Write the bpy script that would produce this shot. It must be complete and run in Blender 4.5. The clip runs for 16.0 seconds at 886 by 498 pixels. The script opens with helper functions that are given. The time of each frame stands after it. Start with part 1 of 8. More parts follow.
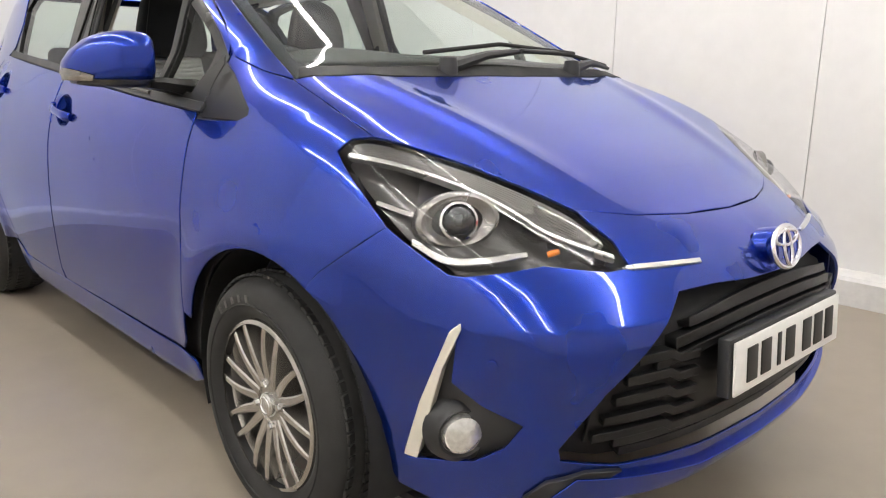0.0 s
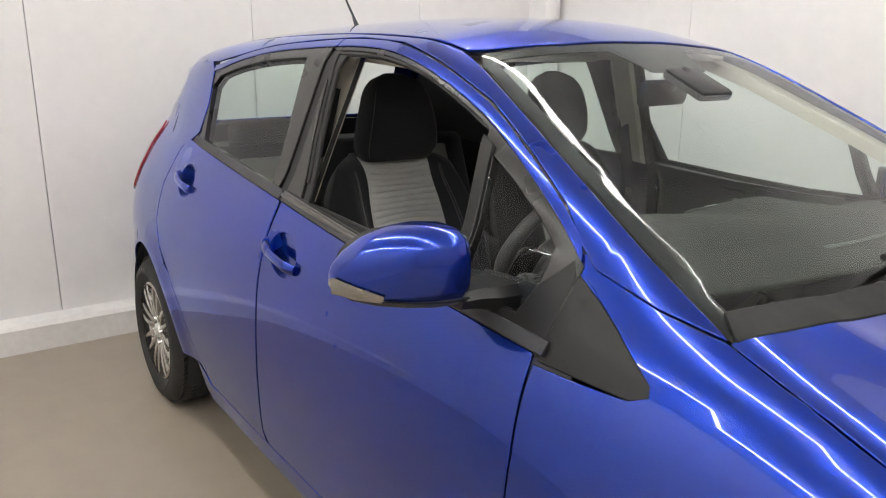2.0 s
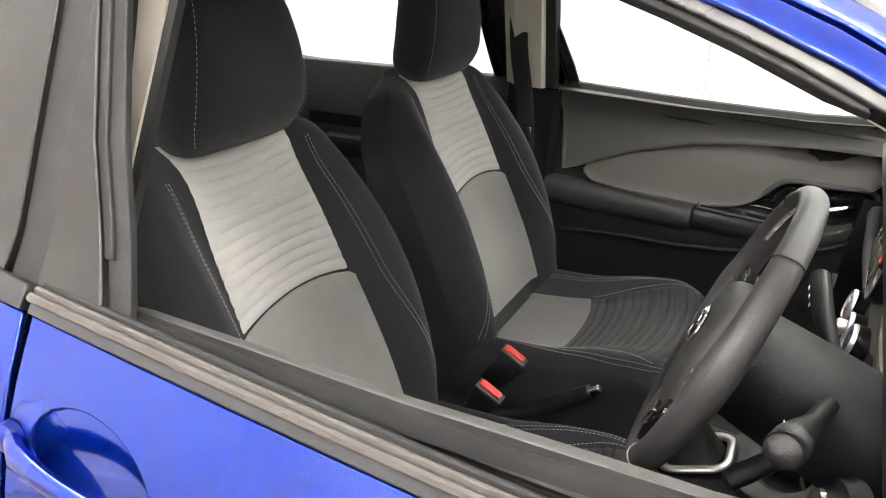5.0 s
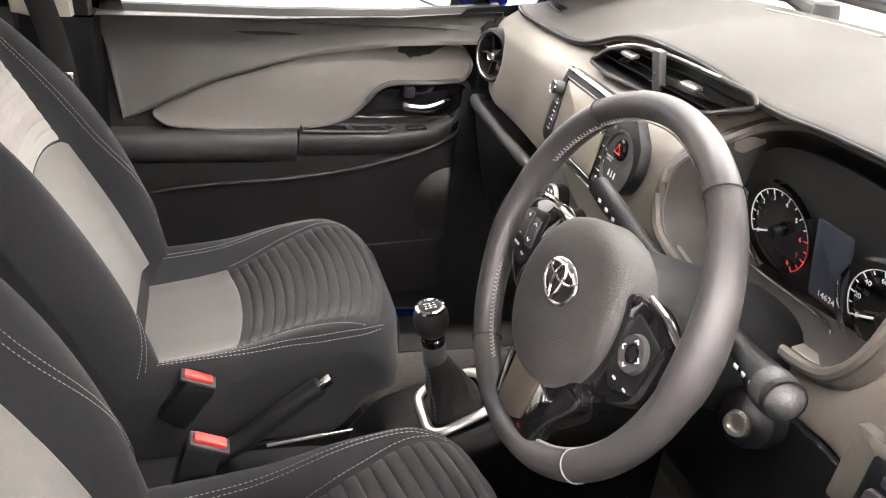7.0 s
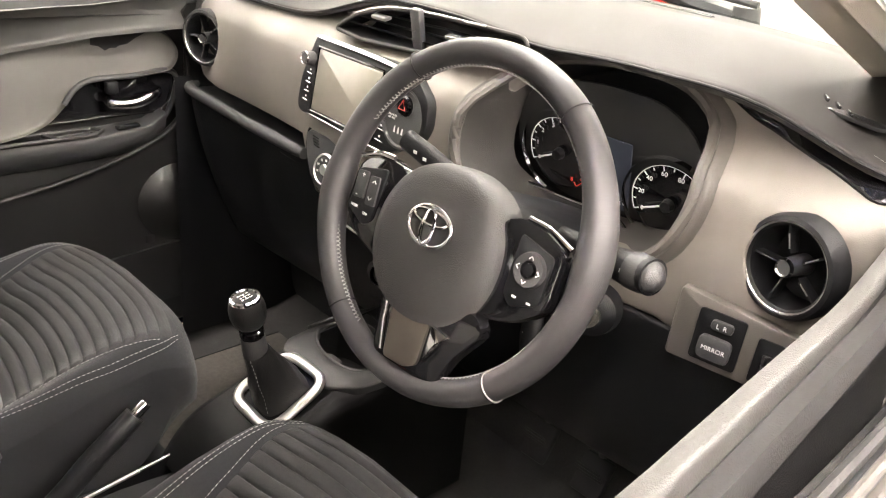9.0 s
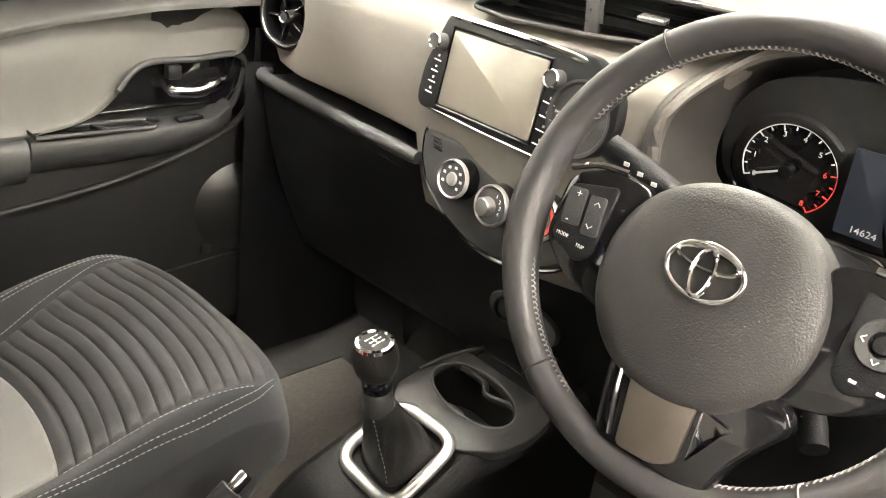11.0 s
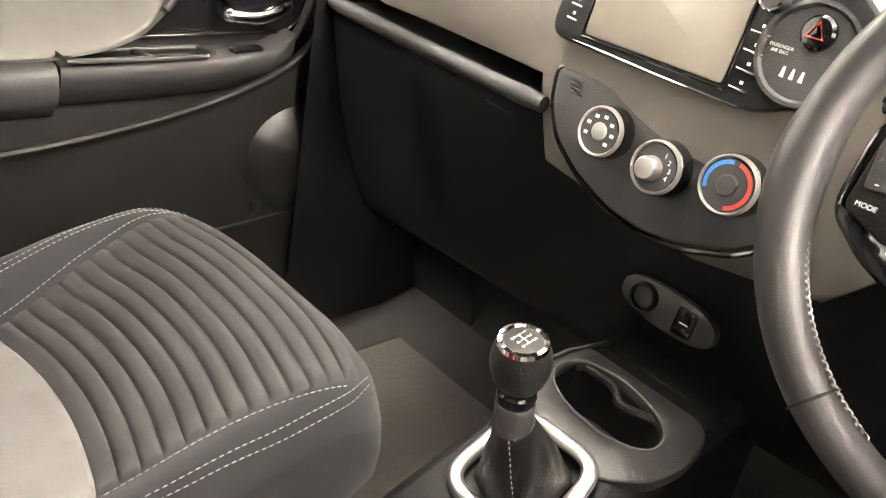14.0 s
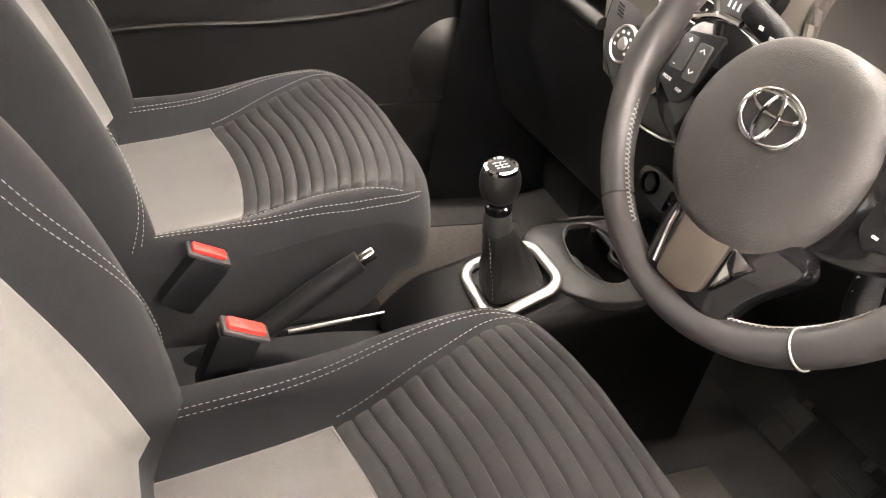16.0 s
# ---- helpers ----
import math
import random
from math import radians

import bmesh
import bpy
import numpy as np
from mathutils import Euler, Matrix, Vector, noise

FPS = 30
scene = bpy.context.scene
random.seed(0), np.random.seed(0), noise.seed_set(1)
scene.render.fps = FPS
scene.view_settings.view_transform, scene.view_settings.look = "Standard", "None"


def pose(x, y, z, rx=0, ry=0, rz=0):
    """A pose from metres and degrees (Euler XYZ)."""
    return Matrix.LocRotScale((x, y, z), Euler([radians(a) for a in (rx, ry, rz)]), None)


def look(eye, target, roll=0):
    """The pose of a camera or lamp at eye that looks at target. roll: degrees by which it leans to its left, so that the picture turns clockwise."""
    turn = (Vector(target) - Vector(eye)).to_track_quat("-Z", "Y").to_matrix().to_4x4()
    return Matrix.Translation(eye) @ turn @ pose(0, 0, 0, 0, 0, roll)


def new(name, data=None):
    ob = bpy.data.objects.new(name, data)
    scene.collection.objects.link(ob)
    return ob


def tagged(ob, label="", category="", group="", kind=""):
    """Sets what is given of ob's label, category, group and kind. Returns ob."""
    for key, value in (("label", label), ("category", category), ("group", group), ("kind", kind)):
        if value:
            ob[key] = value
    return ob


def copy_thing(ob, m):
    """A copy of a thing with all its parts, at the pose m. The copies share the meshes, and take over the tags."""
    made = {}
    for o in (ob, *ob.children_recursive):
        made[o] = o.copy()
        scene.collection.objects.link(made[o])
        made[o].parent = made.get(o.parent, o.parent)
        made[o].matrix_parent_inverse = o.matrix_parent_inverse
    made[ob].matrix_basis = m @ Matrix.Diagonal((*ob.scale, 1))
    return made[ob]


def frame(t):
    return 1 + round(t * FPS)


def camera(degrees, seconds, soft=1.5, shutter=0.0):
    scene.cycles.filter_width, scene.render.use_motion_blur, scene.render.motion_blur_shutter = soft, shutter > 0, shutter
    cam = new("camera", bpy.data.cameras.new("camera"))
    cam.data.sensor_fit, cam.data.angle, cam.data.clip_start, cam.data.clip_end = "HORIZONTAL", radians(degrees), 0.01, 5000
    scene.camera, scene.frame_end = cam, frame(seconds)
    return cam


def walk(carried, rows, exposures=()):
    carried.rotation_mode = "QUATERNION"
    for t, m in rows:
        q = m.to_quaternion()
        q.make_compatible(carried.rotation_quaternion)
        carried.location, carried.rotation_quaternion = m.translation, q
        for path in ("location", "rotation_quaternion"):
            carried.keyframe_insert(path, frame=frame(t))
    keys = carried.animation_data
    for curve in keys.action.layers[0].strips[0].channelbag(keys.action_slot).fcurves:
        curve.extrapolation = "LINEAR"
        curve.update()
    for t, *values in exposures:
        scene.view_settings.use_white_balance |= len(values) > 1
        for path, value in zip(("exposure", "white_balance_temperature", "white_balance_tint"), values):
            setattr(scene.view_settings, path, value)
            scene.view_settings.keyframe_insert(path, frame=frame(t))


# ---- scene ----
cam = camera(60.8, 16.0, soft=1.1)
PATH = [
    (0, (1.458, -1.614, 1.048), (0.039, -0.282, 0.587), 0.7),
    (0.5, (1.307, -1.637, 1.301), (-0.183, -0.399, 0.802), 0.7),
    (1, (1.119, -1.584, 1.38), (-0.434, -0.432, 0.868), 0.7),
    (1.5, (0.828, -1.541, 1.404), (-0.758, -0.436, 0.891), 0.5),
    (2, (0.489, -1.548, 1.417), (-1.079, -0.419, 0.901), 0.5),
    (2.5, (0.151, -1.482, 1.399), (-1.361, -0.281, 0.878), 0.2),
    (3, (-0.14, -1.43, 1.394), (-1.524, -0.093, 0.849), 0.6),
    (3.2, (-0.251, -1.416, 1.397), (-1.573, -0.024, 0.838), 0.6),
    (5.3, (-0.765, -1.132, 1.365), (-1.469, 0.555, 0.553), 0.8),
    (5.5, (-0.812, -1.126, 1.365), (-1.418, 0.584, 0.523), 1.0),
    (6, (-0.897, -1.076, 1.346), (-1.221, 0.678, 0.44), 1.1),
    (6.5, (-0.993, -0.938, 1.316), (-0.949, 0.823, 0.369), 1.3),
    (7, (-1.084, -0.879, 1.316), (-0.577, 0.807, 0.367), 2.2),
    (7.5, (-1.229, -0.867, 1.33), (-0.345, 0.666, 0.399), 2.9),
    (8, (-1.278, -0.856, 1.316), (-0.186, 0.547, 0.401), 2.7),
    (8.2, (-1.284, -0.843, 1.309), (-0.136, 0.517, 0.396), 2.6),
    (10.3, (-1.262, -0.668, 1.245), (0.05, 0.487, 0.272), 4.8),
    (10.5, (-1.261, -0.63, 1.236), (0.039, 0.539, 0.263), 5.1),
    (11, (-1.277, -0.499, 1.198), (0.006, 0.718, 0.265), 5.5),
    (11.5, (-1.299, -0.377, 1.165), (-0.005, 0.869, 0.286), 5.6),
    (12, (-1.3, -0.313, 1.147), (0.022, 0.939, 0.32), 6.0),
    (12.5, (-1.294, -0.292, 1.127), (0.047, 0.949, 0.313), 6.4),
    (13, (-1.288, -0.28, 1.121), (0.056, 0.937, 0.279), 6.9),
    (13.5, (-1.27, -0.277, 1.107), (0.049, 0.918, 0.196), 7.6),
    (14, (-1.244, -0.277, 1.085), (0.009, 0.914, 0.079), 8.1),
    (14.5, (-1.227, -0.297, 1.069), (-0.066, 0.889, -0.047), 8.5),
    (15, (-1.222, -0.353, 1.075), (-0.227, 0.888, -0.137), 8.1),
    (15.5, (-1.221, -0.474, 1.1), (-0.402, 0.856, -0.149), 7.7),
    (16, (-1.238, -0.682, 1.174), (-0.523, 0.764, -0.008), 7.7),
]
EXPOSURES = [(0, 0.05, 6500, 10), (1.8, -0.1, 6500, 10), (3.2, 0.45, 6500, 10), (5.3, 1.75, 6600, 13), (6.0, 1.9, 6700, 14), (6.6, 2.6, 6700, 18), (8.2, 2.65, 6900, 20), (10.3, 2.9, 7200, 12), (12.5, 3.3, 7200, 12), (14.0, 3.4, 7400, 16), (16.0, 3.1, 7300, 20)]
walk(cam, [(t, look(e, a, r)) for t, e, a, r in PATH], EXPOSURES)
# ---- light: white showroom bay with bright tube lamps on its ceiling ----
world = bpy.data.worlds.new("world")
scene.world = world
world.use_nodes = True
world.node_tree.nodes["Background"].inputs[0].default_value = (0.9, 0.92, 1.0, 1)
world.node_tree.nodes["Background"].inputs[1].default_value = 0.15
TUBE_LIGHT = 46.0
# ---- the car body as one smooth field: negative inside, zero on the skin; x ahead, y to the car's left, z up ----
def tab(v, xs, ys):
    return np.interp(v, xs, ys)


def smooth_tab(v, xs, ys):
    """A smooth curve through the knots (cubic Hermite with mean slopes)."""
    v, xs, ys = np.asarray(v, float), np.asarray(xs, float), np.asarray(ys, float)
    d = np.diff(ys) / np.diff(xs)
    m = np.r_[d[0], (d[1:] + d[:-1]) / 2, d[-1]]
    c = np.clip(v, xs[0], xs[-1])
    i = np.clip(np.searchsorted(xs, c, side="right") - 1, 0, len(xs) - 2)
    h = xs[i + 1] - xs[i]
    s = (c - xs[i]) / h
    return ((2 * s**3 - 3 * s**2 + 1) * ys[i] + (s**3 - 2 * s**2 + s) * h * m[i] + (3 * s**2 - 2 * s**3) * ys[i + 1] + (s**3 - s**2) * h * m[i + 1])


def smax(a, b, k):
    h = np.maximum(k - np.abs(a - b), 0) / k
    return np.maximum(a, b) + h * h * k / 4


def smin(a, b, k):
    return -smax(-a, -b, k)


def lower_field(x, y, z):
    ay = np.abs(y)
    # section of the flank, its plan taper and the swollen arches
    w = smooth_tab(z, [0.15, 0.24, 0.31, 0.45, 0.62, 0.80, 0.92, 1.03, 1.2], [0.765, 0.785, 0.799, 0.822, 0.836, 0.824, 0.790, 0.728, 0.60])
    taper = smooth_tab(x, [-3.2, -2.95, -2.5, -1.9, -1.2, -0.5, -0.1, 0.2, 0.45, 0.62], [0.16, 0.075, 0.018, 0.0, 0.0, 0.002, 0.010, 0.030, 0.075, 0.13])
    high = np.clip((z - 0.70) / 0.25, 0, 1) * smooth_tab(x, [-3.2, -2.6, -1.8, -0.7, -0.3, 0.2, 0.5], [0.03, 0.01, 0.0, 0.0, 0.02, 0.046, 0.06])
    flare = 0
    for wx in (0.0, -2.51):
        r = np.hypot(x - wx, z - 0.30)
        flare = flare + 0.016 * np.exp(-(((r - 0.36) / 0.075) ** 2)) * np.clip((z - 0.12) / 0.2, 0, 1)
    side = ay - (w - taper - high + flare)
    f = smooth_tab(ay, [0, 0.15, 0.26, 0.41, 0.55, 0.65, 0.72, 0.78, 0.85], [0.800, 0.795, 0.786, 0.757, 0.705, 0.640, 0.565, 0.46, 0.26])
    back = smooth_tab(z, [0.12, 0.20, 0.30, 0.42, 0.55, 0.64, 0.70, 0.78, 0.9], [-0.10, -0.035, 0.0, 0.022, 0.026, 0.014, 0.008, -0.04, -0.2])
    away = np.clip((z - 0.60) / 0.1, 0, 1) * smooth_tab(ay, [0, 0.1, 0.24, 0.45, 0.8], [0.0, 0.008, 0.036, 0.05, 0.05])
    front = (x - (f + back - away)) * 0.93
    hood = smooth_tab(x, [-0.5, -0.1, 0.1, 0.3, 0.5, 0.62, 0.72, 0.80, 0.9], [1.10, 1.045, 0.992, 0.925, 0.845, 0.785, 0.735, 0.68, 0.60])
    hood = hood - smooth_tab(x, [-0.1, 0.2, 0.45, 0.7], [0.006, 0.014, 0.045, 0.10]) * (ay / 0.6) ** 2
    hood = hood + 0.010 * np.exp(-(((ay - smooth_tab(x, [-0.1, 0.7], [0.50, 0.30])) / 0.05) ** 2)) * np.clip((0.62 - x) / 0.3, 0, 1)
    top = (z - hood) * 0.92
    top = np.where(x < -0.3, np.minimum(top, z - 1.09), top)
    rear = -3.13 + np.clip(ay - 0.35, 0, 1) ** 2 * 0.55 + np.clip(z - 0.95, 0, 1) * 0.7 - x
    low = 0.17 + np.clip(x - 0.35, 0, 1) * 0.10 - z
    return smax(smax(smax(side, front, 0.10), smax(top, rear, 0.08), 0.085), low, 0.05)


def cabin_field(x, y, z):
    ay = np.abs(y)
    plan = smooth_tab(x, [-3.2, -2.9, -2.5, -2.13, -1.4, -0.9, -0.63, -0.3, -0.05, 0.1], [0.20, 0.11, 0.035, 0.008, 0.0, 0.004, 0.015, 0.040, 0.085, 0.13])
    side = (ay - (0.733 - 0.41 * (z - 1.018) - plan)) * 0.93
    screen = (z - (1.021 - 0.473 * (x + 0.073) + 0.062 * (1 - (ay / 0.62) ** 2))) * 0.90
    roof = smooth_tab(x, [-3.1, -2.9, -2.6, -2.2, -1.7, -1.3, -1.0, -0.8, -0.5], [1.34, 1.40, 1.445, 1.482, 1.503, 1.504, 1.488, 1.465, 1.41]) - 0.055 * (ay / 0.5) ** 2
    rear = (-3.13 + np.clip(z - 0.97, -1, 1) * 0.78 + 0.20 * ay**2 - x) * 0.8
    return smax(smax(smax(side, z - roof, 0.07), screen, 0.06), smax(rear, 0.9 - z, 0.05), 0.06)


def body_field(x, y, z):
    return smin(lower_field(x, y, z), cabin_field(x, y, z), 0.035)


def onto(points, way, reach=1.2, field=body_field):
    """Move points against `way` until they meet the skin from outside (bisection along the line)."""
    p, d = np.asarray(points, float), np.asarray(way, float)
    d = d / np.linalg.norm(d)
    steps = np.linspace(reach, -reach, 121)
    s_hi = np.full(len(p), np.nan)
    s_lo = np.full(len(p), np.nan)
    prev = None
    for s in steps:
        q = p + d * s
        inside = field(q[:, 0], q[:, 1], q[:, 2]) < 0
        hit = inside & np.isnan(s_lo)
        s_lo[hit] = s
        s_hi[hit] = s + (steps[0] - steps[1])
    miss = np.isnan(s_lo)
    s_lo[miss], s_hi[miss] = 0, 0
    for _ in range(18):
        mid = (s_lo + s_hi) / 2
        q = p + d * mid[:, None]
        inside = field(q[:, 0], q[:, 1], q[:, 2]) < 0
        s_lo, s_hi = np.where(inside, mid, s_lo), np.where(inside, s_hi, mid)
    return p + d * s_lo[:, None], miss


def normals(p, field=body_field, e=0.003):
    x, y, z = p.T
    g = np.stack([field(x + e, y, z) - field(x - e, y, z), field(x, y + e, z) - field(x, y - e, z), field(x, y, z + e) - field(x, y, z - e)], -1)
    return g / np.maximum(np.linalg.norm(g, axis=1, keepdims=True), 1e-9)
# ---- tools ----
from mathutils.geometry import delaunay_2d_cdt

RNG = np.random.default_rng(7)


def material(name, color, rough=0.5, metal=0.0, coat=0.0, vary=0.08, scale=40.0, bump=0.0, bump_scale=300.0, spec=0.5, sheen=0.0):
    """A plain surface with two scales of colour and gloss variation and a fine relief."""
    m = bpy.data.materials.new(name)
    m.use_nodes = True
    nt = m.node_tree
    p = nt.nodes["Principled BSDF"]
    p.inputs["Metallic"].default_value = metal
    p.inputs["Coat Weight"].default_value = coat
    p.inputs["Coat Roughness"].default_value = 0.03
    p.inputs["Specular IOR Level"].default_value = spec
    p.inputs["Sheen Weight"].default_value = sheen
    pos = nt.nodes.new("ShaderNodeNewGeometry")
    big, fine = nt.nodes.new("ShaderNodeTexNoise"), nt.nodes.new("ShaderNodeTexNoise")
    big.inputs["Scale"].default_value, fine.inputs["Scale"].default_value = scale * 0.12, scale
    big.inputs["Detail"].default_value = fine.inputs["Detail"].default_value = 3
    add = nt.nodes.new("ShaderNodeMath")
    add.operation = "ADD"
    ramp = nt.nodes.new("ShaderNodeMapRange")
    ramp.inputs["From Min"].default_value, ramp.inputs["From Max"].default_value = 0.6, 1.4
    ramp.inputs["To Min"].default_value, ramp.inputs["To Max"].default_value = 1 - vary, 1 + vary
    mul = nt.nodes.new("ShaderNodeMix")
    mul.data_type, mul.blend_type = "RGBA", "MULTIPLY"
    mul.inputs["Factor"].default_value = 1
    mul.inputs["A"].default_value = (*color, 1)
    for n in (big, fine):
        nt.links.new(pos.outputs["Position"], n.inputs["Vector"])
    nt.links.new(big.outputs["Fac"], add.inputs[0])
    nt.links.new(fine.outputs["Fac"], add.inputs[1])
    nt.links.new(add.outputs[0], ramp.inputs["Value"])
    nt.links.new(ramp.outputs["Result"], mul.inputs["B"])
    nt.links.new(mul.outputs["Result"], p.inputs["Base Color"])
    gloss = nt.nodes.new("ShaderNodeMapRange")
    gloss.inputs["From Min"].default_value, gloss.inputs["From Max"].default_value = 0.3, 0.7
    gloss.inputs["To Min"].default_value, gloss.inputs["To Max"].default_value = max(rough - vary * 0.5, 0.02), rough + vary * 0.5
    nt.links.new(big.outputs["Fac"], gloss.inputs["Value"])
    nt.links.new(gloss.outputs["Result"], p.inputs["Roughness"])
    if bump:
        grain, b = nt.nodes.new("ShaderNodeTexNoise"), nt.nodes.new("ShaderNodeBump")
        grain.inputs["Scale"].default_value = bump_scale
        b.inputs["Strength"].default_value, b.inputs["Distance"].default_value = bump, 0.002
        nt.links.new(pos.outputs["Position"], grain.inputs["Vector"])
        nt.links.new(grain.outputs["Fac"], b.inputs["Height"])
        nt.links.new(b.outputs["Normal"], p.inputs["Normal"])
    return m


def glow(name, color, strength):
    m = bpy.data.materials.new(name)
    m.use_nodes = True
    p = m.node_tree.nodes["Principled BSDF"]
    p.inputs["Base Color"].default_value = (*color, 1)
    p.inputs["Emission Color"].default_value = (*color, 1)
    p.inputs["Emission Strength"].default_value = strength
    return m


def glass(name, tint=(0.86, 0.93, 0.90), rough=0.0):
    """A thin pane: mostly clear, with a mirror sheen that grows at flat angles."""
    m = bpy.data.materials.new(name)
    m.use_nodes = True
    nt = m.node_tree
    nt.nodes.clear()
    out, mix = nt.nodes.new("ShaderNodeOutputMaterial"), nt.nodes.new("ShaderNodeMixShader")
    clear, shine, fres = nt.nodes.new("ShaderNodeBsdfTransparent"), nt.nodes.new("ShaderNodeBsdfGlossy"), nt.nodes.new("ShaderNodeLayerWeight")
    clear.inputs["Color"].default_value = (*tint, 1)
    shine.inputs["Roughness"].default_value = rough
    fres.inputs["Blend"].default_value = 0.5
    power, gain = nt.nodes.new("ShaderNodeMath"), nt.nodes.new("ShaderNodeMath")
    power.operation, gain.operation = "POWER", "MULTIPLY_ADD"
    power.inputs[1].default_value = 5.0
    gain.inputs[1].default_value, gain.inputs[2].default_value = 0.8, 0.03
    nt.links.new(fres.outputs["Facing"], power.inputs[0])
    nt.links.new(power.outputs[0], gain.inputs[0])
    nt.links.new(gain.outputs[0], mix.inputs[0])
    nt.links.new(clear.outputs[0], mix.inputs[1])
    nt.links.new(shine.outputs[0], mix.inputs[2])
    nt.links.new(mix.outputs[0], out.inputs["Surface"])
    return m


def mesh_of(name, verts, faces, mat, smooth=True, norms=None, angle=38):
    me = bpy.data.meshes.new(name)
    me.from_pydata([tuple(map(float, v)) for v in verts], [], [tuple(map(int, f)) for f in faces])
    me.materials.append(mat)
    if smooth:
        me.shade_smooth()
        if norms is not None:
            me.normals_split_custom_set_from_vertices([tuple(map(float, n)) for n in norms])
        else:
            me.set_sharp_from_angle(angle=radians(angle))
    me.update()
    return me


def part(name, source, mat, parent=None, label="", angle=38):
    """One mesh object from a bmesh, a (verts, faces) pair or a mesh, under a thing or a part."""
    if isinstance(source, bmesh.types.BMesh):
        me = bpy.data.meshes.new(name)
        bmesh.ops.recalc_face_normals(source, faces=source.faces)
        source.to_mesh(me)
        source.free()
        me.materials.append(mat)
        me.shade_smooth()
        me.set_sharp_from_angle(angle=radians(angle))
    elif isinstance(source, tuple):
        me = mesh_of(name, source[0], source[1], mat, angle=angle)
    else:
        me = source
    ob = new(name, me)
    ob.parent = parent
    if label:
        tagged(ob, label)
    return ob


def thing(name, label, category, at=(0, 0, 0), group="", kind=""):
    ob = new(name)
    ob.location = at
    ob.empty_display_size = 0.05
    return tagged(ob, label, category, group, kind)


def join(*pairs):
    vs, fs = [], []
    for v, f in pairs:
        n = len(vs)
        vs.extend(map(tuple, v))
        fs.extend(tuple(i + n for i in q) for q in f)
    return vs, fs


def moved(pair, m):
    return [tuple(m @ Vector(v)) for v in pair[0]], pair[1]


def block(w, d, h, bevel=0.004, m=None, seg=2):
    """A rounded box of sizes w, d, h, centred."""
    bm = bmesh.new()
    bmesh.ops.create_cube(bm, size=1, matrix=Matrix.Diagonal((w, d, h, 1)))
    if bevel:
        bmesh.ops.bevel(bm, geom=bm.edges[:], offset=min(bevel, 0.49 * min(w, d, h)), segments=seg, affect="EDGES", profile=0.5)
    if m is not None:
        bmesh.ops.transform(bm, matrix=m, verts=bm.verts)
    return bm


def pair_of(bm):
    bm.verts.index_update()
    r = [tuple(v.co) for v in bm.verts], [tuple(v.index for v in f.verts) for f in bm.faces]
    bm.free()
    return r


def blk(*a, **k):
    return pair_of(block(*a, **k))


def slab(poly, depth, bevel=0.002, m=None, seg=2):
    """A 2D outline (x, y) pushed out from z = 0 to depth, its upper rim rounded."""
    bm = bmesh.new()
    f = bm.faces.new([bm.verts.new((x, y, 0)) for x, y in poly])
    bmesh.ops.recalc_face_normals(bm, faces=[f])
    r = bmesh.ops.extrude_face_region(bm, geom=[f])
    up = [v for v in r["geom"] if isinstance(v, bmesh.types.BMVert)]
    bmesh.ops.translate(bm, vec=(0, 0, depth), verts=up)
    if bevel:
        rim = [e for e in bm.edges if e.verts[0] in up and e.verts[1] in up]
        bmesh.ops.bevel(bm, geom=rim, offset=bevel, segments=seg, affect="EDGES", profile=0.5)
    bmesh.ops.recalc_face_normals(bm, faces=bm.faces)
    if m is not None:
        bmesh.ops.transform(bm, matrix=m, verts=bm.verts)
    return bm


def slb(*a, **k):
    return pair_of(slab(*a, **k))


def lathe(profile, seg=40, m=None, a0=0.0, a1=2 * math.pi):
    """Turn (radius, height) points round the z axis."""
    full = abs(a1 - a0 - 2 * math.pi) < 1e-6
    n = seg if full else seg + 1
    vs, fs = [], []
    for i in range(n):
        a = a0 + (a1 - a0) * i / seg
        vs += [(r * math.cos(a), r * math.sin(a), h) for r, h in profile]
    k = len(profile)
    for i in range(seg):
        j = (i + 1) % n
        for q in range(k - 1):
            fs.append((i * k + q, j * k + q, j * k + q + 1, i * k + q + 1))
    pr = (vs, fs)
    return moved(pr, m) if m is not None else pr


def tube(points, radius, seg=12, closed=False, up=(0, 0, 1), flat=1.0):
    """A round or flattened bar along a line of points."""
    p = np.asarray(points, float)
    rad = np.broadcast_to(np.asarray(radius, float), (len(p),))
    t = np.roll(p, -1, 0) - np.roll(p, 1, 0) if closed else np.gradient(p, axis=0)
    t /= np.maximum(np.linalg.norm(t, axis=1, keepdims=True), 1e-9)
    u = np.asarray(up, float)
    s = np.cross(t, u)
    bad = np.linalg.norm(s, axis=1) < 1e-3
    s[bad] = np.cross(t[bad], (0.3, 1, 0.1))
    s /= np.linalg.norm(s, axis=1, keepdims=True)
    n = np.cross(s, t)
    a = np.linspace(0, 2 * math.pi, seg, endpoint=False)
    rings = p[:, None] + rad[:, None, None] * (np.cos(a)[:, None] * s[:, None] + flat * np.sin(a)[:, None] * n[:, None])
    return skin(rings, closed, True)


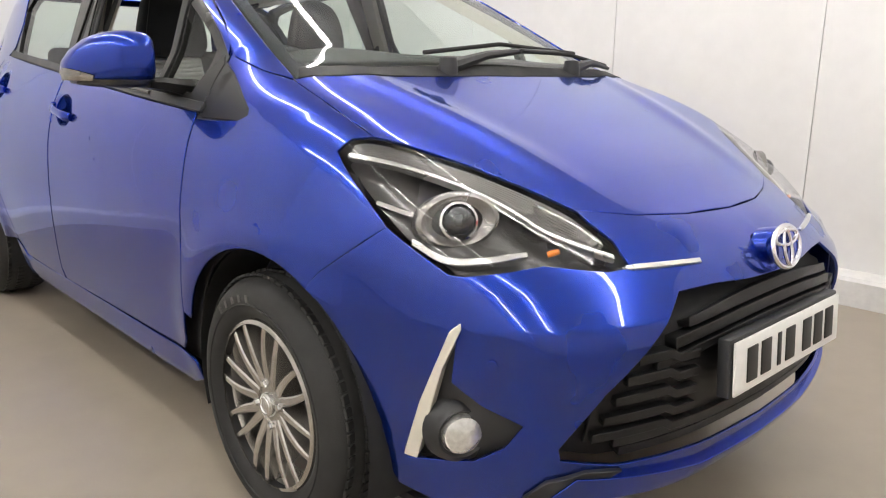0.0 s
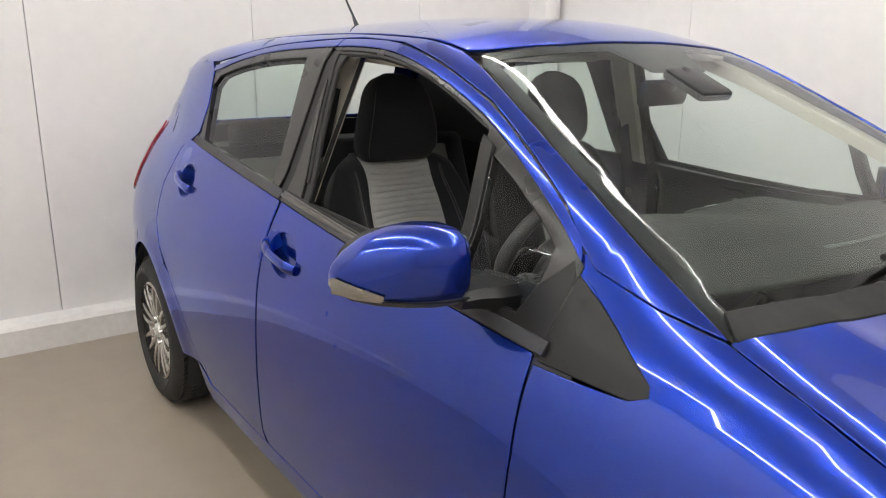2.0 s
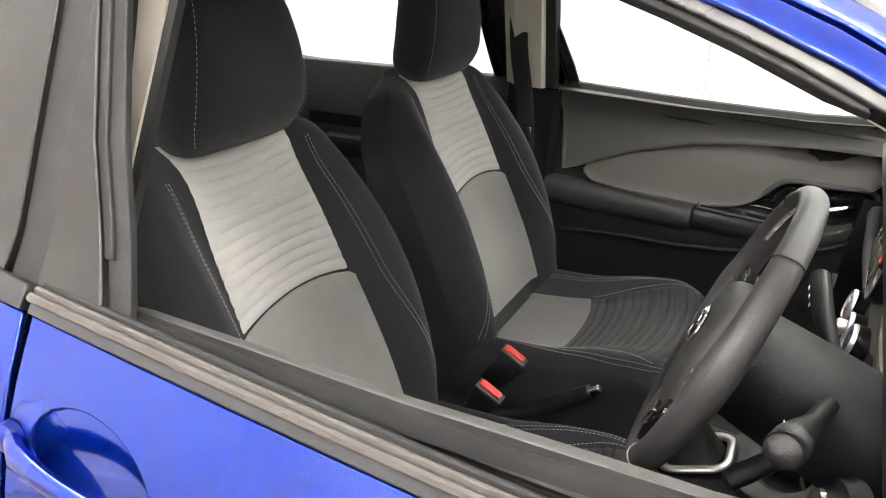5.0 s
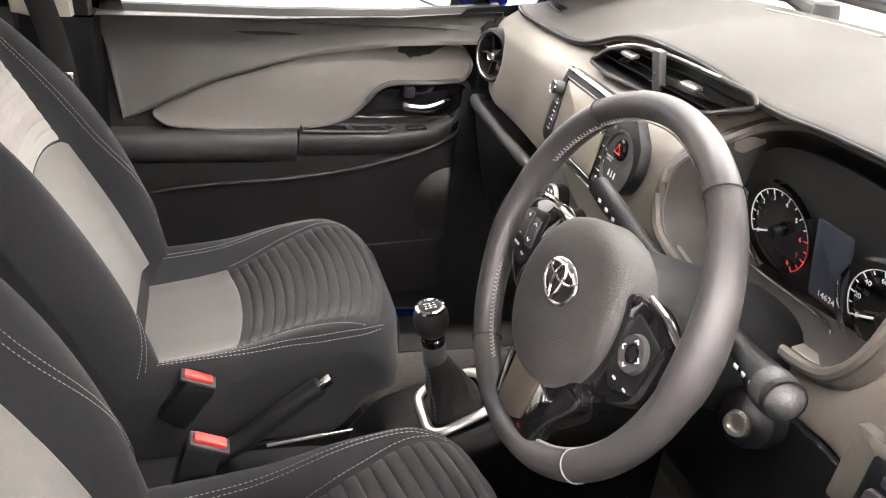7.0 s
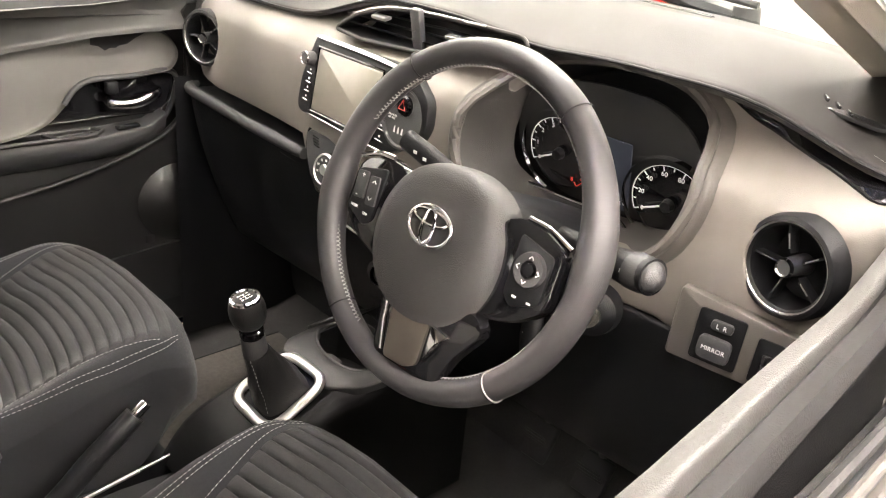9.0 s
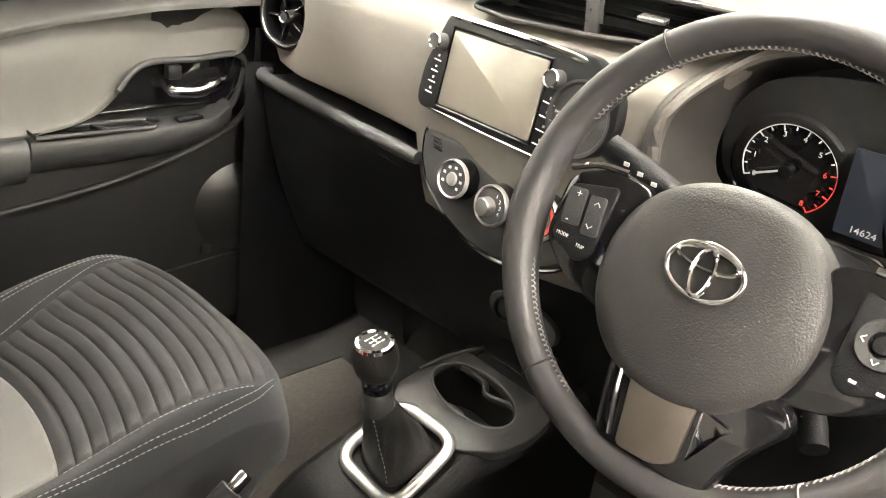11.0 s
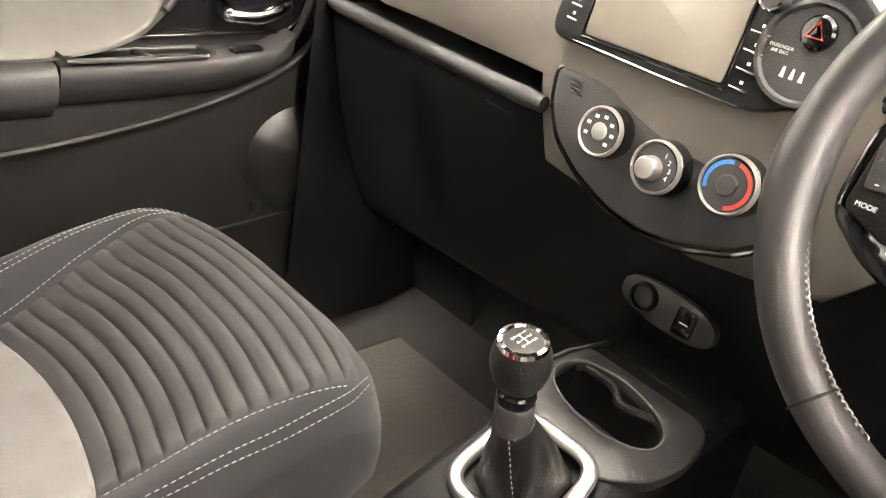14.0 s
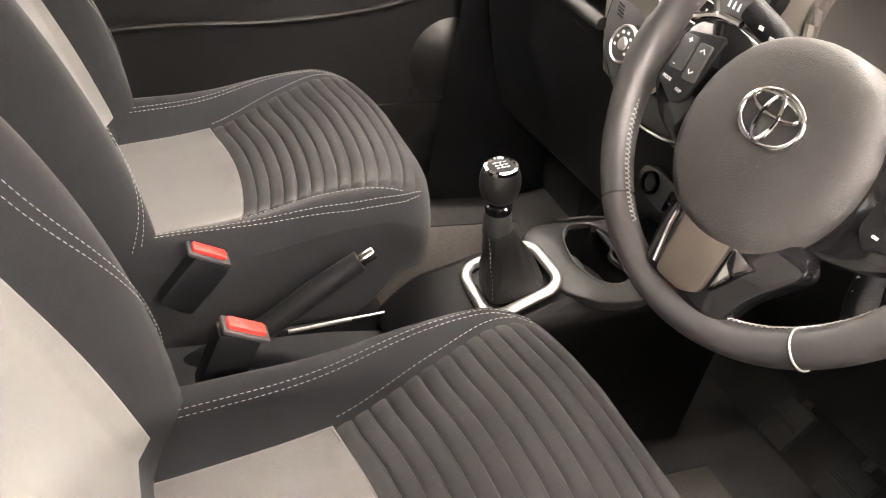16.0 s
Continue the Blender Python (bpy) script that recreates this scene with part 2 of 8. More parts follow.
def skin(rings, closed=False, round_=False, caps=True):
    """Quads through rows of points; closed joins the last row to the first, round_ each row's ends."""
    rings = np.asarray(rings, float)
    k, n = rings.shape[:2]
    fs = []
    for i in range(k if closed else k - 1):
        for j in range(n if round_ else n - 1):
            fs.append((i * n + j, i * n + (j + 1) % n, ((i + 1) % k) * n + (j + 1) % n, ((i + 1) % k) * n + j))
    if round_ and not closed and caps:
        fs.append(tuple(range(n - 1, -1, -1)))
        fs.append(tuple((k - 1) * n + j for j in range(n)))
    return [tuple(v) for v in rings.reshape(-1, 3)], fs


def curve_through(pts, n=40, closed=False):
    """A smooth line through a few points (Catmull-Rom)."""
    p = np.asarray(pts, float)
    if closed:
        q = np.vstack([p[-1], p, p[0], p[1]])
        spans = len(p)
    else:
        q = np.vstack([2 * p[0] - p[1], p, 2 * p[-1] - p[-2]])
        spans = len(p) - 1
    out = []
    for t in np.linspace(0, spans, n, endpoint=not closed):
        i = min(int(t), spans - 1)
        s = t - i
        a, b, c, d = q[i : i + 4]
        out.append(0.5 * (2 * b + (c - a) * s + (2 * a - 5 * b + 4 * c - d) * s**2 + (3 * b - a - 3 * c + d) * s**3))
    return np.array(out)


def rounded(poly, r, seg=4):
    """A 2D outline with its corners rounded to about r."""
    p = np.asarray(poly, float)
    out = []
    for i in range(len(p)):
        a, b, c = p[i - 1], p[i], p[(i + 1) % len(p)]
        la, lc = np.linalg.norm(a - b), np.linalg.norm(c - b)
        ra, rc = min(r, la * 0.45), min(r, lc * 0.45)
        s, e = b + (a - b) / la * ra, b + (c - b) / lc * rc
        for t in np.linspace(0, 1, seg + 1):
            out.append((1 - t) ** 2 * s + 2 * t * (1 - t) * b + t**2 * e)
    return np.array(out)


def inside(pts, poly):
    pts, poly = np.asarray(pts), np.asarray(poly)
    ok = np.zeros(len(pts), bool)
    x, y = pts[:, 0], pts[:, 1]
    for (x1, y1), (x2, y2) in zip(poly, np.roll(poly, -1, 0)):
        if y1 == y2:
            continue
        cross = ((y1 > y) != (y2 > y)) & (x < (x2 - x1) * (y - y1) / (y2 - y1) + x1)
        ok ^= cross
    return ok


def inset(poly, d):
    """Shrink a 2D outline by d."""
    p = np.asarray(poly, float)
    area = 0.5 * np.sum(p[:, 0] * np.roll(p[:, 1], -1) - np.roll(p[:, 0], -1) * p[:, 1])
    a, c = np.roll(p, 1, 0), np.roll(p, -1, 0)
    e1, e2 = p - a, c - p
    e1 /= np.maximum(np.linalg.norm(e1, axis=1, keepdims=True), 1e-9)
    e2 /= np.maximum(np.linalg.norm(e2, axis=1, keepdims=True), 1e-9)
    n = np.stack([-(e1 + e2)[:, 1], (e1 + e2)[:, 0]], 1)
    n /= np.maximum(np.linalg.norm(n, axis=1, keepdims=True), 1e-9)
    return p + n * d * (1 if area > 0 else -1)


def dense(poly, step):
    p = np.asarray(poly, float)
    out = []
    for a, b in zip(p, np.roll(p, -1, 0)):
        k = max(1, int(np.ceil(np.linalg.norm(b - a) / step)))
        out += [a + (b - a) * i / k for i in range(k)]
    return np.array(out)


def fill(poly, holes=(), step=0.03):
    """Triangles over a 2D outline with holes, and the boundary loops as index lists."""
    loops = [dense(poly, step)] + [dense(h, step) for h in holes]
    pts, edges, at = [], [], 0
    for lp in loops:
        pts += [Vector(v) for v in lp]
        edges += [(at + i, at + (i + 1) % len(lp)) for i in range(len(lp))]
        at += len(lp)
    lo, hi = loops[0].min(0), loops[0].max(0)
    g = np.stack(np.meshgrid(np.arange(lo[0], hi[0], step), np.arange(lo[1], hi[1], step)), -1).reshape(-1, 2)
    if len(g):
        keep = inside(g, inset(loops[0], step * 0.4))
        for h in loops[1:]:
            keep &= ~inside(g, inset(h, -step * 0.4))
        pts += [Vector(v) for v in g[keep]]
    vs, es, fs, *_ = delaunay_2d_cdt(pts, edges, [], 0, 1e-6)
    v = np.array([tuple(q) for q in vs])
    f = np.array([t for t in fs if len(t) == 3])
    c = v[f].mean(1)
    keep = inside(c, loops[0])
    for h in loops[1:]:
        keep &= ~inside(c, h)
    f = f[keep]
    count = {}
    for t in f:
        for a, b in ((t[0], t[1]), (t[1], t[2]), (t[2], t[0])):
            count[(a, b)] = 1
    rim = [e for e in count if (e[1], e[0]) not in count]
    return v, f, rim


# ways to lay a flat outline onto the skin: each gives a start and a direction for every (u, v)
def from_side(sign=-1):
    def lay(uv):
        return np.stack([uv[:, 0], np.zeros(len(uv)), uv[:, 1]], 1), np.tile((0.0, sign, 0.0), (len(uv), 1))
    return lay, lambda p: (p[0], p[2])


def from_side_up(sign=-1, tilt=35):
    c, s = math.cos(radians(tilt)), math.sin(radians(tilt))

    def lay(uv):
        return np.stack([uv[:, 0], np.zeros(len(uv)), uv[:, 1]], 1), np.tile((0.0, sign * c, s), (len(uv), 1))
    return lay, lambda p: (p[0], p[2] - abs(p[1]) * s / c)


def from_top(lean=0.0):
    d = np.array((math.sin(radians(lean)), 0.0, math.cos(radians(lean))))

    def lay(uv):
        return np.stack([uv[:, 0], uv[:, 1], np.full(len(uv), 0.55)], 1), np.tile(d, (len(uv), 1))
    return lay, lambda p: (p[0] - (p[2] - 0.55) * d[0] / d[2], p[1])


def from_axis(cx, tilt=0.0, turn=1.0):
    c, s = math.cos(radians(tilt)), math.sin(radians(tilt))

    def lay(uv):
        a = uv[:, 0] / 0.7
        return np.stack([np.full(len(uv), cx), np.zeros(len(uv)), uv[:, 1]], 1), np.stack([np.cos(a) * c, np.sin(a) * c, np.full(len(uv), s)], 1)

    def back(p):
        h = math.hypot(p[0] - cx, p[1])
        return (math.atan2(p[1], p[0] - cx) * 0.7, p[2] - h * s / c)
    return lay, back


def cast(start, way, field, reach=2.2):
    """First meeting with the skin, coming in from outside along each line."""
    s_lo, s_hi = np.full(len(start), np.nan), np.full(len(start), np.nan)
    steps = np.linspace(reach, 0.02, 130)
    for s in steps:
        q = start + way * s
        hit = (field(*q.T) < 0) & np.isnan(s_lo)
        s_lo[hit], s_hi[hit] = s, s + (steps[0] - steps[1])
    s_lo, s_hi = np.nan_to_num(s_lo, nan=0.5), np.nan_to_num(s_hi, nan=0.5)
    for _ in range(16):
        mid = (s_lo + s_hi) / 2
        q = start + way * mid[:, None]
        ins = field(*q.T) < 0
        s_lo, s_hi = np.where(ins, mid, s_lo), np.where(ins, s_hi, mid)
    return start + way * s_lo[:, None]


def snapped(pts, field):
    """Points in space moved onto the skin along its slope."""
    p = np.array(pts, float)
    for _ in range(6):
        p = p - normals(p, field) * field(*p.T)[:, None]
    return p


def panel(name, outline, lay, mat, parent, label="", holes=(), gap=0.0022, lift=0.0, thick=0.004, step=0.03, field=None, places=True, relief=None, round_=0.0, lip=0.0025):
    """A pressed panel: an outline (points in space, or flat ones) laid onto the car's skin, with thickness and rolled edges."""
    field = field or body_field
    to_skin, to_flat = lay
    flat = (lambda pts: np.array([to_flat(p) for p in (snapped(pts, field) if any(abs(q[1]) > 1e-6 for q in pts) and pts[0][0] not in (0, 0.8, 0.6) else pts)])) if places else (lambda pts: np.array(pts, float))
    poly = flat(outline)
    if round_:
        poly = rounded(poly, round_)
    poly = inset(poly, gap) if gap else poly
    hs = [inset(flat(h), -gap) if gap else flat(h) for h in holes]
    uv, tri, rim = fill(poly, hs, step)
    start, way = to_skin(uv)
    p = cast(start, way, field)
    n = normals(p, field)
    if np.mean(np.einsum("ij,ij->i", np.cross(p[tri[:, 1]] - p[tri[:, 0]], p[tri[:, 2]] - p[tri[:, 0]]), n[tri[:, 0]])) < 0:
        tri = tri[:, ::-1]
        rim = [(b, a) for a, b in rim]
    if relief is not None:
        p = p + n * relief(p)[:, None]
    p = p + n * lift
    edge = sorted({i for e in rim for i in e})
    at = {i: k for k, i in enumerate(edge)}
    k = len(p)
    # the outer sheet, a rolled lip and the return flange
    out = np.zeros((len(edge), 3))
    for a, b in rim:
        t = p[b] - p[a]
        o = np.cross(t, n[a])
        o /= max(np.linalg.norm(o), 1e-9)
        out[at[a]] += o
        out[at[b]] += o
    out /= np.maximum(np.linalg.norm(out, axis=1, keepdims=True), 1e-9)
    lip1 = p[edge] + out * lip * 0.7 - n[edge] * lip * 0.3
    lip2 = p[edge] + out * lip - n[edge] * lip
    back = p[edge] + out * lip - n[edge] * (thick + lip)
    verts = np.vstack([p, lip1, lip2, back])
    nn = np.vstack([n, (n[edge] + out) / 1.414, out, out])
    faces = [tuple(t) for t in tri]
    m = len(edge)
    for a, b in rim:
        i, j = at[a], at[b]
        faces += [(b, a, k + i, k + j), (k + j, k + i, k + m + i, k + m + j), (k + m + j, k + m + i, k + 2 * m + i, k + 2 * m + j)]
    me = mesh_of(name, verts, faces, mat, norms=nn)
    return part(name, me, mat, parent, label)


def sheet(name, outline, place, mat, parent, label="", holes=(), thick=0.004, step=0.02, lip=0.003, relief=None, flip=False, round_=0.0):
    """A trim piece: a flat outline laid out by place(uv), with a rolled rim; relief(uv) raises it along its normal."""
    poly = np.array(outline, float)
    if round_:
        poly = rounded(poly, round_)
    uv, tri, rim = fill(poly, [np.array(h, float) for h in holes], step)
    e = 1e-3

    def spot(q):
        return np.asarray(place(q), float)
    p = spot(uv)
    du, dv = spot(uv + (e, 0)) - spot(uv - (e, 0)), spot(uv + (0, e)) - spot(uv - (0, e))
    n = np.cross(du, dv)
    n /= np.maximum(np.linalg.norm(n, axis=1, keepdims=True), 1e-12)
    if flip:
        n = -n
    if relief is not None:
        p = p + n * relief(uv)[:, None]
    if np.mean(np.einsum("ij,ij->i", np.cross(p[tri[:, 1]] - p[tri[:, 0]], p[tri[:, 2]] - p[tri[:, 0]]), n[tri[:, 0]])) < 0:
        tri = tri[:, ::-1]
        rim = [(b, a) for a, b in rim]
    edge = sorted({i for q in rim for i in q})
    at = {i: k for k, i in enumerate(edge)}
    k, m = len(p), len(edge)
    out = np.zeros((m, 3))
    for a, b in rim:
        o = np.cross(p[b] - p[a], n[a])
        o /= max(np.linalg.norm(o), 1e-12)
        out[at[a]] += o
        out[at[b]] += o
    out /= np.maximum(np.linalg.norm(out, axis=1, keepdims=True), 1e-9)
    rows = [p[edge] + out * lip * 0.7 - n[edge] * lip * 0.3, p[edge] + out * lip - n[edge] * lip, p[edge] + out * lip - n[edge] * (thick + lip)]
    verts = np.vstack([p] + rows)
    faces = [tuple(t) for t in tri]
    for a, b in rim:
        i, j = at[a], at[b]
        faces += [(b, a, k + i, k + j), (k + j, k + i, k + m + i, k + m + j), (k + m + j, k + m + i, k + 2 * m + i, k + 2 * m + j)]
    me = mesh_of(name, verts, faces, mat, angle=50)
    return part(name, me, mat, parent, label)


def dashes(line, length, gap, radius, seg=5):
    """A run of short stitches along a line."""
    p = np.asarray(line, float)
    d = np.r_[0, np.cumsum(np.linalg.norm(np.diff(p, axis=0), axis=1))]
    out, s = [], 0.0
    while s + length < d[-1]:
        ends = [[np.interp(q, d, p[:, i]) for i in range(3)] for q in (s, s + length / 2, s + length)]
        out.append(tube(ends, [radius * 0.5, radius, radius * 0.5], seg))
        s += length + gap
    return join(*out)


def writing(name, text, size, m, mat, parent, label=""):
    cu = bpy.data.curves.new(name, "FONT")
    cu.body, cu.size, cu.extrude = text, size, 0.0002
    cu.align_x, cu.align_y = "CENTER", "CENTER"
    tmp = bpy.data.objects.new(name, cu)
    me = bpy.data.meshes.new_from_object(tmp)
    bpy.data.objects.remove(tmp)
    me.transform(m)
    me.materials.clear()
    me.materials.append(mat)
    ob = new(name, me)
    ob.parent = parent
    if label:
        tagged(ob, label)
    return ob
# ---- materials ----
PAINT = material("blue_metallic_paint", (0.0022, 0.0245, 0.268), rough=0.265, metal=0.86, coat=1.0, vary=0.02, scale=40)
BLACK = material("satin_black_plastic", (0.022, 0.023, 0.025), rough=0.45, vary=0.15, bump=0.15, bump_scale=900)
GLOSS = material("gloss_black", (0.008, 0.008, 0.009), rough=0.08, coat=0.5, vary=0.05)
RUBBER = material("rubber", (0.012, 0.012, 0.012), rough=0.7, vary=0.3, bump=0.2, bump_scale=500)
TYRE = material("tyre_rubber", (0.017, 0.0165, 0.016), rough=0.75, vary=0.35, scale=25, bump=0.25, bump_scale=400)
ALLOY = material("silver_alloy", (0.44, 0.42, 0.39), rough=0.24, metal=0.85, vary=0.10, coat=0.3)
CHROME = material("chrome", (0.80, 0.80, 0.80), rough=0.07, metal=1.0, vary=0.03)
SATIN = material("satin_silver", (0.62, 0.62, 0.60), rough=0.28, metal=0.9, vary=0.05)
GLASS = glass("clear_glass", (0.90, 0.95, 0.93))
TINT = glass("green_tinted_glass", (0.80, 0.88, 0.84))
DARKGLASS = glass("lens_glass", (0.95, 0.95, 0.95))
RED = material("red_lens", (0.35, 0.01, 0.012), rough=0.12, coat=0.8, vary=0.05)
AMBER = material("amber_lens", (0.75, 0.22, 0.04), rough=0.2, vary=0.05)
DARK = material("dark_underside", (0.012, 0.012, 0.013), rough=0.85, vary=0.3)
WALLMAT = material("white_wall_panel", (0.78, 0.77, 0.76), rough=0.42, vary=0.035, scale=14, bump=0.04, bump_scale=60)
KERBMAT = material("white_painted_kerb", (0.76, 0.75, 0.73), rough=0.6, vary=0.10, scale=30, bump=0.2, bump_scale=150)
FLOORMAT = material("screed_floor", (0.315, 0.272, 0.218), rough=0.36, vary=0.07, scale=7, bump=0.06, bump_scale=120)
CEILMAT = material("white_ceiling", (0.80, 0.80, 0.79), rough=0.8, vary=0.03, scale=8)
PLATE = material("white_plate", (0.80, 0.80, 0.78), rough=0.35, vary=0.05)
INK = material("black_ink", (0.015, 0.015, 0.015), rough=0.5, vary=0.1)
WHITEINK = material("white_print", (0.75, 0.75, 0.74), rough=0.5, vary=0.02)
STRIPLAMP = material("pale_strip_lamp", (0.72, 0.69, 0.60), rough=0.25, coat=0.8, vary=0.04)
FOGLENS = material("clear_ribbed_lens", (0.72, 0.72, 0.70), rough=0.12, metal=0.7, coat=1.0, vary=0.25, scale=90, bump=0.6, bump_scale=130)
LAMPDARK = material("lamp_housing_black", (0.040, 0.039, 0.037), rough=0.30, vary=0.2, coat=0.3)
LAMPGREY = material("lamp_housing_grey", (0.10, 0.097, 0.092), rough=0.38, metal=0.4, vary=0.2)
LAMPRIB = material("lamp_rib_grey", (0.17, 0.165, 0.155), rough=0.3, metal=0.5, vary=0.1)
PROJECTOR = material("projector_lens", (0.06, 0.065, 0.07), rough=0.03, coat=1.0, metal=0.5, vary=0.1)
INDICATOR = material("clear_indicator_lens", (0.30, 0.28, 0.24), rough=0.18, metal=0.8, coat=1.0, vary=0.5, scale=260, bump=0.9, bump_scale=420)
MARK = material("tyre_mark", (0.065, 0.063, 0.06), rough=0.7, vary=0.1)
DARKSTEEL = material("dark_steel", (0.10, 0.095, 0.09), rough=0.4, metal=0.8, vary=0.2)
FILM = material("satin_black_pillar_film", (0.013, 0.0122, 0.0115), rough=0.26, spec=0.45, vary=0.08)
SAIL = material("smooth_black_corner_plastic", (0.011, 0.0108, 0.0105), rough=0.34, spec=0.30, vary=0.08, bump=0.1, bump_scale=900)
COWL = material("weathered_black_cowl", (0.012, 0.012, 0.012), rough=0.6, spec=0.2, vary=0.25, scale=60)
RED_METAL = material("red_painted_metal", (0.55, 0.025, 0.02), rough=0.35, vary=0.08)
MOULD = material("brown_grey_moulding", (0.062, 0.056, 0.050), rough=0.38, vary=0.1)
QUARTERTRIM = material("charcoal_quarter_trim", (0.035, 0.035, 0.034), rough=0.6, vary=0.1, bump=0.3, bump_scale=700)
PAINT.node_tree.nodes["Principled BSDF"].inputs["Specular Tint"].default_value = (0.25, 0.45, 1.0, 1)
GRILLEBLACK = material("grille_black", (0.009, 0.009, 0.0095), rough=0.42, spec=0.3, vary=0.12, bump=0.15, bump_scale=900)
LAMPSILVER = material("lamp_bowl_silver", (0.30, 0.29, 0.28), rough=0.25, metal=0.8, vary=0.15)
# ---- the room ----
X_BACK, Y_LEFT, X_FRONT, Y_RIGHT, Z_CEIL = -3.46, 2.17, 4.6, -4.2, 3.1


def wall(name, m, w, h, label):
    """Tall white sheets side by side with fine joints, on one backing."""
    ob = part(name, block(w + 0.3, 0.12, h, 0, m @ pose(w / 2, 0.075, h / 2)), WALLMAT)
    tagged(ob, label, "wall", kind="structure")
    n = max(1, round(w / 1.12))
    me = None
    for i in range(n):
        sheet = part("panel", block(w / n - 0.003, 0.03, h - 0.01, 0.0015, None, 1) if me is None else me, WALLMAT, ob)
        me = sheet.data
        sheet.matrix_local = m @ pose((i + 0.5) * w / n, 0, h / 2)
    return ob


wall("wall_back", pose(X_BACK - 0.015, Y_RIGHT, 0, 0, 0, 90), Y_LEFT - Y_RIGHT, Z_CEIL, "white panelled wall with fine vertical joints")
wall("wall_left", pose(X_FRONT, Y_LEFT + 0.015, 0, 0, 0, 0) @ pose(X_BACK - X_FRONT, 0, 0), X_FRONT - X_BACK, Z_CEIL, "white panelled wall with fine vertical joints")
wall("wall_front", pose(X_FRONT + 0.015, Y_LEFT, 0, 0, 0, -90), Y_LEFT - Y_RIGHT, Z_CEIL, "plain white wall")
wall("wall_right", pose(X_FRONT, Y_RIGHT - 0.015, 0, 0, 0, 180), X_FRONT - X_BACK, Z_CEIL, "plain white wall")
floor = part("floor", block(X_FRONT - X_BACK + 0.4, Y_LEFT - Y_RIGHT + 0.4, 0.1, 0, pose((X_BACK + X_FRONT) / 2, (Y_LEFT + Y_RIGHT) / 2, -0.05)), FLOORMAT)
tagged(floor, "worn grey-brown screed floor with faint scuffs", "floor", kind="structure")
ceiling = part("ceiling", block(X_FRONT - X_BACK + 0.4, Y_LEFT - Y_RIGHT + 0.4, 0.1, 0, pose((X_BACK + X_FRONT) / 2, (Y_LEFT + Y_RIGHT) / 2, Z_CEIL + 0.05)), CEILMAT)
tagged(ceiling, "plain white ceiling", "ceiling", kind="structure")


def kerb(name, a, b):
    """A low white plinth with a sloped top along a wall, and a dark seam above it."""
    a, b = Vector(a), Vector(b)
    d = (b - a).normalized()
    inward = Vector((-d.y, d.x, 0))
    prof = [(-0.02, 0), (0.10, 0), (0.10, 0.118), (0.085, 0.135), (0.0, 0.150), (-0.02, 0.150)]
    rings = [[tuple(e + inward * u + Vector((0, 0, v))) for u, v in prof] for e in (a, b)]
    ob = part(name, skin(rings, False, True), KERBMAT, angle=20)
    return tagged(ob, "low white painted plinth along the wall foot, scuffed", "plinth", kind="structure")


kerb("baseboard_back", (X_BACK, Y_LEFT, 0), (X_BACK, Y_RIGHT, 0))
kerb("baseboard_left", (X_FRONT, Y_LEFT, 0), (X_BACK, Y_LEFT, 0))
corner = part("trim_corner", block(0.16, 0.13, Z_CEIL, 0.004, pose(X_BACK + 0.08, Y_LEFT - 0.12, Z_CEIL / 2)), WALLMAT)
tagged(corner, "boxed white corner trim", "trim", kind="structure")


def ceiling_lamp(x, y, length=1.63):
    lamp = thing("ceiling_lamp", "long white tube lamp on the ceiling, lit", "lamp", (x, y, Z_CEIL), "ceiling tube lamps")
    part("housing", block(length + 0.06, 0.07, 0.04, 0.006, pose(0, 0, -0.02)), CEILMAT, lamp)
    part("tube", moved(tube([(-length / 2, 0, 0), (length / 2, 0, 0)], 0.024, 12), pose(0, 0, -0.065)), LAMPGLOW, lamp, "glowing tube")
    return lamp


LAMPGLOW = glow("lamp_glow", (1.0, 0.97, 0.93), TUBE_LIGHT)
first = ceiling_lamp(-2.2, -1.35)
for x, y in ((-0.55, -1.35), (1.1, -1.35), (2.75, -1.35), (-2.2, 0.75), (-0.55, 0.75), (1.1, 0.75), (2.75, 0.75), (-2.2, -3.2), (-0.55, -3.2), (1.1, -3.2), (2.75, -3.2)):
    copy_thing(first, pose(x, y, Z_CEIL))


# red fire-point cabinet against the left wall
fire = thing("fire_cabinet", "red metal fire equipment cabinet with a white notice", "cabinet", (3.80, Y_LEFT - 0.13, -0.53))
part("cabinet_body", block(0.62, 0.24, 0.66, 0.012, pose(0, 0, 1.18)), RED_METAL, fire, "red metal body")
for x in (-0.27, 0.27):
    part("cabinet_leg", block(0.05, 0.20, 0.33, 0.004, pose(x, 0, 0.695)), RED_METAL, fire)
part("cabinet_door", block(0.54, 0.012, 0.56, 0.004, pose(0, -0.124, 1.20)), RED_METAL, fire)
part("notice", block(0.20, 0.004, 0.07, 0.001, pose(0.10, -0.132, 0.94)), PLATE, fire, "white notice")
# ---- the car: outer panels ----
car = thing("car", "metallic blue five-door hatchback, one front side window open", "car")


def belt(x):
    return 0.938 + (-0.3 - x) * 0.0775


def arc(cx, cz, r, a0, a1, n=16):
    return [(cx + r * math.cos(radians(a)), cz + r * math.sin(radians(a))) for a in np.linspace(a0, a1, n)]


def xz(pts):
    return [(x, 0, z) for x, z in pts]


